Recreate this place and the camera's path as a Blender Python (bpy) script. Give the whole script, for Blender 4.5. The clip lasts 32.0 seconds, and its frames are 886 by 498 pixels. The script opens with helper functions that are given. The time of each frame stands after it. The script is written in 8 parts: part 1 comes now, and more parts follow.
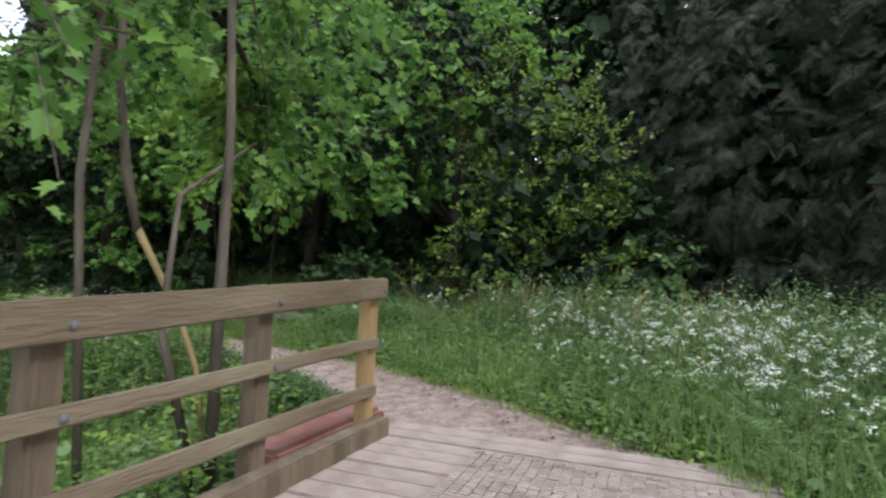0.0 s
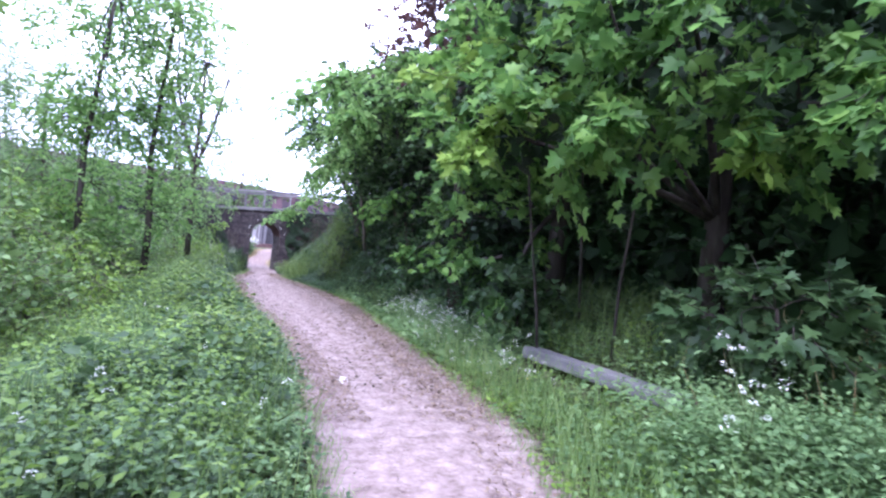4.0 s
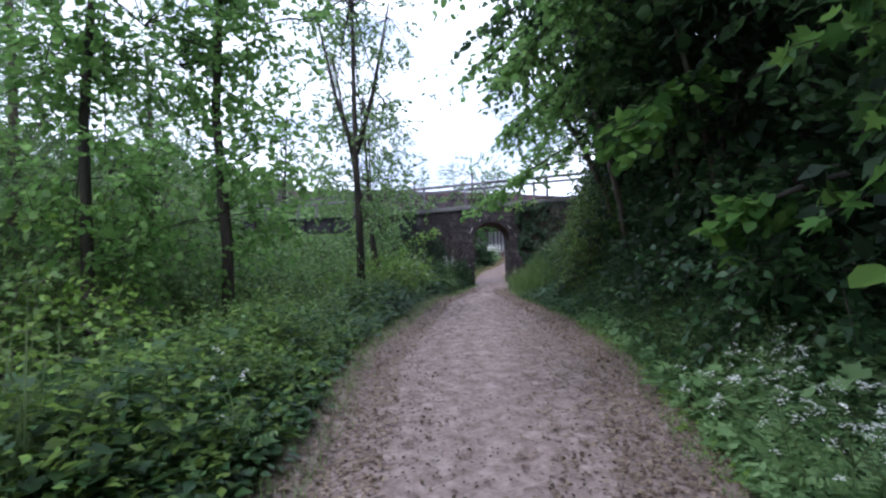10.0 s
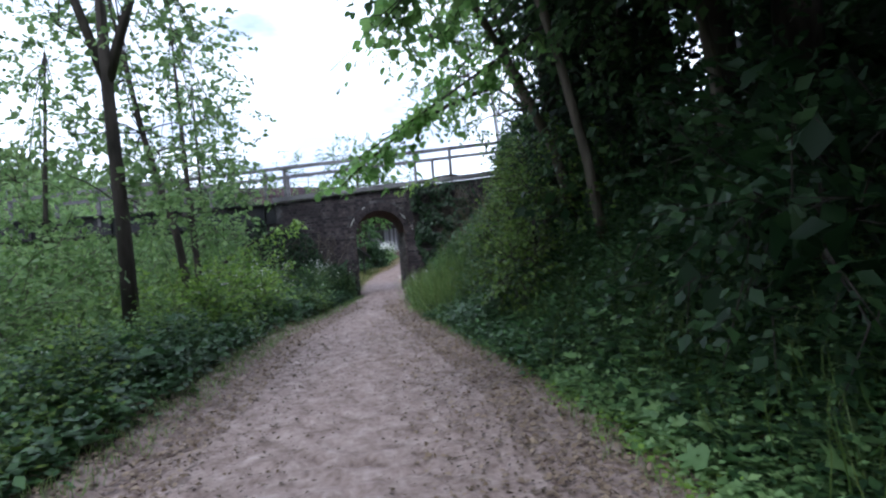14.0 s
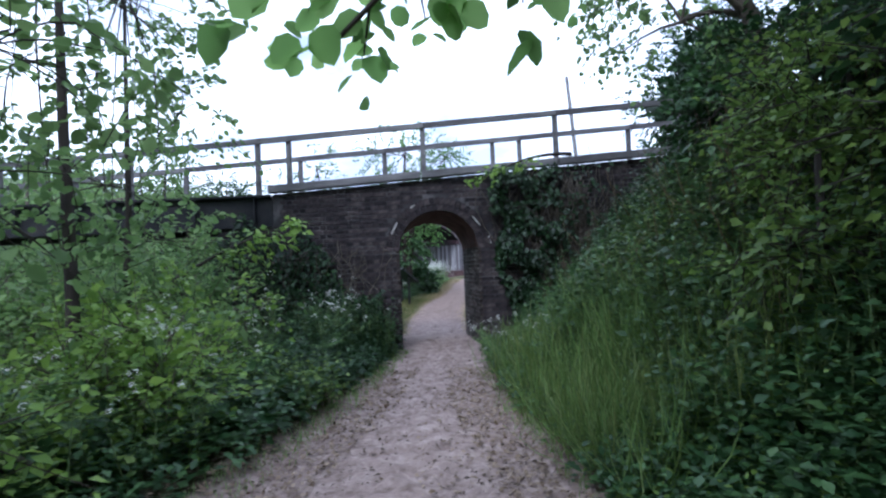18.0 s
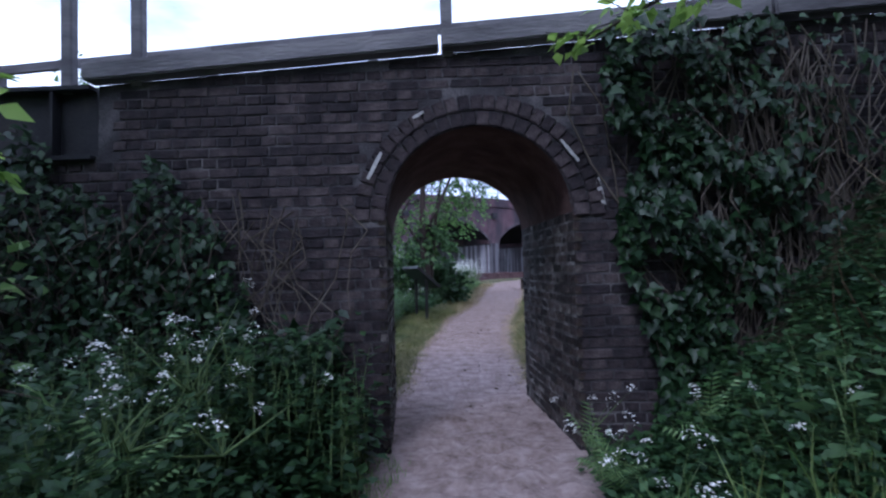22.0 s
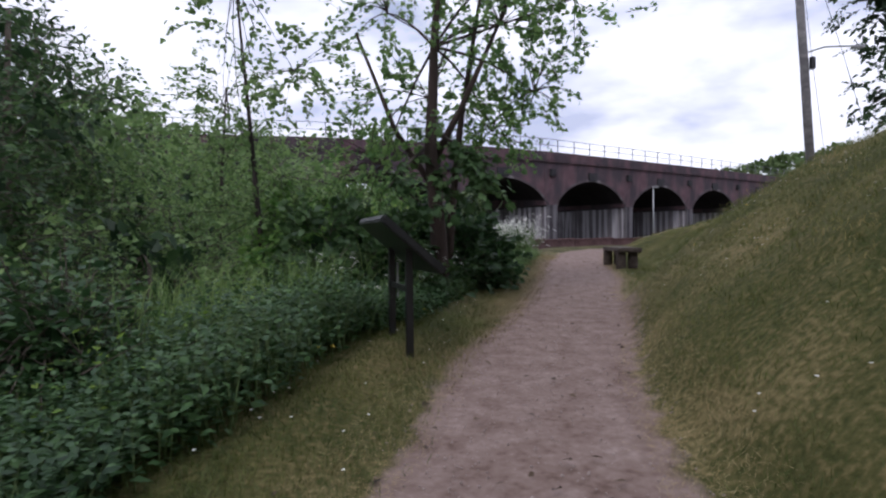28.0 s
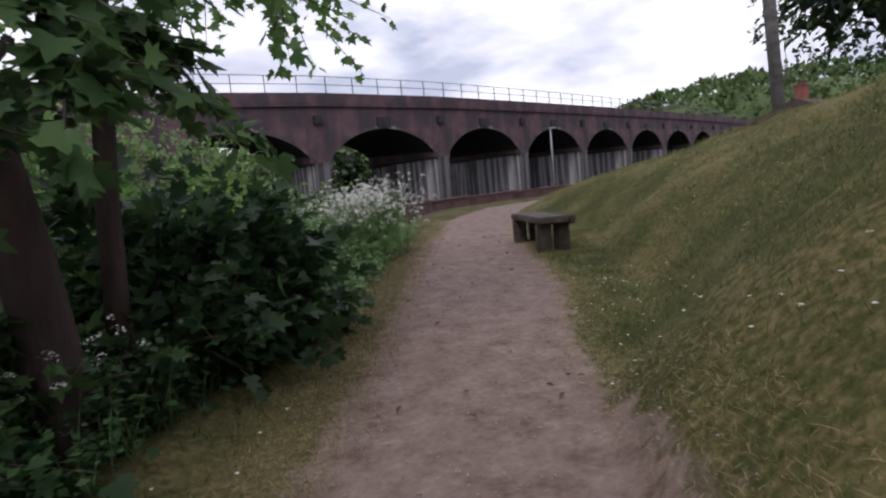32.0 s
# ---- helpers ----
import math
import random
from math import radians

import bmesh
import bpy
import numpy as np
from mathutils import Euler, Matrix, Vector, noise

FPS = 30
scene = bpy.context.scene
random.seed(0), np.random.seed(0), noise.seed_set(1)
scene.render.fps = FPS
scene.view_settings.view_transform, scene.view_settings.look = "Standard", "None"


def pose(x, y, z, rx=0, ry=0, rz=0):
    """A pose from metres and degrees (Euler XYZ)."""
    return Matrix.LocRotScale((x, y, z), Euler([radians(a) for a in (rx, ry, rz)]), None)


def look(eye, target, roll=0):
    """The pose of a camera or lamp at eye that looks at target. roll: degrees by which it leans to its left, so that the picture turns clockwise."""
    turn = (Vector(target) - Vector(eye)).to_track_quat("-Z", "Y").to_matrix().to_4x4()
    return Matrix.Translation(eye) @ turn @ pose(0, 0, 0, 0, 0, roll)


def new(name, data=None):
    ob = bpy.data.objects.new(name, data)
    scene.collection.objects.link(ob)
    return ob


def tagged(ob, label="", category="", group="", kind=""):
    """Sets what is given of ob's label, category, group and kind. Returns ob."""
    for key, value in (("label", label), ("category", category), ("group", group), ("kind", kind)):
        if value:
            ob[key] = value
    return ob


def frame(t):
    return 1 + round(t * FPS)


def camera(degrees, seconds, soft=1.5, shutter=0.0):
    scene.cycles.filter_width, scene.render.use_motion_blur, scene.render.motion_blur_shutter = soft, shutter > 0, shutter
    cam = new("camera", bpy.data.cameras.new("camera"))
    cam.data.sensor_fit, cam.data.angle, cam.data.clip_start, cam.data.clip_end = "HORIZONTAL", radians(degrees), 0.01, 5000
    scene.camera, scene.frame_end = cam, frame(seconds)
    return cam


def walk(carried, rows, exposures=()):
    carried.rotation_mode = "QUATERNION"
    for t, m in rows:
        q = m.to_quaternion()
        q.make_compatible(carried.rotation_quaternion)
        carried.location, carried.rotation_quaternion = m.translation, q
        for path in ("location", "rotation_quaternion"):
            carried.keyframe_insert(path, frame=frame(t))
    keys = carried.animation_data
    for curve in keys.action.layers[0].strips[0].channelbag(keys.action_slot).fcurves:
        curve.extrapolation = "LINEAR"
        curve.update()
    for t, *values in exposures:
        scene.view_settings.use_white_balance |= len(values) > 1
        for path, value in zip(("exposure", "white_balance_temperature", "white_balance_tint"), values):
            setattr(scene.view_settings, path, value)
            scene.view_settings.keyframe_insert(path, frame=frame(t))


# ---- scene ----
cam = camera(76.0, 32.0, 2.3, 0.14)

# the line walked: seconds, eye, target, roll
PATH = [
    (0.0, (-7.453, -31.326, 1.203), (-5.606, -30.567, 1.320), 2.7),
    (0.5, (-6.746, -31.333, 1.253), (-4.827, -30.774, 1.343), 1.9),
    (1.0, (-5.959, -31.111, 1.297), (-4.302, -29.996, 1.397), 2.3),
    (1.5, (-5.351, -30.986, 1.294), (-3.745, -29.796, 1.349), 2.7),
    (2.0, (-4.530, -30.774, 1.387), (-2.981, -29.509, 1.417), 2.9),
    (2.5, (-3.891, -30.406, 1.423), (-2.422, -29.049, 1.402), 5.3),
    (3.0, (-3.078, -30.072, 1.496), (-1.919, -28.442, 1.476), 5.0),
    (3.5, (-2.737, -29.697, 1.552), (-1.807, -27.927, 1.495), 5.1),
    (4.0, (-2.034, -28.823, 1.503), (-1.302, -26.962, 1.531), 5.7),
    (4.5, (-1.718, -28.288, 1.474), (-1.248, -26.344, 1.494), 5.1),
    (6.5, (-1.107, -26.570, 1.544), (-1.138, -24.571, 1.514), 0.9),
    (7.0, (-0.929, -25.872, 1.501), (-0.948, -23.874, 1.418), 0.3),
    (7.5, (-0.652, -25.038, 1.460), (-0.752, -23.041, 1.463), 0.2),
    (8.0, (-0.477, -24.252, 1.409), (-0.571, -22.255, 1.361), -0.3),
    (8.5, (-0.320, -23.494, 1.386), (-0.479, -21.501, 1.341), -0.4),
    (9.0, (-0.200, -22.768, 1.348), (-0.405, -20.779, 1.308), 0.6),
    (9.5, (-0.057, -22.034, 1.433), (-0.288, -20.047, 1.418), 0.9),
    (10.0, (-0.078, -21.220, 1.322), (-0.243, -19.227, 1.328), -1.7),
    (10.5, (-0.045, -20.586, 1.274), (-0.179, -18.590, 1.299), -4.4),
    (11.0, (0.020, -19.795, 1.248), (-0.094, -17.799, 1.278), -4.3),
    (11.5, (0.120, -19.251, 1.292), (0.056, -17.252, 1.284), -4.8),
    (12.0, (0.234, -18.645, 1.376), (0.149, -16.647, 1.378), -4.3),
    (12.5, (0.267, -17.855, 1.266), (0.309, -15.856, 1.298), -3.9),
    (13.0, (0.175, -17.162, 1.256), (0.234, -15.163, 1.268), -4.5),
    (13.5, (0.212, -16.565, 1.252), (0.391, -14.573, 1.238), -4.8),
    (15.5, (0.006, -13.486, 1.413), (0.149, -11.491, 1.397), -2.4),
    (16.0, (0.030, -12.675, 1.456), (-0.038, -10.677, 1.511), -2.3),
    (16.5, (-0.089, -11.899, 1.455), (-0.225, -9.904, 1.433), -1.5),
    (17.0, (-0.087, -11.204, 1.431), (-0.235, -9.210, 1.426), -3.0),
    (17.5, (-0.207, -10.426, 1.442), (-0.361, -8.432, 1.400), -2.2),
    (18.0, (-0.134, -9.672, 1.376), (-0.092, -7.674, 1.437), -2.5),
    (18.5, (-0.110, -8.949, 1.373), (-0.055, -6.950, 1.433), -0.9),
    (19.0, (-0.083, -8.402, 1.327), (0.130, -6.414, 1.364), -0.7),
    (19.5, (-0.086, -7.645, 1.371), (-0.030, -5.646, 1.417), -0.5),
    (20.0, (-0.108, -6.928, 1.370), (-0.114, -4.928, 1.363), -0.9),
    (20.5, (-0.098, -6.207, 1.374), (-0.148, -4.209, 1.434), -1.5),
    (21.0, (-0.150, -5.458, 1.370), (-0.212, -3.459, 1.397), -0.7),
    (21.5, (-0.125, -4.769, 1.327), (-0.180, -2.770, 1.380), -1.3),
    (22.0, (-0.156, -4.067, 1.298), (-0.210, -2.069, 1.371), -1.5),
    (22.5, (-0.042, -3.190, 1.312), (0.034, -1.193, 1.377), -2.5),
    (23.0, (-0.048, -2.483, 1.299), (-0.034, -0.484, 1.354), -2.5),
    (23.5, (0.069, -1.727, 1.289), (0.103, 0.272, 1.329), -2.7),
    (24.0, (0.081, -1.035, 1.271), (0.037, 0.964, 1.326), -1.6),
    (24.5, (0.163, -0.334, 1.293), (0.121, 1.666, 1.287), -0.6),
    (26.5, (-0.013, 1.852, 1.225), (-0.039, 3.851, 1.258), -1.3),
    (27.0, (-0.004, 2.439, 1.220), (-0.063, 4.438, 1.199), -1.9),
    (27.5, (-0.129, 3.147, 1.190), (-0.377, 5.130, 1.111), -1.0),
    (28.0, (-0.033, 3.882, 1.213), (-0.272, 5.868, 1.168), -0.6),
    (28.5, (-0.007, 4.617, 1.220), (-0.250, 6.601, 1.168), 0.6),
    (29.0, (0.108, 5.303, 1.220), (-0.032, 7.298, 1.196), -5.4),
    (29.5, (0.090, 5.972, 1.240), (-0.148, 7.957, 1.212), -5.1),
    (30.0, (0.222, 6.671, 1.273), (0.274, 8.666, 1.135), -4.8),
    (30.5, (0.270, 7.402, 1.314), (0.390, 9.389, 1.114), -4.1),
    (31.0, (0.361, 8.130, 1.357), (0.526, 10.112, 1.145), -4.5),
    (31.5, (0.496, 8.724, 1.439), (0.604, 10.711, 1.239), -5.4),
    (32.0, (0.652, 9.417, 1.449), (0.750, 11.403, 1.234), -5.5),
]
EXPOSURES = [(0.0, 0.75, 6250, 11), (1.0, 1.05, 6050, 10), (2.0, 1.25, 5950, 10), (3.0, 1.6, 5500, 19), (4.5, 1.78, 5180, 38), (6.5, 1.15, 5280, 33), (9.0, 0.58, 5380, 20), (11.0, 0.36, 5450, 15), (13.0, 0.44, 5450, 13), (17.0, 0.42, 5250, 13), (20.0, 0.22, 5100, 15), (21.2, 0.08, 5050, 18), (22.2, 0.05, 4900, 24), (23.0, 0.45, 5600, 27), (23.5, 0.75, 5850, 19), (24.0, 1.65, 6250, 16), (24.5, 1.75, 6300, 13), (25.5, 0.7, 6250, 13), (26.5, 0.12, 5980, 16), (28.0, -0.45, 5980, 20), (29.5, -0.47, 6080, 19), (32.0, -0.52, 6250, 19)]

walk(cam, [(t, look(eye, target, roll)) for t, eye, target, roll in PATH], EXPOSURES)

# ---- world and sun: bright broken cloud, soft light ----
SUN_EL, SUN_AZ = 48.0, 200.0
world = bpy.data.worlds.new("sky")
scene.world = world
world.use_nodes = True
wn, wl = world.node_tree.nodes, world.node_tree.links
wn.clear()
w_out = wn.new("ShaderNodeOutputWorld")
w_bg = wn.new("ShaderNodeBackground")
w_sky = wn.new("ShaderNodeTexSky")
w_sky.sky_type, w_sky.sun_disc = "NISHITA", False
w_sky.sun_elevation, w_sky.sun_rotation = radians(SUN_EL), radians(SUN_AZ)
w_co = wn.new("ShaderNodeTexCoord")
w_map = wn.new("ShaderNodeMapping")
w_map.inputs["Scale"].default_value = (1.6, 1.6, 4.2)
w_map.inputs["Location"].default_value = (0.35, 0.1, 0.2)
w_noise = wn.new("ShaderNodeTexNoise")
w_noise.inputs["Scale"].default_value, w_noise.inputs["Detail"].default_value = 1.7, 6.0
w_ramp = wn.new("ShaderNodeValToRGB")
w_ramp.color_ramp.elements[0].position, w_ramp.color_ramp.elements[1].position = 0.24, 0.38
w_noise2 = wn.new("ShaderNodeTexNoise")
w_noise2.inputs["Scale"].default_value, w_noise2.inputs["Detail"].default_value = 2.6, 5.0
w_ramp2 = wn.new("ShaderNodeValToRGB")
w_ramp2.color_ramp.elements[0].position, w_ramp2.color_ramp.elements[1].position = 0.46, 0.68
w_ramp2.color_ramp.elements[0].color = (12.4, 12.7, 13.2, 1)
w_ramp2.color_ramp.elements[1].color = (6.3, 6.9, 8.3, 1)
w_mix = wn.new("ShaderNodeMix")
w_mix.data_type = "RGBA"
wl.new(w_co.outputs["Generated"], w_map.inputs["Vector"])
wl.new(w_map.outputs["Vector"], w_noise.inputs["Vector"])
wl.new(w_map.outputs["Vector"], w_noise2.inputs["Vector"])
wl.new(w_noise.outputs["Fac"], w_ramp.inputs["Fac"])
wl.new(w_noise2.outputs["Fac"], w_ramp2.inputs["Fac"])
wl.new(w_ramp.outputs["Color"], w_mix.inputs["Factor"])
wl.new(w_sky.outputs["Color"], w_mix.inputs["A"])
wl.new(w_ramp2.outputs["Color"], w_mix.inputs["B"])
wl.new(w_mix.outputs["Result"], w_bg.inputs["Color"])
w_bg.inputs["Strength"].default_value = 0.13
wl.new(w_bg.outputs["Background"], w_out.inputs["Surface"])
sun_light = bpy.data.lights.new("sun", "SUN")
sun_light.energy, sun_light.angle, sun_light.color = 1.3, radians(14), (1.0, 0.95, 0.86)
sun = new("sun", sun_light)
saz, sel = radians(SUN_AZ), radians(SUN_EL)
sun.matrix_world = look((0, 0, 30), Vector((0, 0, 30)) - Vector((math.sin(saz) * math.cos(sel), math.cos(saz) * math.cos(sel), math.sin(sel))))

# ---- materials ----
def ramp_stops(node, stops):
    cr = node.color_ramp
    while len(cr.elements) < len(stops):
        cr.elements.new(0.5)
    for e, (p, c) in zip(cr.elements, stops):
        e.position, e.color = p, (*c, 1)


def base_material(name, rough=0.8, metal=0.0, spec=0.3):
    m = bpy.data.materials.new(name)
    m.use_nodes = True
    b = m.node_tree.nodes["Principled BSDF"]
    b.inputs["Roughness"].default_value, b.inputs["Metallic"].default_value = rough, metal
    b.inputs["Specular IOR Level"].default_value = spec
    return m, m.node_tree.nodes, m.node_tree.links, b


def leaf_material(name, dark, mid, light, rough=0.5, through_light=0.35, spec=0.35, patch=0.55, grain=0.55, scale=0.9):
    m, n, l, b = base_material(name, rough, 0, spec)
    geo, info = n.new("ShaderNodeNewGeometry"), n.new("ShaderNodeTexNoise")
    ramp, tr, mix = n.new("ShaderNodeValToRGB"), n.new("ShaderNodeBsdfTranslucent"), n.new("ShaderNodeMixShader")
    co = n.new("ShaderNodeTexCoord")
    info.inputs["Scale"].default_value, info.inputs["Detail"].default_value = scale, 3
    l.new(co.outputs["Object"], info.inputs["Vector"])
    add = n.new("ShaderNodeMath")
    add.operation = "MULTIPLY_ADD"
    add.inputs[1].default_value, add.inputs[2].default_value = grain, 0.275 - grain / 2 + 0.275 - patch / 2
    l.new(geo.outputs["Random Per Island"], add.inputs[0])
    add2 = n.new("ShaderNodeMath")
    add2.operation = "MULTIPLY_ADD"
    add2.inputs[1].default_value = patch
    l.new(info.outputs["Fac"], add2.inputs[0])
    l.new(add.outputs[0], add2.inputs[2])
    ramp_stops(ramp, [(0.15, dark), (0.5, mid), (0.9, light)])
    l.new(add2.outputs[0], ramp.inputs["Fac"])
    l.new(ramp.outputs["Color"], b.inputs["Base Color"])
    hsv = n.new("ShaderNodeHueSaturation")
    hsv.inputs["Value"].default_value, hsv.inputs["Saturation"].default_value, hsv.inputs["Hue"].default_value = 1.25, 0.97, 0.494
    l.new(ramp.outputs["Color"], hsv.inputs["Color"])
    l.new(hsv.outputs["Color"], tr.inputs["Color"])
    mix.inputs[0].default_value = through_light
    l.new(b.outputs[0], mix.inputs[1])
    l.new(tr.outputs[0], mix.inputs[2])
    l.new(mix.outputs[0], n["Material Output"].inputs["Surface"])
    return m


def noise_material(name, stops, scale=6.0, rough=0.85, bump=0.3, bump_scale=40.0, detail=6.0, stretch=(1, 1, 1), island=0.0, spec=0.25, metal=0.0, streak=None):
    """Colour from noise at two scales, with fine relief. island: how much each loose piece differs. streak: (colour, amount) of upright stains."""
    m, n, l, b = base_material(name, rough, metal, spec)
    co, mp = n.new("ShaderNodeTexCoord"), n.new("ShaderNodeMapping")
    mp.inputs["Scale"].default_value = stretch
    l.new(co.outputs["Object"], mp.inputs["Vector"])
    a, c, ramp = n.new("ShaderNodeTexNoise"), n.new("ShaderNodeTexNoise"), n.new("ShaderNodeValToRGB")
    a.inputs["Scale"].default_value, a.inputs["Detail"].default_value = scale, detail
    c.inputs["Scale"].default_value, c.inputs["Detail"].default_value = bump_scale, 4
    for t in (a, c):
        l.new(mp.outputs["Vector"], t.inputs["Vector"])
    fac = a.outputs["Fac"]
    mul = n.new("ShaderNodeMath")
    mul.operation = "MULTIPLY_ADD"
    mul.inputs[1].default_value = 0.25
    l.new(c.outputs["Fac"], mul.inputs[0])
    l.new(fac, mul.inputs[2])
    sub = n.new("ShaderNodeMath")
    sub.operation = "SUBTRACT"
    sub.inputs[1].default_value = 0.125
    l.new(mul.outputs[0], sub.inputs[0])
    fac = sub.outputs[0]
    if island:
        geo, obi = n.new("ShaderNodeNewGeometry"), n.new("ShaderNodeObjectInfo")
        s = n.new("ShaderNodeMath")
        s.operation = "ADD"
        l.new(geo.outputs["Random Per Island"], s.inputs[0])
        l.new(obi.outputs["Random"], s.inputs[1])
        fr = n.new("ShaderNodeMath")
        fr.operation = "FRACT"
        l.new(s.outputs[0], fr.inputs[0])
        k = n.new("ShaderNodeMath")
        k.operation = "MULTIPLY_ADD"
        k.inputs[1].default_value, k.inputs[2].default_value = island, -island / 2
        l.new(fr.outputs[0], k.inputs[0])
        ad = n.new("ShaderNodeMath")
        ad.operation = "ADD"
        l.new(k.outputs[0], ad.inputs[0])
        l.new(fac, ad.inputs[1])
        fac = ad.outputs[0]
    ramp_stops(ramp, stops)
    l.new(fac, ramp.inputs["Fac"])
    col = ramp.outputs["Color"]
    if streak:
        sm, sn, sr, mx = n.new("ShaderNodeMapping"), n.new("ShaderNodeTexNoise"), n.new("ShaderNodeValToRGB"), n.new("ShaderNodeMix")
        sm.inputs["Scale"].default_value = streak[2]
        l.new(co.outputs["Object"], sm.inputs["Vector"])
        l.new(sm.outputs["Vector"], sn.inputs["Vector"])
        sn.inputs["Scale"].default_value, sn.inputs["Detail"].default_value = 1.0, 4
        ramp_stops(sr, [(streak[3], (0, 0, 0)), (streak[4], (streak[1],) * 3)])
        l.new(sn.outputs["Fac"], sr.inputs["Fac"])
        mx.data_type = "RGBA"
        l.new(sr.outputs["Color"], mx.inputs["Factor"])
        l.new(col, mx.inputs["A"])
        mx.inputs["B"].default_value = (*streak[0], 1)
        col = mx.outputs["Result"]
    l.new(col, b.inputs["Base Color"])
    if bump:
        bp = n.new("ShaderNodeBump")
        bp.inputs["Strength"].default_value, bp.inputs["Distance"].default_value = bump, 0.02
        l.new(c.outputs["Fac"], bp.inputs["Height"])
        l.new(bp.outputs["Normal"], b.inputs["Normal"])
    return m


M = {}
M["maple"] = leaf_material("maple_leaf", (0.035, 0.095, 0.022), (0.095, 0.21, 0.045), (0.23, 0.40, 0.085), 0.5, 0.45)
M["crown_leaf"] = leaf_material("crown_leaf", (0.05, 0.12, 0.04), (0.115, 0.22, 0.065), (0.22, 0.36, 0.11), 0.5, 0.62)
# maple leaf again, darkened in colour to stand for shade
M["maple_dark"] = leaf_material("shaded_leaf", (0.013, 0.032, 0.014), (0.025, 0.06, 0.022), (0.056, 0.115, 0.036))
M["laurel"] = leaf_material("glossy_leaf", (0.045, 0.095, 0.018), (0.105, 0.185, 0.03), (0.23, 0.335, 0.055), 0.35, 0.35)
# alder and willow colours lightened so that they carry the haze
M["alder"] = leaf_material("alder_leaf", (0.07, 0.13, 0.042), (0.135, 0.23, 0.074), (0.24, 0.36, 0.125), 0.5, 0.42)
M["willow"] = leaf_material("willow_leaf", (0.10, 0.18, 0.07), (0.165, 0.275, 0.11), (0.26, 0.38, 0.165), 0.55, 0.45)
M["wood_leaf"] = leaf_material("woodland_leaf", (0.024, 0.052, 0.02), (0.048, 0.098, 0.034), (0.105, 0.185, 0.062), 0.5, 0.35)
# near-black leaf for crown insides, their shade put into the colour
M["core"] = leaf_material("inner_leaf_shade", (0.007, 0.016, 0.008), (0.013, 0.03, 0.012), (0.024, 0.05, 0.018), 0.6, 0.1)
M["hay"] = leaf_material("dead_grass", (0.055, 0.04, 0.022), (0.095, 0.07, 0.038), (0.165, 0.125, 0.07), 0.8, 0.2)
M["yew"] = leaf_material("conifer_needles", (0.020, 0.028, 0.018), (0.038, 0.046, 0.030), (0.07, 0.078, 0.052), 0.6, 0.2)
M["nettle"] = leaf_material("nettle_leaf", (0.075, 0.145, 0.055), (0.145, 0.25, 0.092), (0.255, 0.38, 0.155), 0.55, 0.32)
M["fresh"] = leaf_material("fresh_leaf", (0.09, 0.17, 0.03), (0.17, 0.29, 0.045), (0.27, 0.41, 0.08), 0.5, 0.4)
M["bramble"] = leaf_material("bramble_leaf", (0.016, 0.046, 0.016), (0.033, 0.08, 0.026), (0.08, 0.16, 0.05), 0.45, 0.25)
M["ivy"] = leaf_material("ivy_leaf", (0.008, 0.021, 0.009), (0.015, 0.038, 0.014), (0.036, 0.078, 0.025), 0.45, 0.2)
M["grass"] = leaf_material("tall_grass", (0.08, 0.15, 0.04), (0.15, 0.25, 0.07), (0.26, 0.35, 0.13), 0.5, 0.4)
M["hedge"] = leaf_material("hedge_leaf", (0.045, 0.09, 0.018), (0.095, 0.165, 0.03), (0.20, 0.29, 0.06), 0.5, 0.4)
M["bank_grass"] = leaf_material("bank_grass", (0.045, 0.085, 0.018), (0.09, 0.15, 0.034), (0.20, 0.24, 0.08), 0.5, 0.4)
M["lawn_green"] = leaf_material("green_turf", (0.03, 0.05, 0.009), (0.062, 0.088, 0.015), (0.125, 0.135, 0.034), 0.6, 0.3, 0.35, 1.5, 0.4, 1.3)
M["lawn"] = leaf_material("mown_grass", (0.05, 0.082, 0.015), (0.125, 0.142, 0.034), (0.35, 0.285, 0.115), 0.6, 0.3, 0.35, 2.6, 0.5, 2.3)
M["dry_grass"] = leaf_material("yellowed_grass", (0.085, 0.07, 0.028), (0.15, 0.12, 0.05), (0.27, 0.215, 0.105), 0.7, 0.25)
M["straw"] = leaf_material("dry_straw", (0.22, 0.16, 0.07), (0.34, 0.26, 0.13), (0.48, 0.40, 0.22), 0.7, 0.2)
M["litter"] = leaf_material("leaf_litter", (0.10, 0.070, 0.050), (0.19, 0.138, 0.098), (0.33, 0.255, 0.185), 0.8, 0.1)
M["copper"] = leaf_material("copper_leaf", (0.035, 0.016, 0.016), (0.07, 0.03, 0.028), (0.12, 0.055, 0.045), 0.55, 0.3)
# backlight put into the leaf: brighter base colour and stronger translucency
M["backlit_leaf"] = leaf_material("backlit_bright_leaf", (0.09, 0.19, 0.05), (0.16, 0.30, 0.08), (0.26, 0.42, 0.13), 0.5, 0.68)
M["dead"] = leaf_material("dead_leaf", (0.03, 0.022, 0.015), (0.06, 0.042, 0.028), (0.11, 0.075, 0.045), 0.8, 0.1)
M["umbel"] = leaf_material("white_blossom", (0.68, 0.69, 0.62), (0.8, 0.8, 0.75), (0.9, 0.9, 0.86), 0.7, 0.2)
M["far_leaf"] = leaf_material("distant_leaf", (0.05, 0.085, 0.03), (0.08, 0.13, 0.04), (0.13, 0.18, 0.06), 0.7, 0.2)
M["yellow"] = leaf_material("yellow_petal", (0.6, 0.42, 0.02), (0.75, 0.55, 0.03), (0.85, 0.65, 0.05), 0.5, 0.2)
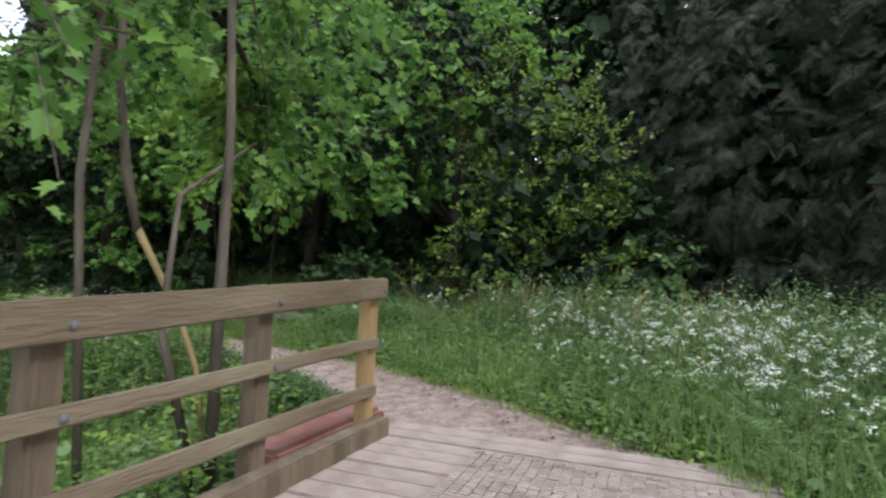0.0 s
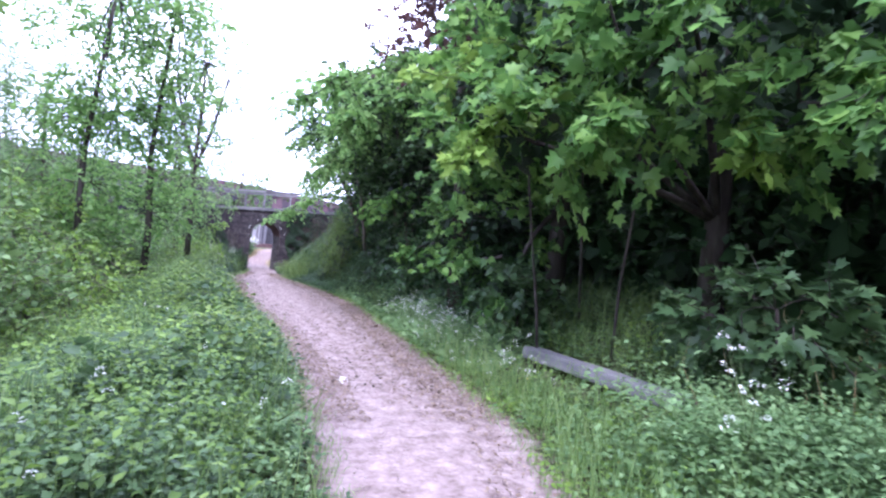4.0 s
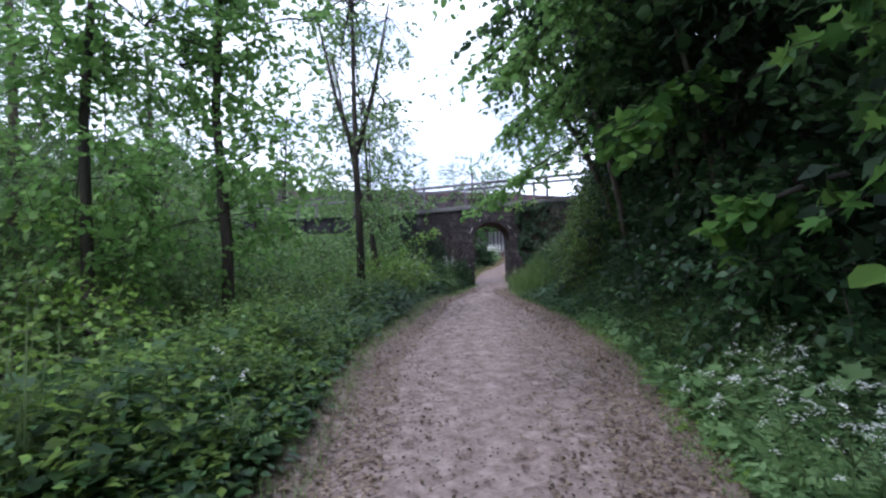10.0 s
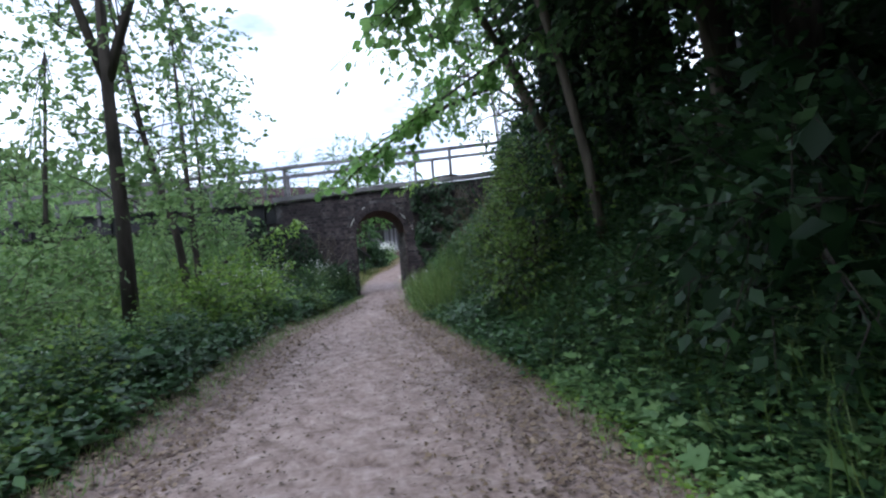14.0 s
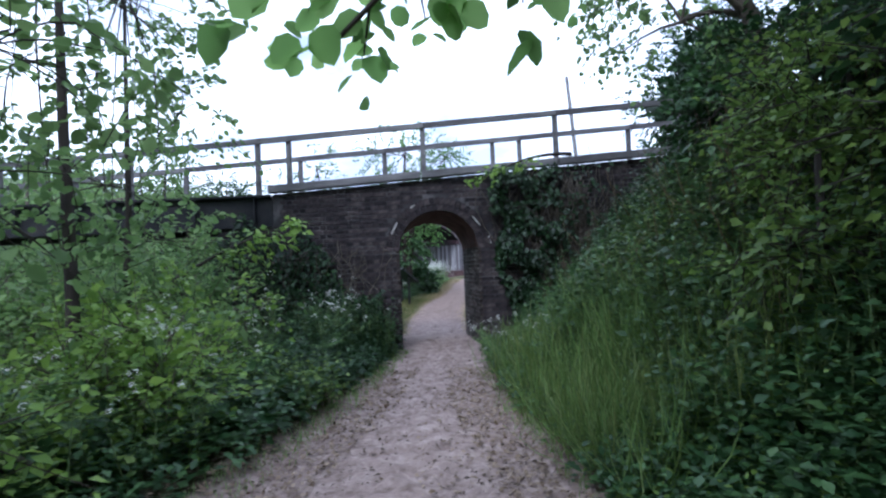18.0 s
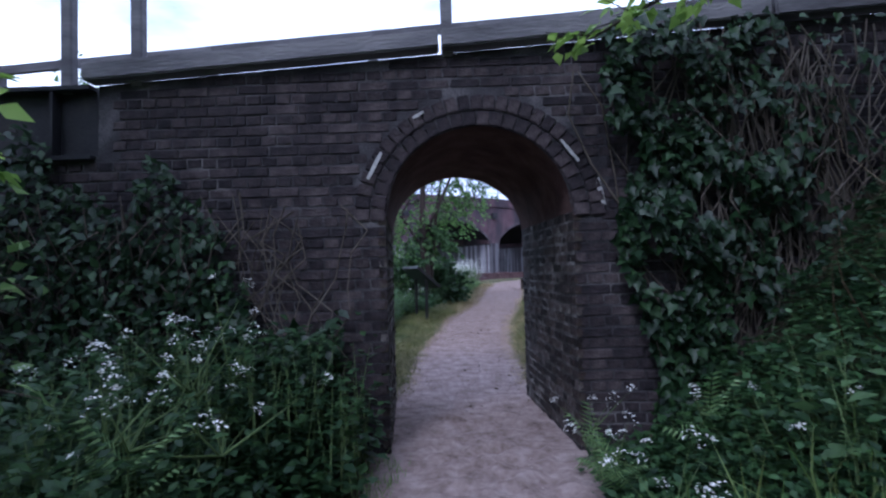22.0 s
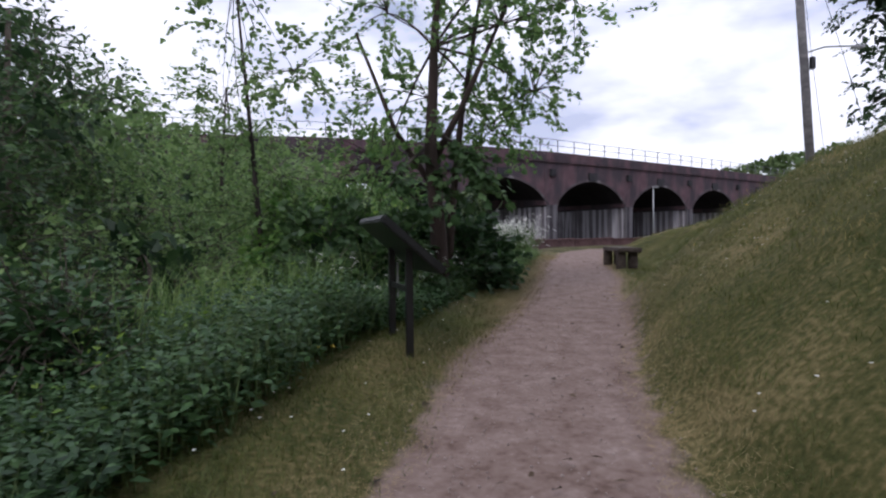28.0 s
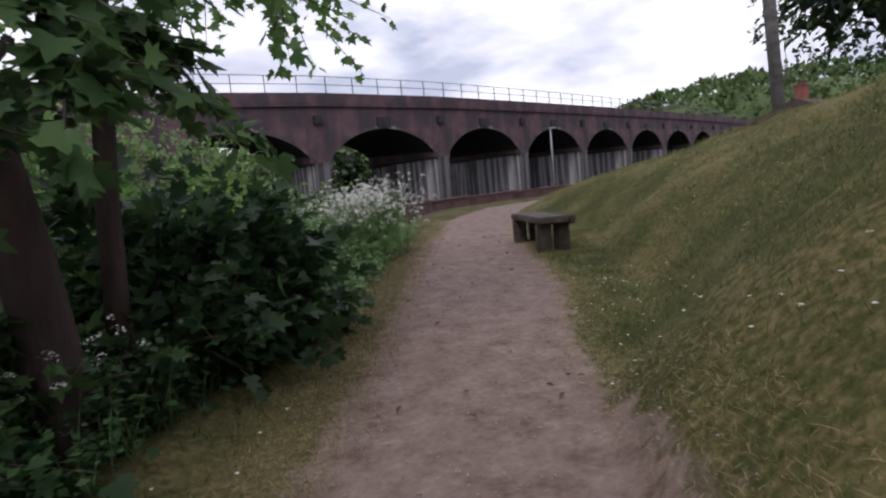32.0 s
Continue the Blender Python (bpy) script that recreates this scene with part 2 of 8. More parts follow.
M["bark"] = noise_material("grey_bark", [(0.3, (0.05, 0.042, 0.034)), (0.55, (0.12, 0.10, 0.08)), (0.8, (0.2, 0.18, 0.15))], 5, 0.9, 0.8, 30, stretch=(1, 1, 0.25))
M["bark_dark"] = noise_material("dark_bark", [(0.3, (0.022, 0.018, 0.016)), (0.55, (0.05, 0.042, 0.036)), (0.8, (0.09, 0.08, 0.065))], 6, 0.9, 0.8, 30, stretch=(1, 1, 0.25))
M["bark_red"] = noise_material("reddish_bark", [(0.3, (0.03, 0.021, 0.018)), (0.6, (0.06, 0.044, 0.038)), (0.85, (0.10, 0.078, 0.066))], 4, 0.95, 0.8, 22, stretch=(1, 1, 0.3))
M["stem"] = noise_material("green_stem", [(0.3, (0.06, 0.10, 0.03)), (0.8, (0.12, 0.17, 0.06))], 8, 0.7, 0.0)
M["wood"] = noise_material("weathered_timber", [(0.25, (0.095, 0.070, 0.046)), (0.5, (0.155, 0.120, 0.082)), (0.8, (0.225, 0.185, 0.13))], 3.0, 0.8, 0.5, 26, stretch=(0.35, 2.5, 2.5), island=0.25)
M["wood_new"] = noise_material("newer_timber", [(0.25, (0.26, 0.17, 0.08)), (0.55, (0.38, 0.26, 0.13)), (0.8, (0.46, 0.34, 0.19))], 3.0, 0.75, 0.4, 26, stretch=(2.5, 2.5, 0.35))
M["wood_post"] = noise_material("post_timber", [(0.25, (0.09, 0.068, 0.047)), (0.5, (0.155, 0.12, 0.085)), (0.8, (0.23, 0.19, 0.14))], 3.0, 0.85, 0.5, 26, stretch=(2.5, 2.5, 0.35))
M["wood_dark"] = noise_material("dark_timber", [(0.25, (0.03, 0.022, 0.018)), (0.5, (0.06, 0.046, 0.038)), (0.8, (0.11, 0.09, 0.075))], 3.0, 0.8, 0.5, 26, stretch=(0.5, 2.5, 2.5), island=0.2)
M["wood_grey"] = noise_material("grey_timber", [(0.25, (0.08, 0.075, 0.08)), (0.5, (0.14, 0.135, 0.14)), (0.8, (0.24, 0.23, 0.23))], 3.0, 0.8, 0.5, 26, stretch=(0.5, 2.5, 2.5), island=0.25)
M["deck"] = noise_material("worn_deck", [(0.25, (0.21, 0.165, 0.145)), (0.5, (0.32, 0.26, 0.235)), (0.8, (0.42, 0.355, 0.325))], 4.0, 0.85, 0.4, 40, island=0.12)
M["steel_dark"] = noise_material("black_painted_steel", [(0.3, (0.008, 0.008, 0.009)), (0.8, (0.018, 0.019, 0.02))], 9, 0.45, 0.1, spec=0.5)
M["girder"] = noise_material("sooty_girder", [(0.3, (0.015, 0.015, 0.018)), (0.55, (0.03, 0.03, 0.034)), (0.8, (0.06, 0.05, 0.045))], 3, 0.7, 0.2)
M["galv"] = noise_material("galvanised_steel", [(0.3, (0.3, 0.31, 0.32)), (0.8, (0.45, 0.46, 0.47))], 12, 0.5, 0.1, metal=0.6)
M["rail_far"] = noise_material("grey_iron", [(0.3, (0.10, 0.10, 0.11)), (0.8, (0.18, 0.18, 0.19))], 12, 0.6, 0.0)
M["brick"] = noise_material("sooty_brick", [(0.15, (0.011, 0.0095, 0.012)), (0.4, (0.026, 0.021, 0.024)), (0.62, (0.05, 0.039, 0.041)), (0.9, (0.11, 0.088, 0.088))], 9, 0.85, 0.5, 45, island=0.4)
M["brick_in"] = noise_material("tunnel_brick", [(0.15, (0.009, 0.007, 0.007)), (0.38, (0.023, 0.017, 0.016)), (0.55, (0.048, 0.034, 0.030)), (0.75, (0.088, 0.074, 0.068)), (0.95, (0.22, 0.205, 0.19))], 7, 0.8, 0.9, 32, island=0.6, streak=((0.085, 0.085, 0.03), 0.55, (2.2, 2.2, 1.6), 0.50, 0.64))
M["mortar"] = noise_material("old_mortar", [(0.3, (0.022, 0.020, 0.022)), (0.52, (0.06, 0.056, 0.06)), (0.72, (0.20, 0.185, 0.185))], 2.2, 0.95, 0.5, 70)
M["vault"] = noise_material("vault_brick", [(0.2, (0.030, 0.014, 0.012)), (0.5, (0.066, 0.033, 0.028)), (0.85, (0.12, 0.075, 0.065))], 5, 0.9, 0.5, 30)
M["mortar_in"] = noise_material("limey_mortar", [(0.3, (0.03, 0.027, 0.026)), (0.5, (0.085, 0.078, 0.074)), (0.74, (0.33, 0.315, 0.30))], 4, 0.95, 0.5, 60)
M["lime"] = noise_material("lime_stain", [(0.3, (0.35, 0.34, 0.33)), (0.8, (0.6, 0.59, 0.58))], 14, 0.9, 0.3)
M["red_brick"] = noise_material("red_brick", [(0.3, (0.17, 0.055, 0.045)), (0.55, (0.25, 0.085, 0.07)), (0.8, (0.32, 0.14, 0.12))], 6, 0.85, 0.4, 60, island=0.2)
M["coping"] = noise_material("dusty_red_coping", [(0.3, (0.19, 0.085, 0.075)), (0.55, (0.26, 0.125, 0.11)), (0.8, (0.33, 0.19, 0.17))], 4, 0.8, 0.3, 60)
M["wall_red"] = noise_material("weathered_red_brick", [(0.3, (0.07, 0.04, 0.04)), (0.55, (0.115, 0.065, 0.064)), (0.8, (0.18, 0.12, 0.115))], 3, 0.9, 0.4, 40)
M["viaduct"] = noise_material("viaduct_brick", [(0.2, (0.05, 0.038, 0.047)), (0.45, (0.105, 0.062, 0.072)), (0.7, (0.15, 0.092, 0.10)), (0.9, (0.22, 0.165, 0.17))], 0.9, 0.9, 0.4, 9, streak=((0.05, 0.045, 0.053), 0.85, (0.5, 0.5, 0.12), 0.45, 0.58))
# inner pier walls lightened and fronts darkened in colour, offsetting how skylight falls
M["pier"] = noise_material("streaked_pier", [(0.2, (0.08, 0.072, 0.08)), (0.5, (0.15, 0.137, 0.148)), (0.85, (0.24, 0.225, 0.235))], 0.7, 0.9, 0.3, 6, streak=((0.55, 0.53, 0.56), 0.8, (2.6, 2.6, 0.10), 0.48, 0.62))
M["pier_front"] = noise_material("darkened_pier_front", [(0.2, (0.028, 0.025, 0.03)), (0.5, (0.055, 0.05, 0.056)), (0.85, (0.10, 0.092, 0.098))], 0.7, 0.9, 0.3, 6, streak=((0.19, 0.18, 0.19), 0.7, (4.5, 4.5, 0.12), 0.52, 0.64))
# underside of the arches: their shade painted as a near-black colour
M["soffit"] = noise_material("shade_dark_soffit", [(0.2, (0.012, 0.010, 0.013)), (0.6, (0.028, 0.024, 0.028)), (0.9, (0.05, 0.045, 0.048))], 0.8, 0.9, 0.3, 6)
M["arch_edge"] = noise_material("stained_arch_ring", [(0.3, (0.05, 0.038, 0.043)), (0.6, (0.095, 0.075, 0.08)), (0.78, (0.28, 0.27, 0.27))], 0.9, 0.9, 0.3, 9)
M["panel_print"] = noise_material("printed_panel", [(0.3, (0.46, 0.47, 0.42)), (0.7, (0.60, 0.60, 0.54))], 3, 0.35, 0.0, spec=0.5)
M["print_dark"] = noise_material("printed_dark", [(0.3, (0.07, 0.075, 0.065)), (0.8, (0.17, 0.17, 0.15))], 20, 0.4, 0.0)
M["print_green"] = noise_material("printed_green", [(0.3, (0.10, 0.20, 0.12)), (0.8, (0.17, 0.28, 0.18))], 5, 0.4, 0.0)
M["print_ochre"] = noise_material("printed_ochre", [(0.3, (0.24, 0.17, 0.10)), (0.8, (0.36, 0.29, 0.18))], 9, 0.4, 0.0)
M["tile_roof"] = noise_material("roof_tiles", [(0.3, (0.06, 0.045, 0.042)), (0.8, (0.11, 0.085, 0.075))], 3, 0.9, 0.3)


# ---- building helpers ----
def np_mesh(name, verts, faces, mat, smooth=False, uvless=True):
    """A mesh from an array of corners and an array of equal faces (or a list of such arrays)."""
    groups = faces if isinstance(faces, list) else [faces]
    me = bpy.data.meshes.new(name)
    loops = np.concatenate([g.ravel() for g in groups]).astype(np.int32)
    sizes = np.concatenate([np.full(len(g), g.shape[1]) for g in groups]).astype(np.int32)
    starts = np.concatenate([[0], np.cumsum(sizes)[:-1]]).astype(np.int32)
    me.vertices.add(len(verts))
    me.vertices.foreach_set("co", np.asarray(verts, np.float32).ravel())
    me.loops.add(len(loops))
    me.loops.foreach_set("vertex_index", loops)
    me.polygons.add(len(sizes))
    me.polygons.foreach_set("loop_start", starts)
    me.polygons.foreach_set("loop_total", sizes)
    if smooth:
        me.polygons.foreach_set("use_smooth", np.ones(len(sizes), bool))
    me.update(calc_edges=True)
    me.materials.append(mat)
    return me


def thing(name, label="", category="", group="", kind="", at=(0, 0, 0), turn=0.0):
    ob = new(name)
    ob.matrix_world = pose(*at, 0, 0, turn)
    return tagged(ob, label, category, group, kind)


def put(name, me, parent=None, label="", m=None):
    ob = new(name, me)
    if m is not None:
        ob.matrix_basis = m
    if parent is not None:
        ob.parent = parent
    return tagged(ob, label)


def part(name, bm, mat, parent, label="", m=None, smooth=False):
    me = bpy.data.meshes.new(name)
    bm.to_mesh(me)
    bm.free()
    me.materials.append(mat)
    if smooth:
        for p in me.polygons:
            p.use_smooth = True
    return put(name, me, parent, label, m)


def box_bm(sx, sy, sz, bevel=0.006, centre=(0, 0, 0), rough=0.0, cuts=0):
    bm = bmesh.new()
    bmesh.ops.create_cube(bm, size=1)
    bmesh.ops.scale(bm, vec=(sx, sy, sz), verts=bm.verts)
    if cuts:
        longest = max(range(3), key=lambda i: (sx, sy, sz)[i])
        es = [e for e in bm.edges if abs((e.verts[0].co - e.verts[1].co)[longest]) > 1e-6]
        bmesh.ops.subdivide_edges(bm, edges=es, cuts=cuts)
    if bevel:
        bmesh.ops.bevel(bm, geom=[e for e in bm.edges if len(e.link_faces) == 2 and e.calc_face_angle(0) > 0.5], offset=bevel, segments=2, affect="EDGES")
    if rough:
        for v in bm.verts:
            v.co += Vector(noise.noise_vector(v.co * 3 + Vector(centre))) * rough
    bmesh.ops.translate(bm, vec=centre, verts=bm.verts)
    return bm


def tube_bm(points, radii, sides=8, cap=True):
    """A bent, tapering tube through the points."""
    bm, rings = bmesh.new(), []
    pts = [Vector(p) for p in points]
    for i, (p, r) in enumerate(zip(pts, radii)):
        d = (pts[min(i + 1, len(pts) - 1)] - pts[max(i - 1, 0)]).normalized()
        a = d.cross(Vector((0.13, 0.97, 0.2))).normalized()
        b = d.cross(a)
        rings.append([bm.verts.new(p + r * (a * math.cos(k * 2 * math.pi / sides) + b * math.sin(k * 2 * math.pi / sides))) for k in range(sides)])
    for u, v in zip(rings, rings[1:]):
        for k in range(sides):
            bm.faces.new((u[k], u[(k + 1) % sides], v[(k + 1) % sides], v[k]))
    if cap:
        bm.faces.new(rings[0])
        bm.faces.new(rings[-1][::-1])
    bmesh.ops.recalc_face_normals(bm, faces=bm.faces)
    return bm


def beam(name, a, b, w, h, mat, parent, label="", bevel=0.008, rough=0.0):
    """A timber of width w and height h from a to b (its parent's space)."""
    a, b = Vector(a), Vector(b)
    d = b - a
    m = Matrix.Translation((a + b) / 2) @ d.to_track_quat("X", "Z").to_matrix().to_4x4()
    return part(name, box_bm(d.length, w, h, bevel, rough=rough, cuts=8 if rough else 0), mat, parent, label, m)


def bolt(parent, at, axis="Y", r=0.02):
    bm = bmesh.new()
    bmesh.ops.create_uvsphere(bm, u_segments=10, v_segments=6, radius=r)
    bmesh.ops.scale(bm, vec=(1, 0.55, 1) if axis == "Y" else (0.55, 1, 1), verts=bm.verts)
    part("bolt", bm, M["rail_far"], parent, "dull grey steel bolt head", Matrix.Translation(at), True)


# ---- the ground: one sheet, with the path worn into it ----
TRACK = [(-60, -33.5, 1.7), (-12, -31.6, 2.0), (-7.4, -31.4, 2.4), (-5.2, -31.2, 2.6), (-3.9, -30.55, 2.2), (-2.25, -29.1, 1.4), (-1.15, -27.3, 1.3), (-0.5, -25.5, 1.45), (-0.28, -24.3, 1.75),
         (-0.08, -21.5, 1.95), (-0.02, -18, 2.4), (-0.08, -14.5, 3.15), (-0.12, -11, 3.0), (-0.35, -7, 2.5), (-0.27, -4, 1.6), (0.0, 0, 1.25),
         (-0.1, 2, 1.4), (-0.08, 5, 1.45), (0.08, 6.7, 1.4), (0.2, 8.6, 1.55), (0.53, 10.1, 1.55), (0.82, 11.7, 1.55), (0.95, 13.2, 1.5), (1.25, 15, 1.7), (1.6, 19, 1.75), (2.4, 24, 1.6), (4.2, 29, 2.0), (9, 33.5, 2.0), (30, 44, 2.0)]
# the line that the banks follow
COURSE_LINE = [(-60, -33.5, 1.7), (-12, -31.6, 2.0), (-7.4, -31.4, 2.4), (-5.2, -31.2, 2.6), (-3.9, -30.55, 2.2), (-2.25, -29.1, 1.4), (-1.2, -27.3, 1.25), (-0.5, -25.5, 1.4), (-0.2, -24.3, 1.55),
               (0.05, -21.5, 1.75), (0.12, -18, 2.1), (0.15, -14.5, 2.6), (0.0, -11, 2.6), (-0.2, -7, 2.3), (-0.2, -4, 1.45), (0.0, 0, 1.25),
               (-0.1, 2, 1.4), (0.05, 4, 1.5), (0.05, 8, 1.65), (0.6, 12.4, 1.7), (1.25, 15, 1.6), (1.85, 19, 1.55), (2.4, 24, 1.6), (4.2, 29, 2.0), (9, 33.5, 2.0), (30, 44, 2.0)]
TR, BANK_LINE = np.array(TRACK, float), np.array(COURSE_LINE, float)


def from_track(x, y, line=TR):
    """Distance beyond the path's edge (negative on it), side (+1 right, -1 left) and the place along y of the nearest stretch."""
    x, y = np.asarray(x, float), np.asarray(y, float)
    best, side, along = np.full(x.shape, 1e9), np.ones(x.shape), np.zeros(x.shape)
    for (ax, ay, aw), (bx, by, bw) in zip(line[:-1], line[1:]):
        dx, dy = bx - ax, by - ay
        s = np.clip(((x - ax) * dx + (y - ay) * dy) / (dx * dx + dy * dy), 0, 1)
        px, py = ax + s * dx, ay + s * dy
        d = np.hypot(x - px, y - py) - (aw + s * (bw - aw)) / 2
        near = d < best
        best = np.where(near, d, best)
        side = np.where(near, np.sign(dy * (x - px) - dx * (y - py)), side)
        along = np.where(near, py, along)
    return best, side, along


def smooth_step(a, b, v):
    s = np.clip((v - a) / (b - a), 0, 1)
    return s * s * (3 - 2 * s)


def wave(x, y):
    return (np.sin(x * 1.7 + y * 0.6) + np.sin(y * 1.3 - x * 0.8 + 1.0) + np.sin(x * 3.1 + 2) * np.sin(y * 2.7)) / 3


BANK_Y = np.array([-60, -33, -26, -21, -16, -11, -6, -2, 1.8])
BANK_H = np.array([0.2, 0.25, 0.5, 1.0, 1.6, 2.3, 2.8, 2.95, 3.05])
CREST_Y = np.array([1.7, 7, 10.6, 13.4, 16, 20, 24, 30, 40])
CREST_H = np.array([3.0, 2.62, 2.65, 2.4, 2.15, 1.85, 1.6, 1.4, 1.4])


def ground_height(x, y):
    x, y = np.asarray(x, float), np.asarray(y, float)
    d, side, along = from_track(x, y, BANK_LINE)
    level = 0.027 * np.clip(along - 2, 0, 22)
    off = np.clip(d, 0, None)
    south = along < 0.9
    right_s = np.interp(along, BANK_Y, BANK_H) * smooth_step(0.15, 3.6, off) + 0.3 * smooth_step(5, 14, off)
    left_s = 0.12 * smooth_step(0.1, 0.6, off) - 0.95 * smooth_step(1.0, 4.2, off)
    crest = np.interp(along, CREST_Y, CREST_H) - level
    toe = 0.85 * smooth_step(11.5, 15.0, along) * smooth_step(24.0, 20.0, along)  # level ground before the bank, where the bench stands
    run = np.clip((off - toe) / (3.9 - toe), 0, 1)
    lumps = 0.035 * np.sin(x * 4.1 + 1.3 * np.sin(y * 2.3)) * np.sin(y * 3.7 + 1.1 * np.sin(x * 2.9)) + 0.02 * np.sin(x * 9.3 + y * 2.1) * np.sin(y * 8.1 - x * 1.7)
    right_n = lumps * smooth_step(0.3, 1.0, off - toe) + crest * (1 - (1 - run) ** 1.7) * smooth_step(-0.1, 0.3, off) + 0.04 * np.clip(off - 3.9, 0, 12)
    left_n = 0.08 * smooth_step(0.1, 0.5, off) - 0.7 * smooth_step(1.2, 4.5, off)
    right, left = np.where(south, right_s, right_n), np.where(south, left_s, left_n)
    left = left - 0.5 * smooth_step(-3.2, -4.2, x) * smooth_step(-29.3, -28.6, y) * smooth_step(-20, -25, y)
    h = level + np.where(side > 0, right, left)
    h = h + wave(x, y) * (0.012 + 0.05 * smooth_step(0.2, 2.0, off))
    return h


def graded(stops, far):
    """Grid lines: (from, to, step) in order, then widening out to far."""
    mid = np.concatenate([np.arange(p, q - 1e-6, st) for p, q, st in stops] + [[stops[-1][1]]])
    def tail(st):
        out = [st]
        while sum(out) < far:
            out.append(out[-1] * 1.35)
        return np.cumsum(out)
    return np.concatenate([mid[0] - tail(stops[0][2])[::-1], mid, mid[-1] + tail(stops[-1][2])])


gx = graded([(-11, -1.9, 0.2), (-1.9, 2.9, 0.06), (2.9, 13, 0.2)], 1800)
gy = graded([(-35, -32, 0.2), (-32, 17, 0.06), (17, 30, 0.2)], 1800)
GX, GY = np.meshgrid(gx, gy)
gd, gside, galong = from_track(GX, GY)
GZ = ground_height(GX, GY)
# worn hoof and foot prints in the sand, each a dent with a low rim
rng = np.random.default_rng(5)
path_mask = smooth_step(0.25, -0.25, gd + 0.12 * wave(GX * 3, GY * 3))
GZ = GZ - 0.02 * path_mask
dents = np.zeros_like(GZ)
for k in range(8200):
    py = rng.uniform(-31.5, 17)
    if py > 1 and rng.random() < 0.9:
        continue
    ci = int(np.searchsorted(TR[:, 1], py).clip(1, len(TR) - 1))
    f = (py - TR[ci - 1, 1]) / (TR[ci, 1] - TR[ci - 1, 1] + 1e-9)
    w = TR[ci - 1, 2] + f * (TR[ci, 2] - TR[ci - 1, 2])
    px = TR[ci - 1, 0] + f * (TR[ci, 0] - TR[ci - 1, 0]) + rng.normal(0, 0.31) * w
    r0 = rng.uniform(0.05, 0.10)
    i0, i1 = np.searchsorted(gy, (py - 0.28, py + 0.28))
    j0, j1 = np.searchsorted(gx, (px - 0.28, px + 0.28))
    if i1 <= i0 or j1 <= j0:
        continue
    a = rng.uniform(0, 3.1)
    dx, dy = GX[i0:i1, j0:j1] - px, GY[i0:i1, j0:j1] - py
    q = ((dx * math.cos(a) + dy * math.sin(a)) / r0) ** 2 + ((dy * math.cos(a) - dx * math.sin(a)) / (r0 * 0.7)) ** 2
    dents[i0:i1, j0:j1] += rng.uniform(0.015, 0.038) * (0.14 if py > 1 else 0.2 if py < -25 else 0.8 if py < -20 else 1.15) * (0.42 * np.exp(-q / 3.5) - np.exp(-q))
GZ = GZ + dents * smooth_step(0.2, -0.1, gd)
nx, ny = len(gx), len(gy)
idx = np.arange(nx * ny).reshape(ny, nx)
quads = np.stack([idx[:-1, :-1], idx[:-1, 1:], idx[1:, 1:], idx[1:, :-1]], -1).reshape(-1, 4)


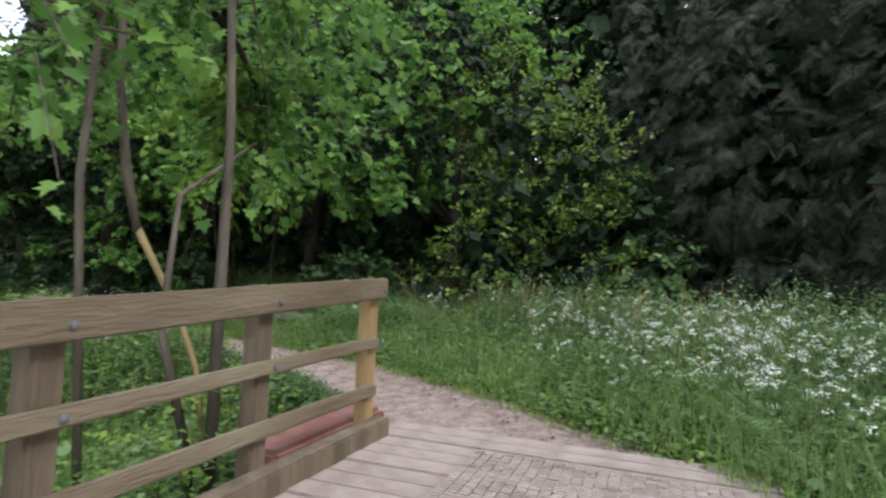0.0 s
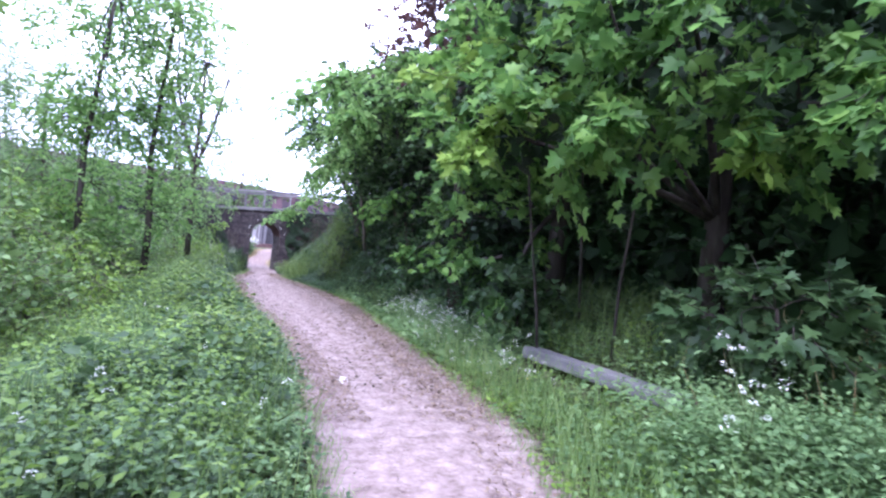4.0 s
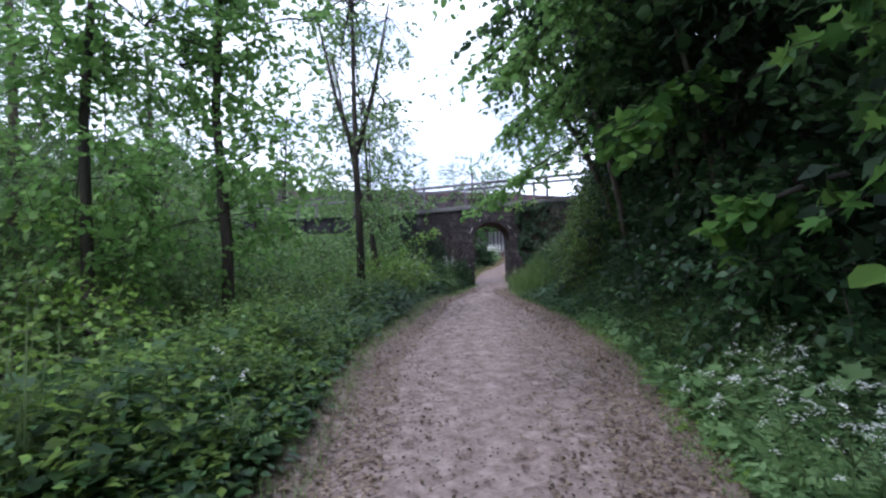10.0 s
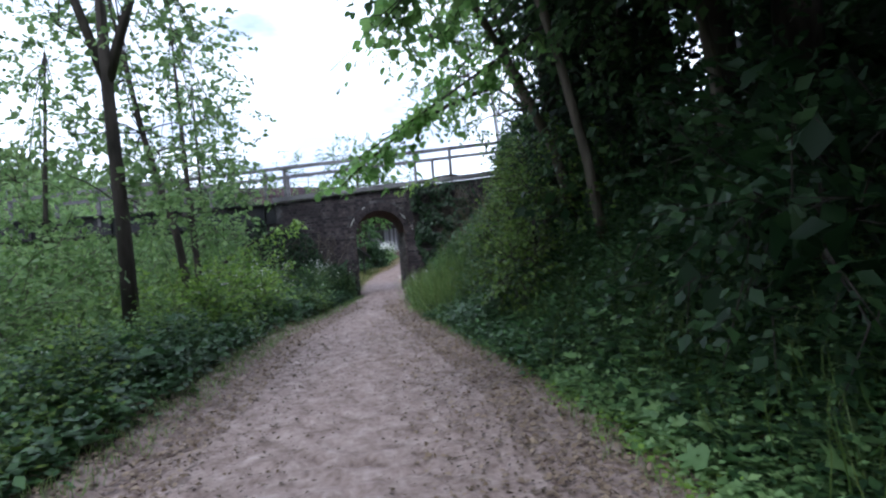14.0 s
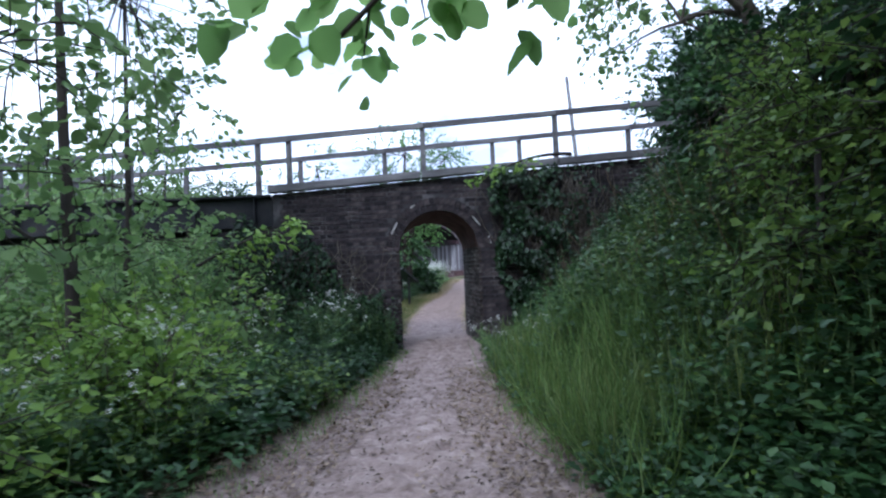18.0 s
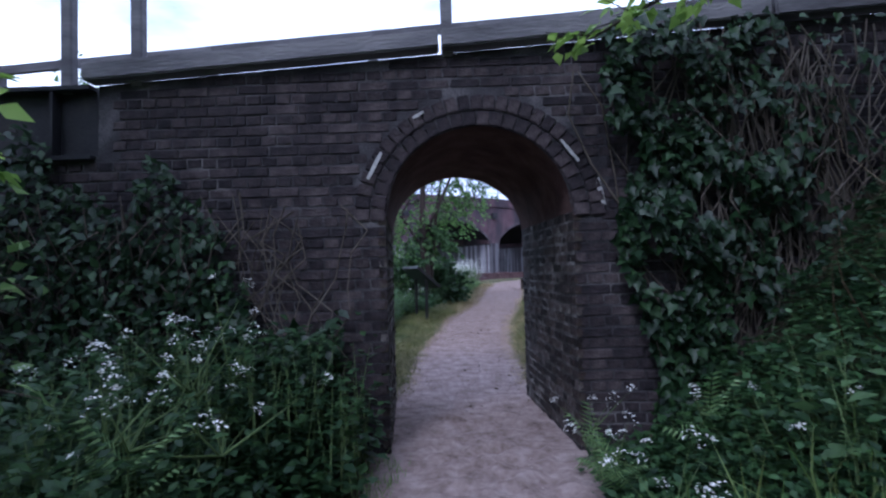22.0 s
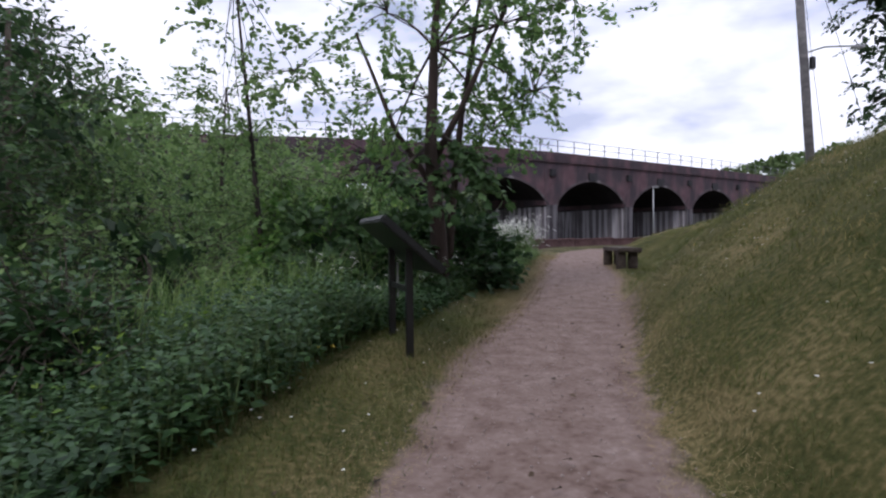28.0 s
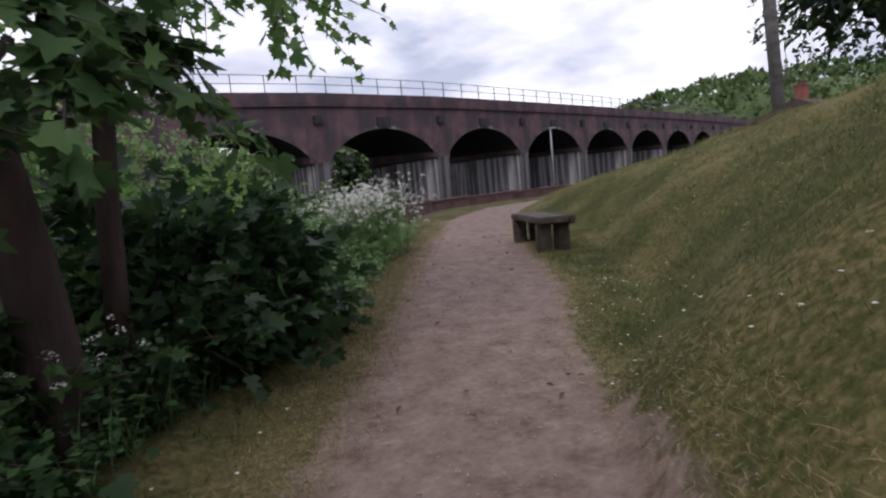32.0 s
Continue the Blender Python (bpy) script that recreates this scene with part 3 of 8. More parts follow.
def ground_material():
    m, n, l, b = base_material("earth_path_and_turf", 0.95, 0, 0.15)
    co, at = n.new("ShaderNodeTexCoord"), n.new("ShaderNodeAttribute")
    at.attribute_name = "trodden"
    t2 = n.new("ShaderNodeAttribute")
    t2.attribute_name = "mown"
    def tex(scale, detail=5):
        t = n.new("ShaderNodeTexNoise")
        t.inputs["Scale"].default_value, t.inputs["Detail"].default_value = scale, detail
        l.new(co.outputs["Object"], t.inputs["Vector"])
        return t
    big, mid, fine, grit = tex(0.8, 4), tex(5.5, 8), tex(60, 4), tex(23, 6)
    sand, soil, turf = n.new("ShaderNodeValToRGB"), n.new("ShaderNodeValToRGB"), n.new("ShaderNodeValToRGB")
    ramp_stops(sand, [(0.30, (0.11, 0.078, 0.066)), (0.44, (0.225, 0.17, 0.152)), (0.56, (0.31, 0.243, 0.222)), (0.72, (0.42, 0.345, 0.32))])
    ramp_stops(soil, [(0.3, (0.03, 0.026, 0.018)), (0.6, (0.065, 0.06, 0.032)), (0.8, (0.10, 0.085, 0.05))])
    ramp_stops(turf, [(0.39, (0.038, 0.046, 0.012)), (0.5, (0.08, 0.076, 0.026)), (0.61, (0.17, 0.138, 0.062))])
    blend = n.new("ShaderNodeMath")
    blend.operation = "MULTIPLY_ADD"
    blend.inputs[1].default_value = 0.6
    less = n.new("ShaderNodeMath")
    less.operation = "MULTIPLY"
    less.inputs[1].default_value = 0.4
    l.new(grit.outputs["Fac"], less.inputs[0])
    l.new(mid.outputs["Fac"], blend.inputs[0])
    l.new(less.outputs[0], blend.inputs[2])
    l.new(blend.outputs[0], sand.inputs["Fac"])
    l.new(mid.outputs["Fac"], soil.inputs["Fac"])
    patch = n.new("ShaderNodeMath")
    patch.operation = "MULTIPLY_ADD"
    patch.inputs[1].default_value = 0.5
    half = n.new("ShaderNodeMath")
    half.operation = "MULTIPLY"
    half.inputs[1].default_value = 0.5
    l.new(grit.outputs["Fac"], half.inputs[0])
    l.new(big.outputs["Fac"], patch.inputs[0])
    l.new(half.outputs[0], patch.inputs[2])
    l.new(patch.outputs[0], turf.inputs["Fac"])
    m1, m2 = n.new("ShaderNodeMix"), n.new("ShaderNodeMix")
    m1.data_type = m2.data_type = "RGBA"
    l.new(t2.outputs["Fac"], m1.inputs["Factor"])
    l.new(soil.outputs["Color"], m1.inputs["A"])
    l.new(turf.outputs["Color"], m1.inputs["B"])
    edge = n.new("ShaderNodeMath")
    edge.operation = "MULTIPLY_ADD"
    edge.inputs[1].default_value, edge.inputs[2].default_value = 0.9, -0.45
    l.new(mid.outputs["Fac"], edge.inputs[0])
    s = n.new("ShaderNodeMath")
    s.operation = "ADD"
    l.new(edge.outputs[0], s.inputs[0])
    l.new(at.outputs["Fac"], s.inputs[1])
    er = n.new("ShaderNodeValToRGB")
    ramp_stops(er, [(0.35, (0, 0, 0)), (0.6, (1, 1, 1))])
    l.new(s.outputs[0], er.inputs["Fac"])
    l.new(er.outputs["Color"], m2.inputs["Factor"])
    firm, t3, m3 = n.new("ShaderNodeValToRGB"), n.new("ShaderNodeAttribute"), n.new("ShaderNodeMix")
    t3.attribute_name = "firm"
    m3.data_type = "RGBA"
    ramp_stops(firm, [(0.34, (0.125, 0.083, 0.066)), (0.45, (0.185, 0.132, 0.111)), (0.56, (0.225, 0.167, 0.144)), (0.68, (0.29, 0.228, 0.20))])
    l.new(blend.outputs[0], firm.inputs["Fac"])
    l.new(t3.outputs["Fac"], m3.inputs["Factor"])
    l.new(sand.outputs["Color"], m3.inputs["A"])
    l.new(firm.outputs["Color"], m3.inputs["B"])
    l.new(m1.outputs["Result"], m2.inputs["A"])
    l.new(m3.outputs["Result"], m2.inputs["B"])
    l.new(m2.outputs["Result"], b.inputs["Base Color"])
    vor = n.new("ShaderNodeTexVoronoi")
    vor.inputs["Scale"].default_value = 6.5
    l.new(co.outputs["Object"], vor.inputs["Vector"])
    hm = n.new("ShaderNodeMath")
    hm.operation = "MULTIPLY_ADD"
    hm.inputs[1].default_value = 0.35
    l.new(fine.outputs["Fac"], hm.inputs[0])
    l.new(grit.outputs["Fac"], hm.inputs[2])
    hv = n.new("ShaderNodeMath")
    hv.operation = "MULTIPLY_ADD"
    calm = n.new("ShaderNodeMath")
    calm.operation = "MULTIPLY_ADD"
    calm.inputs[1].default_value, calm.inputs[2].default_value = -0.15, 0.15
    l.new(t3.outputs["Fac"], calm.inputs[0])
    l.new(calm.outputs[0], hv.inputs[1])
    l.new(vor.outputs["Distance"], hv.inputs[0])
    l.new(hm.outputs[0], hv.inputs[2])
    bp = n.new("ShaderNodeBump")
    bp.inputs["Strength"].default_value, bp.inputs["Distance"].default_value = 0.55, 0.02
    l.new(hv.outputs[0], bp.inputs["Height"])
    l.new(bp.outputs["Normal"], b.inputs["Normal"])
    return m


ground_me = np_mesh("ground", np.stack([GX, GY, GZ], -1).reshape(-1, 3), quads, ground_material(), True)
att = ground_me.attributes.new("trodden", "FLOAT", "POINT")
att.data.foreach_set("value", smooth_step(np.where(GY > 2.5, 0.24, 0.5), -0.3, gd).ravel().astype(np.float32))
mown = np.where((galong > 1.5) & (GY > 1.0), np.where(gside > 0, 1.0, smooth_step(1.5, 0.7, gd) * (1 - 0.35 * smooth_step(8.5, 10.5, GY))), 0.0)
att = ground_me.attributes.new("mown", "FLOAT", "POINT")
att.data.foreach_set("value", mown.ravel().astype(np.float32))
att = ground_me.attributes.new("firm", "FLOAT", "POINT")
att.data.foreach_set("value", smooth_step(2.5, 6.5, GY).ravel().astype(np.float32))
tagged(put("ground", ground_me), "sandy trodden path through earth and grass", "ground", kind="structure")


# ---- the brick accommodation bridge ----
HALF, CROWN, SPRING, LENGTH, SKEW = 0.675, 2.33, 1.66, 1.85, -0.165
DROP = 0.07  # the vault falls this much to its far end
WALL_L, WALL_R, COURSE, BRICK_L, BRICK_H = -2.78, 4.6, 0.076, 0.222, 0.065


def top_of_wall(x):
    return 2.72 + 0.058 * (x + 2.8) if x > -2.79 else 2.2


def arch_edge(x, half=HALF, spring=SPRING, crown=CROWN):
    """Height of the opening over x."""
    return spring + (crown - spring) * math.sqrt(max(0.0, 1 - (x / half) ** 2)) if abs(x) < half else -1


def brick_data(length, height, depth, name, mat, seed):
    bm = box_bm(length, depth, height, 0.006)
    r = random.Random(seed)
    for v in bm.verts:
        v.co += Vector((r.uniform(-1, 1), r.uniform(-1, 1), r.uniform(-1, 1))) * 0.0036
    me = bpy.data.meshes.new(name)
    bm.to_mesh(me)
    bm.free()
    me.materials.append(mat)
    return me


def joined_boxes(name, boxes, mat, seed=1, chamfer=0.0):
    """One mesh of many boxes: centre, half sizes; chamfer: worn edges on the two long faces."""
    c = np.array([b[0] for b in boxes], float)
    h = np.array([b[1] for b in boxes], float)
    r = np.random.default_rng(seed)
    cube = np.array([(x, y, z) for x in (-1, 1) for y in (-1, 1) for z in (-1, 1)], float)
    if chamfer:
        inner = h - np.array([chamfer, 0.0, chamfer])
        outer = h - np.array([0.0, chamfer, 0.0])
        v = np.concatenate([c[:, None] + cube[None] * outer[:, None], c[:, None] + cube[None] * inner[:, None]], 1)
        v = v + r.uniform(-0.0022, 0.0022, (len(c), 8, 3))[:, list(range(8)) * 2]
        f = np.array([(0, 1, 3, 2), (4, 6, 7, 5), (0, 2, 6, 4), (1, 5, 7, 3), (8, 12, 13, 9), (10, 11, 15, 14),
                      (0, 8, 9, 1), (4, 5, 13, 12), (0, 4, 12, 8), (1, 9, 13, 5), (2, 3, 11, 10), (6, 14, 15, 7), (2, 10, 14, 6), (3, 7, 15, 11)])
    else:
        v = c[:, None] + cube[None] * h[:, None] + r.uniform(-0.0025, 0.0025, (len(c), 8, 3))
        f = np.array([(0, 1, 3, 2), (4, 6, 7, 5), (0, 4, 5, 1), (2, 3, 7, 6), (0, 2, 6, 4), (1, 5, 7, 3)])
    me = np_mesh(name, v.reshape(-1, 3), (f[None] + v.shape[1] * np.arange(len(c))[:, None, None]).reshape(-1, 4), mat)
    me.polygons.foreach_set("use_smooth", np.zeros(len(me.polygons), bool))
    return me


def wall_with_arch(y, facing, x0, x1, name):
    """The mortar body of a face of the bridge, with the arched opening through it."""
    bm = bmesh.new()
    xs = sorted(set([x0, x1, -2.79, -2.781] + list(np.linspace(x0, x1, 30)) + list(np.linspace(-HALF, HALF, 33))))
    cx = 0 if facing < 0 else SKEW
    for a, b in zip(xs, xs[1:]):
        crown = CROWN if facing < 0 else CROWN - DROP
        lo_a, lo_b = arch_edge(a, crown=crown), arch_edge(b, crown=crown)
        inside = a >= -HALF - 1e-9 and b <= HALF + 1e-9
        za, zb = (lo_a if lo_a > 0 else SPRING, lo_b if lo_b > 0 else SPRING) if inside else (-0.6, -0.6)
        vs = [bm.verts.new(v) for v in ((a + cx, y, za), (b + cx, y, zb), (b + cx, y, top_of_wall(b)), (a + cx, y, top_of_wall(a)))]
        bm.faces.new(vs)
    bmesh.ops.remove_doubles(bm, verts=bm.verts, dist=0.001)
    return bm


bridge = thing("brick_arch_bridge", "soot-dark brick footpath arch under a raised trackway, ivy on one side", "bridge", kind="structure")
# mortar faces, set back behind the bricks
for y, fc in ((0.0135, -1), (LENGTH - 0.0135, 1)):
    part("mortar_face", wall_with_arch(y, fc, -3.68 if fc < 0 else -2.78, WALL_R, "face"), M["mortar"], bridge, "old grey mortar between bricks")
# barrel of the tunnel: side walls and vault, from face to face
bm = bmesh.new()
prof = [(-HALF, -0.5), (-HALF, 0.5), (-HALF, SPRING)] + [((HALF + 0.008) * -math.cos(a), SPRING + (CROWN - SPRING + 0.008) * math.sin(a)) for a in np.linspace(0.12, math.pi - 0.12, 35)] + [(HALF, SPRING), (HALF, 0.5), (HALF, -0.5)]
rows_v = [[bm.verts.new((px + SKEW * s, 0.012 + (LENGTH - 0.024) * s, pz - DROP * s * max(0.0, pz - SPRING) / (CROWN - SPRING))) for px, pz in prof] for s in np.linspace(0, 1, 7)]
for u, v in zip(rows_v, rows_v[1:]):
    for k in range(len(prof) - 1):
        bm.faces.new((u[k], u[k + 1], v[k + 1], v[k]))
part("mortar_barrel", bm, M["mortar_in"], bridge, "old mortar of the vault and side walls")
# deck fill above the vault, between the faces
part("deck_fill", box_bm(WALL_R + 2.7, LENGTH - 0.06, 0.16, 0.0, ((WALL_R - 2.7) / 2, LENGTH / 2, 2.62)), M["mortar"], bridge, "earth and stone fill of the deck")


def face_bricks(y0, facing, x0, x1, seed):
    """Centres and half sizes of the bricks of a face: courses of headers and stretchers by turns, cut round the arch ring."""
    r, out = random.Random(seed), []
    cx = 0.0 if facing < 0 else SKEW
    for k in range(int(3.2 / COURSE) + 4):
        z = -0.2 + (k + 0.5) * COURSE
        step = BRICK_L if k % 2 else BRICK_L / 2
        x = x0 - (0.06 if k % 2 else 0.0)
        while x < x1:
            w = step - 0.011
            c = x + step / 2
            x += step
            ring = arch_edge(c - cx, HALF + 0.24, SPRING, CROWN + 0.24 - (0 if facing < 0 else DROP))
            jamb = abs(c - cx) < HALF + w / 2
            if z + COURSE / 2 > top_of_wall(c) or (c < -2.72 and z > 2.16):
                continue
            if (z > SPRING and z - COURSE / 2 < ring) or (z <= SPRING and abs(c - cx) < HALF):
                if z <= SPRING and abs(c - cx) > HALF - w / 2:
                    e = math.copysign(HALF, c - cx)
                    w2 = abs(c - cx) + w / 2 - HALF
                    c = cx + e + math.copysign(w2 / 2 + 0.002, e)
                    w = w2 - 0.004
                    if w < 0.04:
                        continue
                else:
                    continue
            elif z <= SPRING and jamb:
                w2 = abs(c - cx) + w / 2 - HALF
                e = math.copysign(HALF, c - cx)
                c, w = cx + e + math.copysign(w2 / 2, e), w2
            proud = r.uniform(-0.003, 0.004)
            out.append(((c, y0 + facing * proud, z + r.uniform(-0.002, 0.002)), (w / 2, 0.03, BRICK_H / 2 * r.uniform(0.96, 1.03))))
    return out


def lay(parent, boxes, near, limit, name, mat, seed):
    """The nearest bricks as pieces of their own, the rest joined."""
    boxes = sorted(boxes, key=near)
    shared = {}
    for c, h in boxes[:limit]:
        key = round(h[0], 3)
        if key not in shared:
            shared[key] = brick_data(2 * key, BRICK_H, 0.06, "brick", mat, seed + int(key * 1000))
        put("brick", shared[key], parent, m=Matrix.Translation(c))
    if boxes[limit:]:
        tagged(put(name, joined_boxes(name, [(c, (h[0] - 0.001, h[1], h[2] - 0.001)) for c, h in boxes[limit:]], mat, seed, 0.005), parent), kind="stuff")


near_face = thing("wall_bridge_south", "sooty brick face of the arch with stained courses", "wall", kind="structure")
NEAR_BRICKS = face_bricks(0.036, -1, -3.68, WALL_R, 3)
far_face = thing("wall_bridge_north", "sunlit brick face of the arch above the grass", "wall", kind="structure")
FAR_BRICKS = face_bricks(LENGTH - 0.036, 1, -2.78, WALL_R, 4)


def ring_bricks(y, facing, parent, seed):
    """Two rings of bricks on edge round the arch, each a wedge."""
    r = random.Random(seed)
    cx = 0.0 if facing < 0 else SKEW
    for ring in range(2):
        n = 24 + 5 * ring
        for k in range(n):
            a = math.pi * (k + 0.5) / n
            hw = HALF + 0.058 + ring * 0.117
            hh = (CROWN - SPRING) + 0.058 + ring * 0.117 - (0 if facing < 0 else DROP)
            p = (cx - hw * math.cos(a), y + facing * r.uniform(0.0, 0.007), SPRING + hh * math.sin(a))
            tang = math.atan2(hh * math.cos(a), hw * math.sin(a))
            key = ring
            if key not in RING_DATA:
                RING_DATA[key] = brick_data(math.pi * (HALF + 0.058 + ring * 0.117) / n - 0.010, 0.106, 0.062, "ring_brick", M["brick"], 40 + ring)
            put("ring_brick", RING_DATA[key], parent, m=Matrix.Translation(p) @ pose(0, 0, 0, 0, -math.degrees(tang), 0))


RING_DATA = {}
ring_bricks(0.028, -1, near_face, 8)
ring_bricks(LENGTH - 0.028, 1, far_face, 9)
# lime streaks left on the ring
def lime_patch(at, w, h, turn, parent):
    bm = bmesh.new()
    bmesh.ops.create_grid(bm, x_segments=7, y_segments=10, size=0.5)
    for v in bm.verts:
        edge = 1 - 0.45 * abs(noise.noise(v.co * 5 + Vector(at)))
        v.co = Vector((v.co.x * w * edge * (1 - 0.6 * abs(v.co.y)), noise.noise(v.co * 9) * 0.003, v.co.y * h))
    part("lime_streak", bm, M["lime"], parent, "white lime streak on the brick", Matrix.Translation(at) @ pose(0, 0, 0, 0, turn, 0))


lime_patch((-0.745, -0.014, 2.06), 0.035, 0.22, 28, near_face)
lime_patch((-0.42, -0.014, 2.42), 0.03, 0.09, 60, near_face)
lime_patch((0.66, -0.014, 2.13), 0.028, 0.2, -38, near_face)
lime_patch((0.87, -0.008, 1.83), 0.04, 0.2, -12, near_face)

# side walls of the tunnel
for sgn, nm in ((-1, "wall_tunnel_west"), (1, "wall_tunnel_east")):
    tw = thing(nm, "damp tunnel wall of uneven dark bricks with moss", "wall", kind="structure")
    r = random.Random(20 + sgn)
    ang = math.degrees(math.atan2(-SKEW, LENGTH))
    shared = {}
    for k in range(int((SPRING + 0.25) / COURSE)):
        z = -0.2 + (k + 0.5) * COURSE
        if z + COURSE / 2 > SPRING + 0.05:
            break
        step = BRICK_L if k % 2 else BRICK_L / 2
        s = 0.0 if k % 2 == 0 else -0.05
        while s < LENGTH - 0.01:
            a, b = max(s, 0.0), min(s + step, LENGTH)
            s += step
            if b - a < 0.05:
                continue
            w = round(b - a - 0.011, 2)
            variant = r.randrange(3)
            if (w, variant) not in shared:
                shared[(w, variant)] = brick_data(w, BRICK_H * (0.94 + 0.05 * variant), 0.06, "brick", M["brick_in"], int(w * 999) + variant)
            y = (a + b) / 2
            x = sgn * (HALF + 0.0255) + SKEW * y / LENGTH + sgn * r.uniform(-0.003, 0.004)
            put("brick", shared[(w, variant)], tw, m=Matrix.Translation((x, y, z + r.uniform(-0.003, 0.003))) @ pose(0, 0, 0, r.uniform(-0.6, 0.6), r.uniform(-1.2, 1.2), 90 + ang + r.uniform(-0.6, 0.6)))
# vault, its bricks worn and sooted to one uneven skin
r = np.random.default_rng(31)
VA, VY = np.linspace(0.05, math.pi - 0.05, 70), np.linspace(0.0, LENGTH, 46)
va, vy = np.meshgrid(VA, VY)
vr = -0.004 + r.normal(0, 0.0012, va.shape) + 0.0025 * np.sin(va * 13 + 2 * np.sin(vy * 5))
vv = np.stack([-(HALF + vr) * np.cos(va) + SKEW * vy / LENGTH, vy, SPRING + (CROWN - SPRING + vr - DROP * vy / LENGTH) * np.sin(va)], -1).reshape(-1, 3)
vi = np.arange(va.size).reshape(va.shape)
vf = np.stack([vi[:-1, :-1], vi[:-1, 1:], vi[1:, 1:], vi[1:, :-1]], -1).reshape(-1, 4)
put("vault", np_mesh("vault", vv, vf, M["vault"], True), bridge, "reddish brick vault, worn smooth")

# white lime runs low on the west tunnel wall
def lime_run(y, z, w, h, seed):
    bm = bmesh.new()
    bmesh.ops.create_grid(bm, x_segments=8, y_segments=12, size=0.5)
    for v in bm.verts:
        k = noise.noise(Vector((v.co.x * 4, v.co.y * 3, seed * 3.1)))
        v.co = Vector((0.002 * k, v.co.x * w * (0.75 + 0.5 * k - 0.5 * v.co.y), (v.co.y + 0.35 * k * (0.5 - v.co.y)) * h))
    part("lime_run", bm, M["lime"], bridge, "white lime run down the tunnel wall", Matrix.Translation((-HALF + SKEW * y / LENGTH + 0.012, y, z)) @ pose(0, 0, 0, 0, 0, math.degrees(math.atan2(-SKEW, LENGTH))))


lime_run(0.42, 0.86, 0.05, 0.16, 1)
lime_run(0.30, 0.80, 0.06, 0.10, 2)
lime_run(0.62, 0.93, 0.03, 0.09, 3)

# timber kerb boards along both edges of the deck
for y, lift in ((-0.02, 0.0), (LENGTH + 0.02, 0.0)):
    xs = [-2.86, -0.25, 2.1, 4.7]
    for a, b in zip(xs, xs[1:]):
        beam("kerb_board", (a + 0.01, y, 2.725 + 0.058 * (a + 2.8) + 0.075), (b - 0.01, y, 2.725 + 0.058 * (b + 2.8) + 0.075), 0.16, 0.13, M["wood_grey"], bridge, "weathered grey timber kerb board", 0.012, 0.006)


def deck_railing(y, posts, name, label):
    rail = thing(name, label, "railing")
    for x in posts:
        zb = 2.72 + 0.058 * (x + 2.8) + 0.02
        part("post", box_bm(0.085, 0.085, 0.98, 0.008, (0, 0, 0.44)), M["wood_grey"], rail, "", Matrix.Translation((x, y, zb)))
    for a, b in zip(posts, posts[1:]):
        za, zb = (2.72 + 0.058 * (v + 2.8) + 0.93 for v in (a, b))
        beam("top_rail", (a - 0.02, y - 0.055, za), (b + 0.02, y - 0.055, zb), 0.05, 0.10, M["wood_grey"], rail, "", 0.008, 0.004)
    return rail


deck_railing(0.05, [-9.6, -7.4, -5.2, -3.03, -2.5, -0.2, 2.1, 4.3, 6.5], "timber_railing", "weathered grey timber railing along the bridge deck")
deck_railing(LENGTH - 0.05, [-9.4, -7.2, -5.0, -2.7, -1.0, 1.2, 1.75, 4.0, 6.2], "timber_railing", "weathered grey timber railing on the far deck edge")
# girder span over the stream
girder = thing("steel_girder_span", "sooty riveted girder span continuing the trackway over a stream", "bridge")
for y in (0.06, LENGTH - 0.06):
    part("web", box_bm(9.0, 0.03, 0.50, 0.0, (-7.31, y, 2.44)), M["girder"], girder)
    part("top_flange", box_bm(9.0, 0.22, 0.035, 0.004, (-7.31, y, 2.70)), M["girder"], girder)
    part("bottom_flange", box_bm(9.0, 0.22, 0.035, 0.004, (-7.31, y, 2.185)), M["girder"], girder)
    for k in range(9):
        part("stiffener", box_bm(0.02, 0.16, 0.46, 0.0, (-3.1 - k, y - 0.03, 2.44)), M["girder"], girder)
part("deck_planking", box_bm(9.0, LENGTH - 0.3, 0.08, 0.0, (-7.31, LENGTH / 2, 2.62)), M["wood_dark"], girder)
part("abutment", box_bm(1.2, LENGTH, 3.4, 0.02, (-12.2, LENGTH / 2, 0.5)), M["brick"], girder, "dark brick abutment in the trees")


# ---- the viaduct ----
VO, VD, BAY, PIERW = Vector((3.6, 55.1, 0)), Vector((0.75, 0.66, 0)).normalized(), 10.6, 1.15
V_SPRING, V_CROWN, V_TOP, V_DEPTH = 3.9, 6.15, 8.6, 9.2


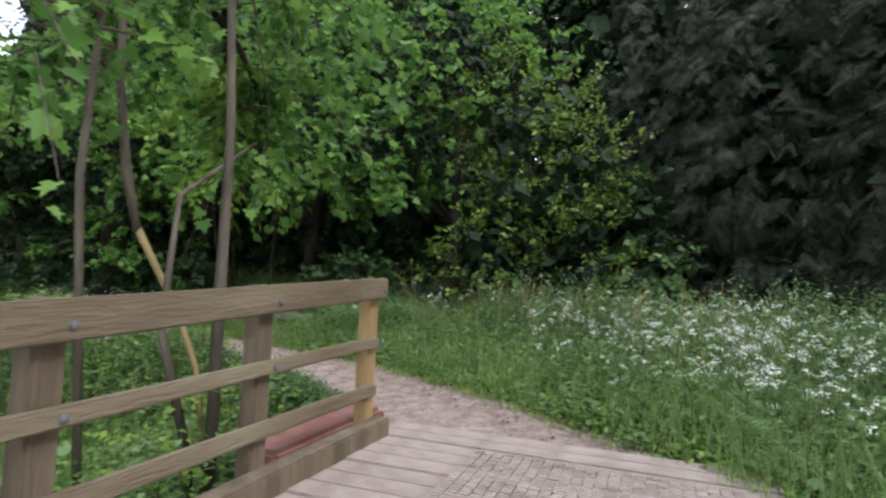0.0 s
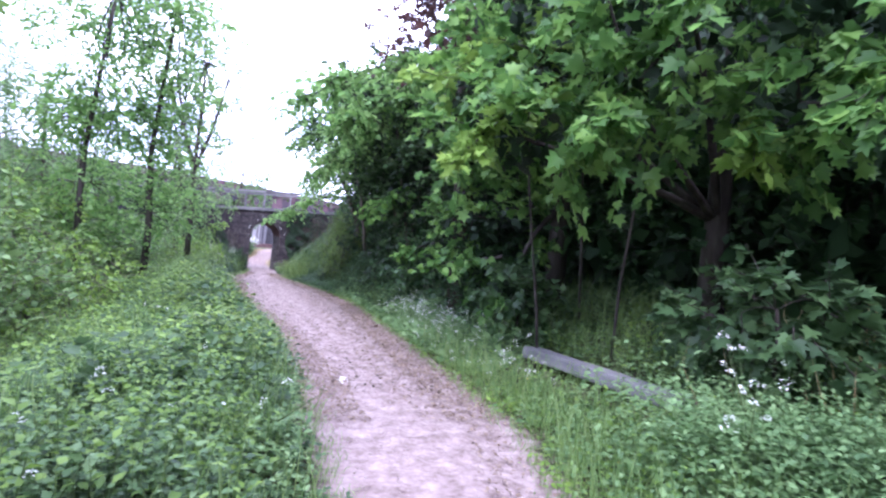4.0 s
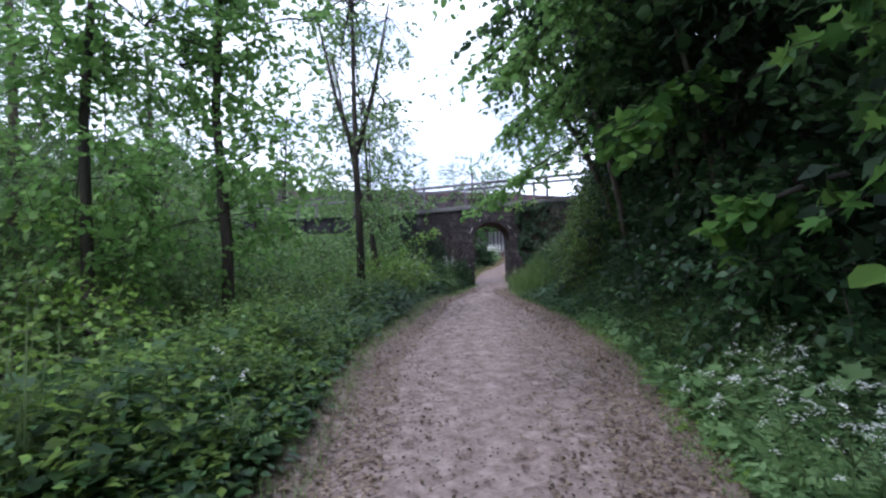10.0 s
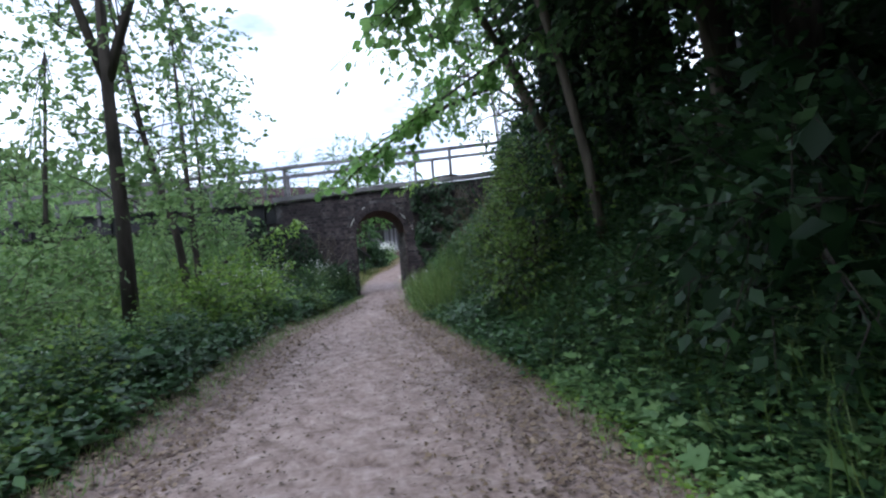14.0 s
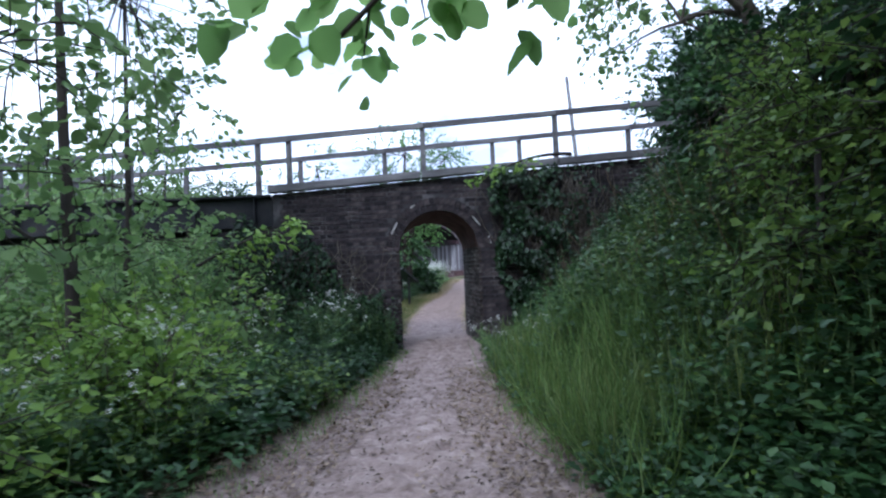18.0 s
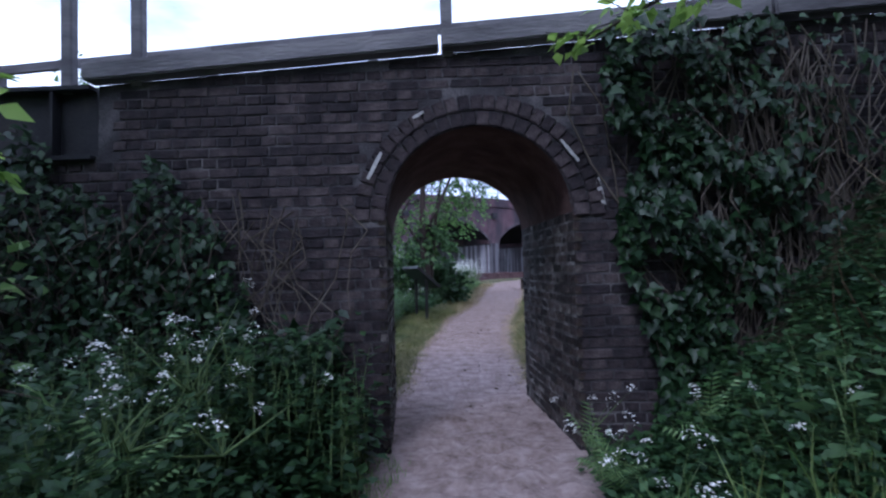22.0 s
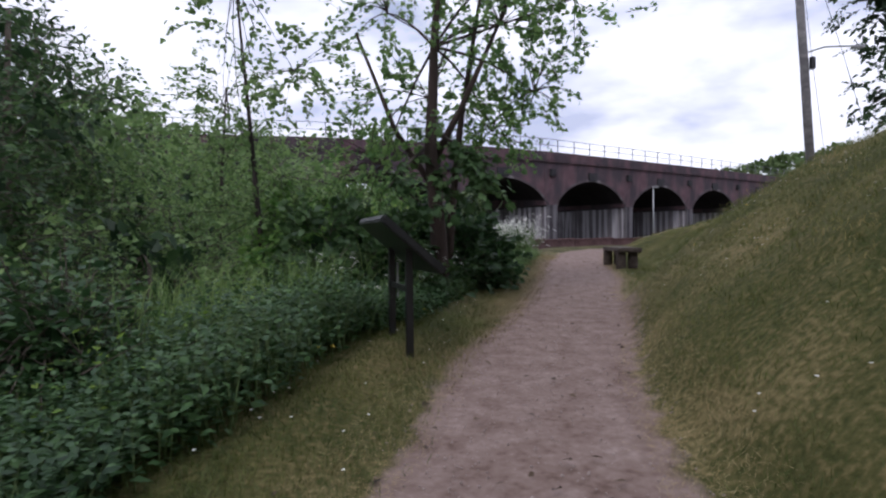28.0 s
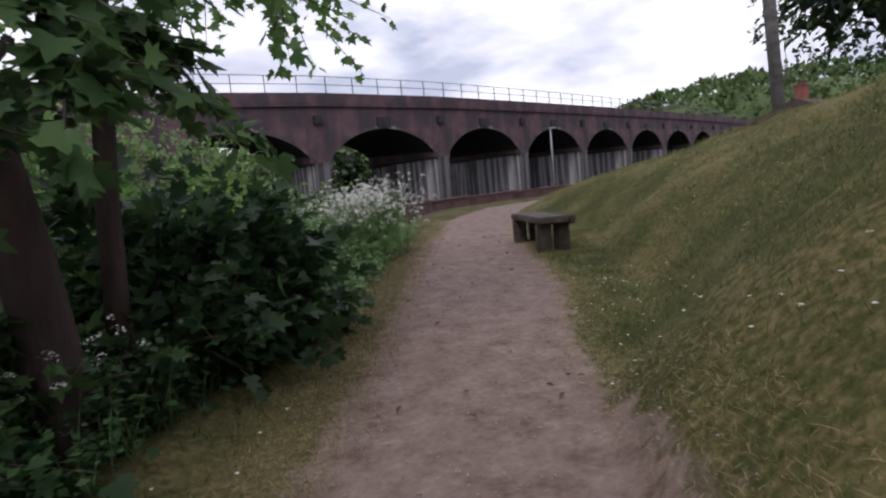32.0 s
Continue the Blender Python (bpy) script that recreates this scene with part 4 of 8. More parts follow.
def viaduct():
    via = thing("railway_viaduct", "long dark red brick railway viaduct with many arches and an iron handrail", "viaduct", kind="structure")
    hr = thing("viaduct_handrail", "thin grey iron handrail on top of the viaduct", "railing")
    first, last = -7, 9
    half = (BAY - PIERW) / 2
    xs = list(np.linspace(-half, half, 25))
    arc = [(x, V_SPRING + (V_CROWN - V_SPRING) * max(0, 1 - (x / half) ** 2) ** 0.75) for x in xs]
    # where each pier stands and which way the bay beyond it runs
    where, heading = {0: VO.copy()}, {}
    for k in range(0, last):
        heading[k] = 41.3 + 0.8 * k
        where[k + 1] = where[k] + Vector((math.cos(radians(heading[k])), math.sin(radians(heading[k])), 0)) * BAY
    for k in range(-1, first - 1, -1):
        heading[k] = max(41.3 + 8.5 * (k + 0.3), -4.0)
        where[k] = where[k + 1] - Vector((math.cos(radians(heading[k])), math.sin(radians(heading[k])), 0)) * BAY
    def mesh_of(name, bm, mat):
        me = bpy.data.meshes.new(name)
        bm.to_mesh(me)
        bm.free()
        me.materials.append(mat)
        return me
    c = BAY / 2
    bm = bmesh.new()
    for y, flip in ((0.0, False), (V_DEPTH, True)):
        lower = [bm.verts.new((c + x, y, z)) for x, z in arc]
        upper = [bm.verts.new((c + x, y, V_TOP - 0.35)) for x in xs]
        for i in range(len(xs) - 1):
            q = (lower[i], lower[i + 1], upper[i + 1], upper[i])
            bm.faces.new(q[::-1] if flip else q)
    spandrel = mesh_of("spandrel", bm, M["viaduct"])
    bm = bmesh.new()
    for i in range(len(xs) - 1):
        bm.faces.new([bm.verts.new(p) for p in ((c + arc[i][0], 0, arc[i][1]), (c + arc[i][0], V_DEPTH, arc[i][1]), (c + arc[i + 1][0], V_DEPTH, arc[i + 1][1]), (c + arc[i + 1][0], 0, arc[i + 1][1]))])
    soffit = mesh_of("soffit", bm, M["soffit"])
    bm, prev = bmesh.new(), None
    for x, z in arc:
        s = Vector((x / half, 0, (z - V_SPRING) / (V_CROWN - V_SPRING) + 0.35)).normalized() * 0.21
        cur = [bm.verts.new((c + x, -0.07, z)), bm.verts.new((c + x + s.x, -0.07, z + s.z)), bm.verts.new((c + x + s.x, 0.02, z + s.z)), bm.verts.new((c + x, 0.02, z))]
        if prev:
            for a in range(4):
                bm.faces.new((prev[a], cur[a], cur[(a + 1) % 4], prev[(a + 1) % 4]))
        prev = cur
    bmesh.ops.recalc_face_normals(bm, faces=bm.faces)
    ring = mesh_of("arch_ring", bm, M["arch_edge"])
    pier = mesh_of("pier", box_bm(PIERW, V_DEPTH + 0.1, V_SPRING + 2.0, 0.03, (0, V_DEPTH / 2, (V_SPRING - 2.0) / 2)), M["pier"])
    face = mesh_of("pier_face", box_bm(PIERW - 0.06, 0.12, V_SPRING + 1.9, 0.02, (0, -0.06, (V_SPRING - 2.1) / 2)), M["pier_front"])
    impost = mesh_of("impost", box_bm(PIERW + 0.08, V_DEPTH + 0.3, 0.14, 0.03, (0, V_DEPTH / 2, V_SPRING - 0.07)), M["pier_front"])
    over = mesh_of("pier_spandrel", box_bm(PIERW + 0.5, V_DEPTH - 0.02, V_TOP - 0.35 - V_SPRING, 0.0, (0, V_DEPTH / 2 + 0.013, (V_TOP - 0.35 + V_SPRING) / 2)), M["viaduct"])
    drain = mesh_of("drain_box", box_bm(0.6, 0.3, 0.6, 0.03, (0, -0.12, V_CROWN + 0.6)), M["girder"])
    recess = mesh_of("crown_recess", box_bm(1.15, 0.16, 0.75, 0.03, (c, -0.06, V_CROWN + 0.45)), M["girder"])
    parapet = mesh_of("parapet", box_bm(BAY + 0.25, 0.5, 0.75, 0.04, (c, 0.2, V_TOP - 0.37)), M["viaduct"])
    course = mesh_of("string_course", box_bm(BAY + 0.15, 0.3, 0.18, 0.03, (c, -0.03, V_TOP - 0.85)), M["viaduct"])
    deck_me = mesh_of("deck", box_bm(BAY + 0.2, V_DEPTH, 0.4, 0.0, (c, V_DEPTH / 2, V_TOP - 0.7)), M["pier"])
    post = mesh_of("post", box_bm(0.06, 0.06, 1.2, 0.0, (0, 0.3, V_TOP + 0.6)), M["rail_far"])
    rails = [mesh_of("rail", box_bm(BAY + 0.05, 0.04, 0.045, 0.0, (c, 0.3, V_TOP + z)), M["rail_far"]) for z in (0.62, 1.17)]
    for k in range(first, last):
        m = Matrix.Translation(where[k]) @ pose(0, 0, 0, 0, 0, heading[k])
        put("spandrel", spandrel, via, "", m)
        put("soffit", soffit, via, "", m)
        put("arch_ring", ring, via, "paler brick arch ring with lime stains", m)
        put("crown_recess", recess, via, "dark soot-stained recess over the crown", m)
        put("parapet", parapet, via, "", m)
        put("string_course", course, via, "", m)
        put("deck", deck_me, via, "", m)
        mp = Matrix.Translation(where[k]) @ pose(0, 0, 0, 0, 0, (heading[k] + heading.get(k - 1, heading[k])) / 2)
        put("pier", pier, via, "pier streaked white with lime", mp)
        put("pier_face", face, via, "pier face coloured darker than the inner walls, streaked with lime", mp)
        put("impost", impost, via, "", mp)
        put("pier_spandrel", over, via, "", mp)
        put("drain_box", drain, via, "dark cast iron drain box", mp)
        for i in range(5):
            put("post", post, hr, "", m @ Matrix.Translation((BAY * (i + 0.5) / 5, 0, 0)))
        for rm in rails:
            put("rail", rm, hr, "", m)
    return via


viaduct()


# ---- footbridge at the start: deck and post-and-rail parapet ----
RAIL_A, RAIL_B = Vector((-9.6, -29.46, 0.0)), Vector((-3.78, -29.23, 0.0))
fb = thing("timber_parapet", "weathered post-and-rail timber parapet of a small footbridge", "railing")
u = (RAIL_B - RAIL_A).normalized()
side_n = Vector((u.y, -u.x, 0))
ang = math.degrees(math.atan2(u.y, u.x))
for s, new_wood in ((-0.04, True), (1.22, False), (2.38, False), (3.54, False), (4.7, False)):
    p = RAIL_B - u * s
    part("post", box_bm(0.12, 0.10, 1.75, 0.008, (0, 0, 0.33 - 0.05 * s)), M["wood_new"] if new_wood else M["wood_post"], fb, "newer pale timber post" if new_wood else "", Matrix.Translation(p) @ pose(0, 0, 0, 0, 0, ang))
for z, w, h, o, drop in ((1.14, 0.055, 0.15, 0.08, 0.3), (0.742, 0.05, 0.075, 0.075, 0.14), (0.40, 0.05, 0.085, 0.075, 0.04)):
    beam("rail", RAIL_A + side_n * o + Vector((0, 0, z - drop)), RAIL_B + u * (0.13 if z > 1 else 0.04) + side_n * o + Vector((0, 0, z)), w, h, M["wood"], fb, "", 0.009, 0.004)
for s in (-0.07, 1.19, 2.35, 3.51, 4.67):
    for z, o, fall in ((1.12, 0.112, 0.052), (0.738, 0.104, 0.024)):
        bolt(fb, RAIL_B - u * s + side_n * o + Vector((0, 0, z - s * fall)), "Y", 0.017)
beam("kerb", RAIL_A + side_n * 0.1 + Vector((0, 0, 0.10)), RAIL_B + u * 0.15 + side_n * 0.1 + Vector((0, 0, 0.10)), 0.13, 0.17, M["wood_post"], fb, "dark worn timber kerb", 0.012, 0.006)
wingwall = thing("brick_wingwall", "low red brick wing wall with rounded coping beside the footbridge", "wall")
a, b = RAIL_B - u * 0.95 - side_n * 0.17, RAIL_B + u * 0.45 - side_n * 0.17
beam("wall", a + Vector((0, 0, -0.3)), b + Vector((0, 0, -0.3)), 0.22, 0.72, M["red_brick"], wingwall, "", 0.01)
beam("coping", a + Vector((0, 0, 0.12)), b + Vector((0, 0, 0.12)), 0.27, 0.13, M["coping"], wingwall, "smooth dusty red coping", 0.03)
r = random.Random(2)
k, ln = 0, (b - a).length
while k * 0.112 < ln:
    p = a + u * (k + 0.5) * 0.112 + Vector((0, 0, 0.1))
    part("coping_brick", box_bm(0.102, 0.25, 0.085, 0.012), M["red_brick"], wingwall, "", Matrix.Translation(p + Vector((0, 0, r.uniform(-0.004, 0.004)))) @ pose(0, 0, 0, r.uniform(-1, 1), 0, ang))
    k += 1
deck = thing("footbridge_deck", "worn timber deck with a ribbed anti-slip mat", "deck")
dn = -side_n
for k in range(34):
    p = RAIL_B + u * (0.45 - k * 0.21) + side_n * 1.4
    part("plank", box_bm(0.2, 2.7, 0.05, 0.006, (0, 0, 0)), M["deck"], deck, "", Matrix.Translation(p + Vector((0, 0, 0.035 + 0.004 * math.sin(k * 2.1)))) @ pose(0, 0, 0, 0, 0, ang))
mat_grid = [(i, j) for i in range(60) for j in range(24)]
mat_boxes = [((-0.05 - i * 0.042, 0.0 - j * 0.068, 0.0), (0.014, 0.028, 0.006)) for i, j in mat_grid]
mat_me = joined_boxes("anti_slip_mat", mat_boxes, M["deck"], 7)
tagged(put("anti_slip_mat", mat_me, deck, "ribbed anti-slip strips, worn pale", Matrix.Translation(RAIL_B + u * 0.1 + side_n * 0.9 + Vector((0, 0, 0.066))) @ pose(0, 0, 0, 0, 0, ang)), kind="stuff")

# ---- fallen plank beside the path ----
plank = thing("sleeper_bench", "old timber sleeper lying in the verge like a low bench", "bench")
beam("sleeper", (1.88, -22.35, 0.38), (2.04, -24.9, 0.38), 0.26, 0.14, M["wood_grey"], plank, "grey-pink weathered sleeper", 0.015, 0.012)
for s in (0.2, 0.8):
    part("support", box_bm(0.24, 0.14, 0.42, 0.015, (1.88 + 0.14 * s, -22.35 - 2.5 * s, 0.02)), M["wood_post"], plank)

# ---- lectern sign, bench, pole and far things ----
def lectern():
    s = thing("information_lectern", "black steel information lectern with a printed panel by the path", "sign", at=(-1.03, 8.9, float(ground_height(-1.03, 8.9))), turn=115)
    z0 = 0.80
    for x in (-0.32, 0.32):
        part("post", box_bm(0.06, 0.06, 1.22, 0.006, (x, 0, 0.30)), M["steel_dark"], s)
    part("cross_bar", box_bm(0.62, 0.03, 0.05, 0.004, (0, 0.0, 0.52)), M["steel_dark"], s)
    part("brace", box_bm(0.04, 0.012, 0.34, 0.003, (0.30, -0.05, 0.56)), M["galv"], s, "bare pale brace plate")
    tilt = pose(0, 0.0, z0 + 0.1, 41, 0, 0)
    tray = part("tray", box_bm(1.02, 0.70, 0.07, 0.012), M["steel_dark"], s, "", tilt)
    part("panel", box_bm(0.94, 0.60, 0.006, 0.002, (0, 0, 0.037)), M["panel_print"], tray, "printed panel with pictures, text and a green border")
    part("border", box_bm(0.10, 0.53, 0.004, 0.0, (0.42, 0, 0.0415)), M["print_green"], tray, "green printed border")
    for x, y, w, h, mt in ((-0.33, 0.02, 0.22, 0.3, "print_ochre"), (-0.02, 0.16, 0.18, 0.10, "print_dark"), (0.2, 0.14, 0.17, 0.12, "print_dark"), (-0.02, 0.0, 0.18, 0.12, "print_ochre"), (0.2, -0.05, 0.17, 0.14, "print_dark")):
        part("picture", box_bm(w, h, 0.003, 0.0, (x, y, 0.042)), M[mt], tray, "small printed photograph")
    for k in range(9):
        part("text_line", box_bm(0.34 - 0.03 * (k % 3), 0.008, 0.002, 0.0, (-0.05, -0.11 - k * 0.016, 0.042)), M["print_dark"], tray)
    return s


lectern()


def bench():
    b = thing("timber_bench", "dark heavy timber bench of old sleepers beside the path", "bench", at=(2.55, 17.95, 0.42), turn=93)
    part("seat", box_bm(1.75, 0.42, 0.10, 0.02, (0, 0, 0.44), 0.008, 6), M["wood_dark"], b)
    part("seat_edge", box_bm(1.7, 0.10, 0.12, 0.02, (0, -0.26, 0.43), 0.008, 6), M["wood_dark"], b)
    for x in (-0.68, 0.68):
        for y in (-0.14, 0.12):
            part("leg", box_bm(0.17, 0.2, 0.46, 0.03, (x, y, 0.18), 0.006, 2), M["wood_dark"], b)
    return b


bench()


def ground_at(x, y):
    return float(ground_height(x, y))


def utility_pole():
    x, y = 8.25, 20.6
    z = ground_at(x, y)
    p = thing("utility_pole", "tall wooden utility pole with a lamp arm and stay wires", "pole", at=(x, y, z))
    part("shaft", tube_bm([(0, 0, -0.5), (-0.28, 0, 4), (-0.66, 0, 9.5)], [0.125, 0.115, 0.09], 10), M["wood_grey"], p, "", smooth=True)
    part("lamp_arm", tube_bm([(-0.3, 0, 4.25), (0.2, -0.1, 4.38), (0.85, -0.2, 4.34)], [0.025, 0.025, 0.025], 6), M["galv"], p)
    part("lamp_head", box_bm(0.32, 0.13, 0.09, 0.03, (0.98, -0.22, 4.31)), M["galv"], p, "small grey street lamp head")
    part("junction_box", box_bm(0.13, 0.12, 0.34, 0.02, (-0.12, -0.12, 3.95)), M["steel_dark"], p)
    part("stay_wire", tube_bm([(-0.6, 0, 8.5), (0.9, 0.3, 4.2), (2.2, 0.6, 0.2)], [0.009] * 3, 5), M["steel_dark"], p)
    part("stay_wire", tube_bm([(-0.62, 0, 9.0), (0.2, 0.5, 4), (0.9, 0.9, 0.2)], [0.008] * 3, 5), M["steel_dark"], p)
    part("stay_insulator", box_bm(0.06, 0.06, 0.22, 0.02, (0.68, 0.78, 1.3)), M["rail_far"], p)
    return p


utility_pole()


def far_lamp():
    x, y = 10.2, 46.5
    p = thing("street_lamp", "slim grey street lamp column in front of the viaduct", "street lamp", at=(x, y, ground_at(x, y)))
    part("column", tube_bm([(0, 0, -0.2), (0, 0, 2.5), (0, 0, 4.6)], [0.07, 0.055, 0.04], 8), M["galv"], p, "", smooth=True)
    part("head", box_bm(0.45, 0.16, 0.1, 0.02, (0.15, 0, 4.62)), M["galv"], p)


far_lamp()


def low_wall():
    w = thing("low_brick_wall", "low red brick retaining wall along the curving path", "wall")
    pts = [(0.2, 27.0), (1.3, 29.2), (2.8, 31.0), (4.9, 32.8), (7.5, 34.6), (11, 36.6)]
    for (ax, ay), (bx, by) in zip(pts, pts[1:]):
        za, zb = 0.5, 0.55
        beam("wall_length", (ax, ay, za), (bx, by, zb), 0.3, 0.9, M["wall_red"], w, "", 0.02)
        beam("coping", (ax, ay, za + 0.48), (bx, by, zb + 0.48), 0.36, 0.08, M["wall_red"], w, "", 0.02)


low_wall()


def park_bench():
    x, y = PARK_BENCH
    b = thing("park_bench", "dark iron and slat park bench on top of the mown bank", "bench", at=(x, y, ground_at(x, y)), turn=200)
    for sx in (-0.75, 0.75):
        end = part("end_frame", tube_bm([(sx, -0.26, 0), (sx, -0.22, 0.42), (sx, 0.2, 0.40), (sx, 0.34, 0.86)], [0.03] * 4, 6), M["steel_dark"], b)
        part("rear_leg", tube_bm([(sx, 0.2, 0.40), (sx, 0.3, 0)], [0.028] * 2, 6), M["steel_dark"], b)
        part("armrest", tube_bm([(sx, -0.24, 0.42), (sx, -0.22, 0.62), (sx, 0.25, 0.64)], [0.022] * 3, 6), M["steel_dark"], b)
    for k in range(4):
        part("seat_slat", box_bm(1.6, 0.08, 0.03, 0.005, (0, -0.2 + k * 0.11, 0.44)), M["wood_dark"], b)
    for k in range(3):
        part("back_slat", box_bm(1.6, 0.03, 0.08, 0.005, (0, 0.23 + 0.035 * k, 0.52 + k * 0.13)), M["wood_dark"], b)


PARK_BENCH = (9.3, 34.0)
park_bench()


def house():
    h = thing("house", "brick house with a chimney beyond the mown bank", "house", at=(38.0, 60.0, 1.2), turn=35)
    part("wall", box_bm(8, 7, 3.6, 0.02, (0, 0, 1.6)), M["red_brick"], h)
    bm = bmesh.new()
    vs = [bm.verts.new(v) for v in ((-4.3, -3.9, 3.3), (4.3, -3.9, 3.3), (4.3, 3.9, 3.3), (-4.3, 3.9, 3.3), (-4.3, 0, 5.0), (4.3, 0, 5.0))]
    for f in ((0, 1, 5, 4), (2, 3, 4, 5), (0, 4, 3), (1, 2, 5), (0, 3, 2, 1)):
        bm.faces.new([vs[i] for i in f])
    part("roof", bm, M["tile_roof"], h, "tiled gable roof")
    stack = part("chimney", box_bm(1.25, 0.7, 2.4, 0.02, (-2.6, 0, 4.9)), M["red_brick"], h, "brick chimney stack")
    part("chimney_cap", box_bm(1.4, 0.85, 0.15, 0.02, (-2.6, 0, 6.1)), M["red_brick"], stack)
    for x in (-2.95, -2.25):
        part("chimney_pot", tube_bm([(x, 0, 6.15), (x, 0, 6.6)], [0.16, 0.13], 10), M["tile_roof"], stack)


house()


# ---- plants: leaf shapes and how they are strewn ----
def fan(outline, dip=0.05):
    """A leaf blade from its outline, folded a little along the midrib."""
    v = [(0, 0.42, -dip)] + [(x, y, abs(x) * 0.25 - 0.12 * max(0, y - 0.5)) for x, y in outline]
    n = len(outline)
    return np.array(v, float), np.array([(0, 1 + i, 1 + (i + 1) % n) for i in range(n)])


LEAF = {
    "ovate": (np.array([(0, 0, 0), (-0.30, 0.42, 0.07), (0, 1, -0.10), (0.30, 0.42, 0.07), (0, 0.45, 0)], float), np.array([(0, 3, 4), (3, 2, 4), (0, 4, 1), (4, 2, 1)])),
    "round": fan([(0, 0), (0.30, 0.12), (0.42, 0.45), (0.26, 0.82), (0, 1.0), (-0.26, 0.82), (-0.42, 0.45), (-0.30, 0.12)]),
    "maple": fan([(0, 0), (0.30, -0.06), (0.52, 0.22), (0.30, 0.34), (0.48, 0.66), (0.18, 0.62), (0, 1.02), (-0.18, 0.62), (-0.48, 0.66), (-0.30, 0.34), (-0.52, 0.22), (-0.30, -0.06)]),
    "narrow": (np.array([(0, 0, 0), (-0.13, 0.4, 0.03), (0, 1, -0.08), (0.13, 0.4, 0.03), (0, 0.5, 0)], float), np.array([(0, 3, 4), (3, 2, 4), (0, 4, 1), (4, 2, 1)])),
    "kite": (np.array([(0, 0, 0), (-0.32, 0.5, 0.05), (0, 1, -0.05), (0.32, 0.5, 0.05)], float), np.array([(0, 3, 2), (0, 2, 1)])),
    "blade": (np.array([(-0.006, 0, 0), (0.006, 0, 0), (-0.0065, 0.45, 0.07), (0.0065, 0.45, 0.07), (-0.005, 0.78, 0.24), (0.005, 0.78, 0.24), (0, 0.92, 0.52)], float), np.array([(0, 1, 3), (0, 3, 2), (2, 3, 5), (2, 5, 4), (4, 5, 6)])),
    "tuft": (np.array([(-0.026, 0, 0), (0.026, 0, 0), (-0.022, 0.5, 0.10), (0.022, 0.5, 0.10), (0, 1, 0.0)], float), np.array([(0, 1, 3), (0, 3, 2), (2, 3, 4)])),
    "straw": (np.array([(-0.014, 0, 0), (0.014, 0, 0), (-0.012, 0.5, 0.06), (0.012, 0.5, 0.06), (0.02, 1, 0.0)], float), np.array([(0, 1, 3), (0, 3, 2), (2, 3, 4)])),
    "stalk": (np.array([(-0.012, 0, 0), (0.012, 0, 0), (0, 0, 0.02), (0, 1, 0)], float), np.array([(0, 1, 3), (1, 2, 3), (2, 0, 3)])),
    "ivy": fan([(0, 0.02), (0.28, -0.08), (0.46, 0.28), (0.26, 0.42), (0, 1.0), (-0.26, 0.42), (-0.46, 0.28), (-0.28, -0.08)]),
    "spray": (np.concatenate([np.array([(s * 0.02, 0.1 * i, 0), (s * (0.34 - 0.025 * i), 0.1 * i + 0.12, -0.03 - 0.01 * i), (s * 0.02, 0.1 * i + 0.055, 0)]) for i in range(9) for s in (-1, 1)]), np.arange(54).reshape(-1, 3)),
}


def unit(v):
    return v / (np.linalg.norm(v, axis=-1, keepdims=True) + 1e-9)


def leaves(name, pos, fwd, up, size, shape, mat):
    """One mesh of many leaves: where each is joined, which way it points and faces, and how long it is."""
    tv, tf = LEAF[shape]
    f = unit(fwd)
    r = unit(np.cross(f, up))
    n = np.cross(r, f)
    size = np.broadcast_to(size, (len(pos),))[:, None, None]
    v = pos[:, None] + size * (tv[None, :, :1] * r[:, None] + tv[None, :, 1:2] * f[:, None] + tv[None, :, 2:] * n[:, None])
    faces = tf[None] + (len(tv) * np.arange(len(pos)))[:, None, None]
    return np_mesh(name, v.reshape(-1, 3), faces.reshape(-1, 3), mat)


def tubes(name, segs, mat, sides=5):
    """One mesh of many straight tapering lengths: from, to, radius at each end."""
    p0, p1 = np.array([s[0] for s in segs], float), np.array([s[1] for s in segs], float)
    r0, r1 = np.array([s[2] for s in segs]), np.array([s[3] for s in segs])
    d = unit(p1 - p0)
    a = unit(np.cross(d, np.array([0.31, 0.87, 0.38])))
    b = np.cross(d, a)
    t = np.arange(sides) * 2 * np.pi / sides
    ring = np.cos(t)[None, :, None] * a[:, None] + np.sin(t)[None, :, None] * b[:, None]
    v = np.concatenate([p0[:, None] + ring * r0[:, None, None], p1[:, None] + ring * r1[:, None, None]], 1)
    k = np.arange(sides)
    f = np.stack([k, (k + 1) % sides, sides + (k + 1) % sides, sides + k], -1)
    return np_mesh(name, v.reshape(-1, 3), (f[None] + (2 * sides * np.arange(len(segs)))[:, None, None]).reshape(-1, 4), mat, True)


def bent(p0, p1, r0, r1, sag, rng, n=4):
    """A limb from p0 to p1, bowed by sag, as short tapering lengths."""
    p0, p1 = np.array(p0, float), np.array(p1, float)
    mid = (p0 + p1) / 2 + np.array(sag) + rng.normal(0, 0.05, 3) * np.linalg.norm(p1 - p0)
    t = np.linspace(0, 1, n + 1)[:, None]
    pts = (1 - t) ** 2 * p0 + 2 * t * (1 - t) * mid + t ** 2 * p1
    rad = r0 + (r1 - r0) * t[:, 0]
    return [(pts[i], pts[i + 1], rad[i], rad[i + 1]) for i in range(n)]


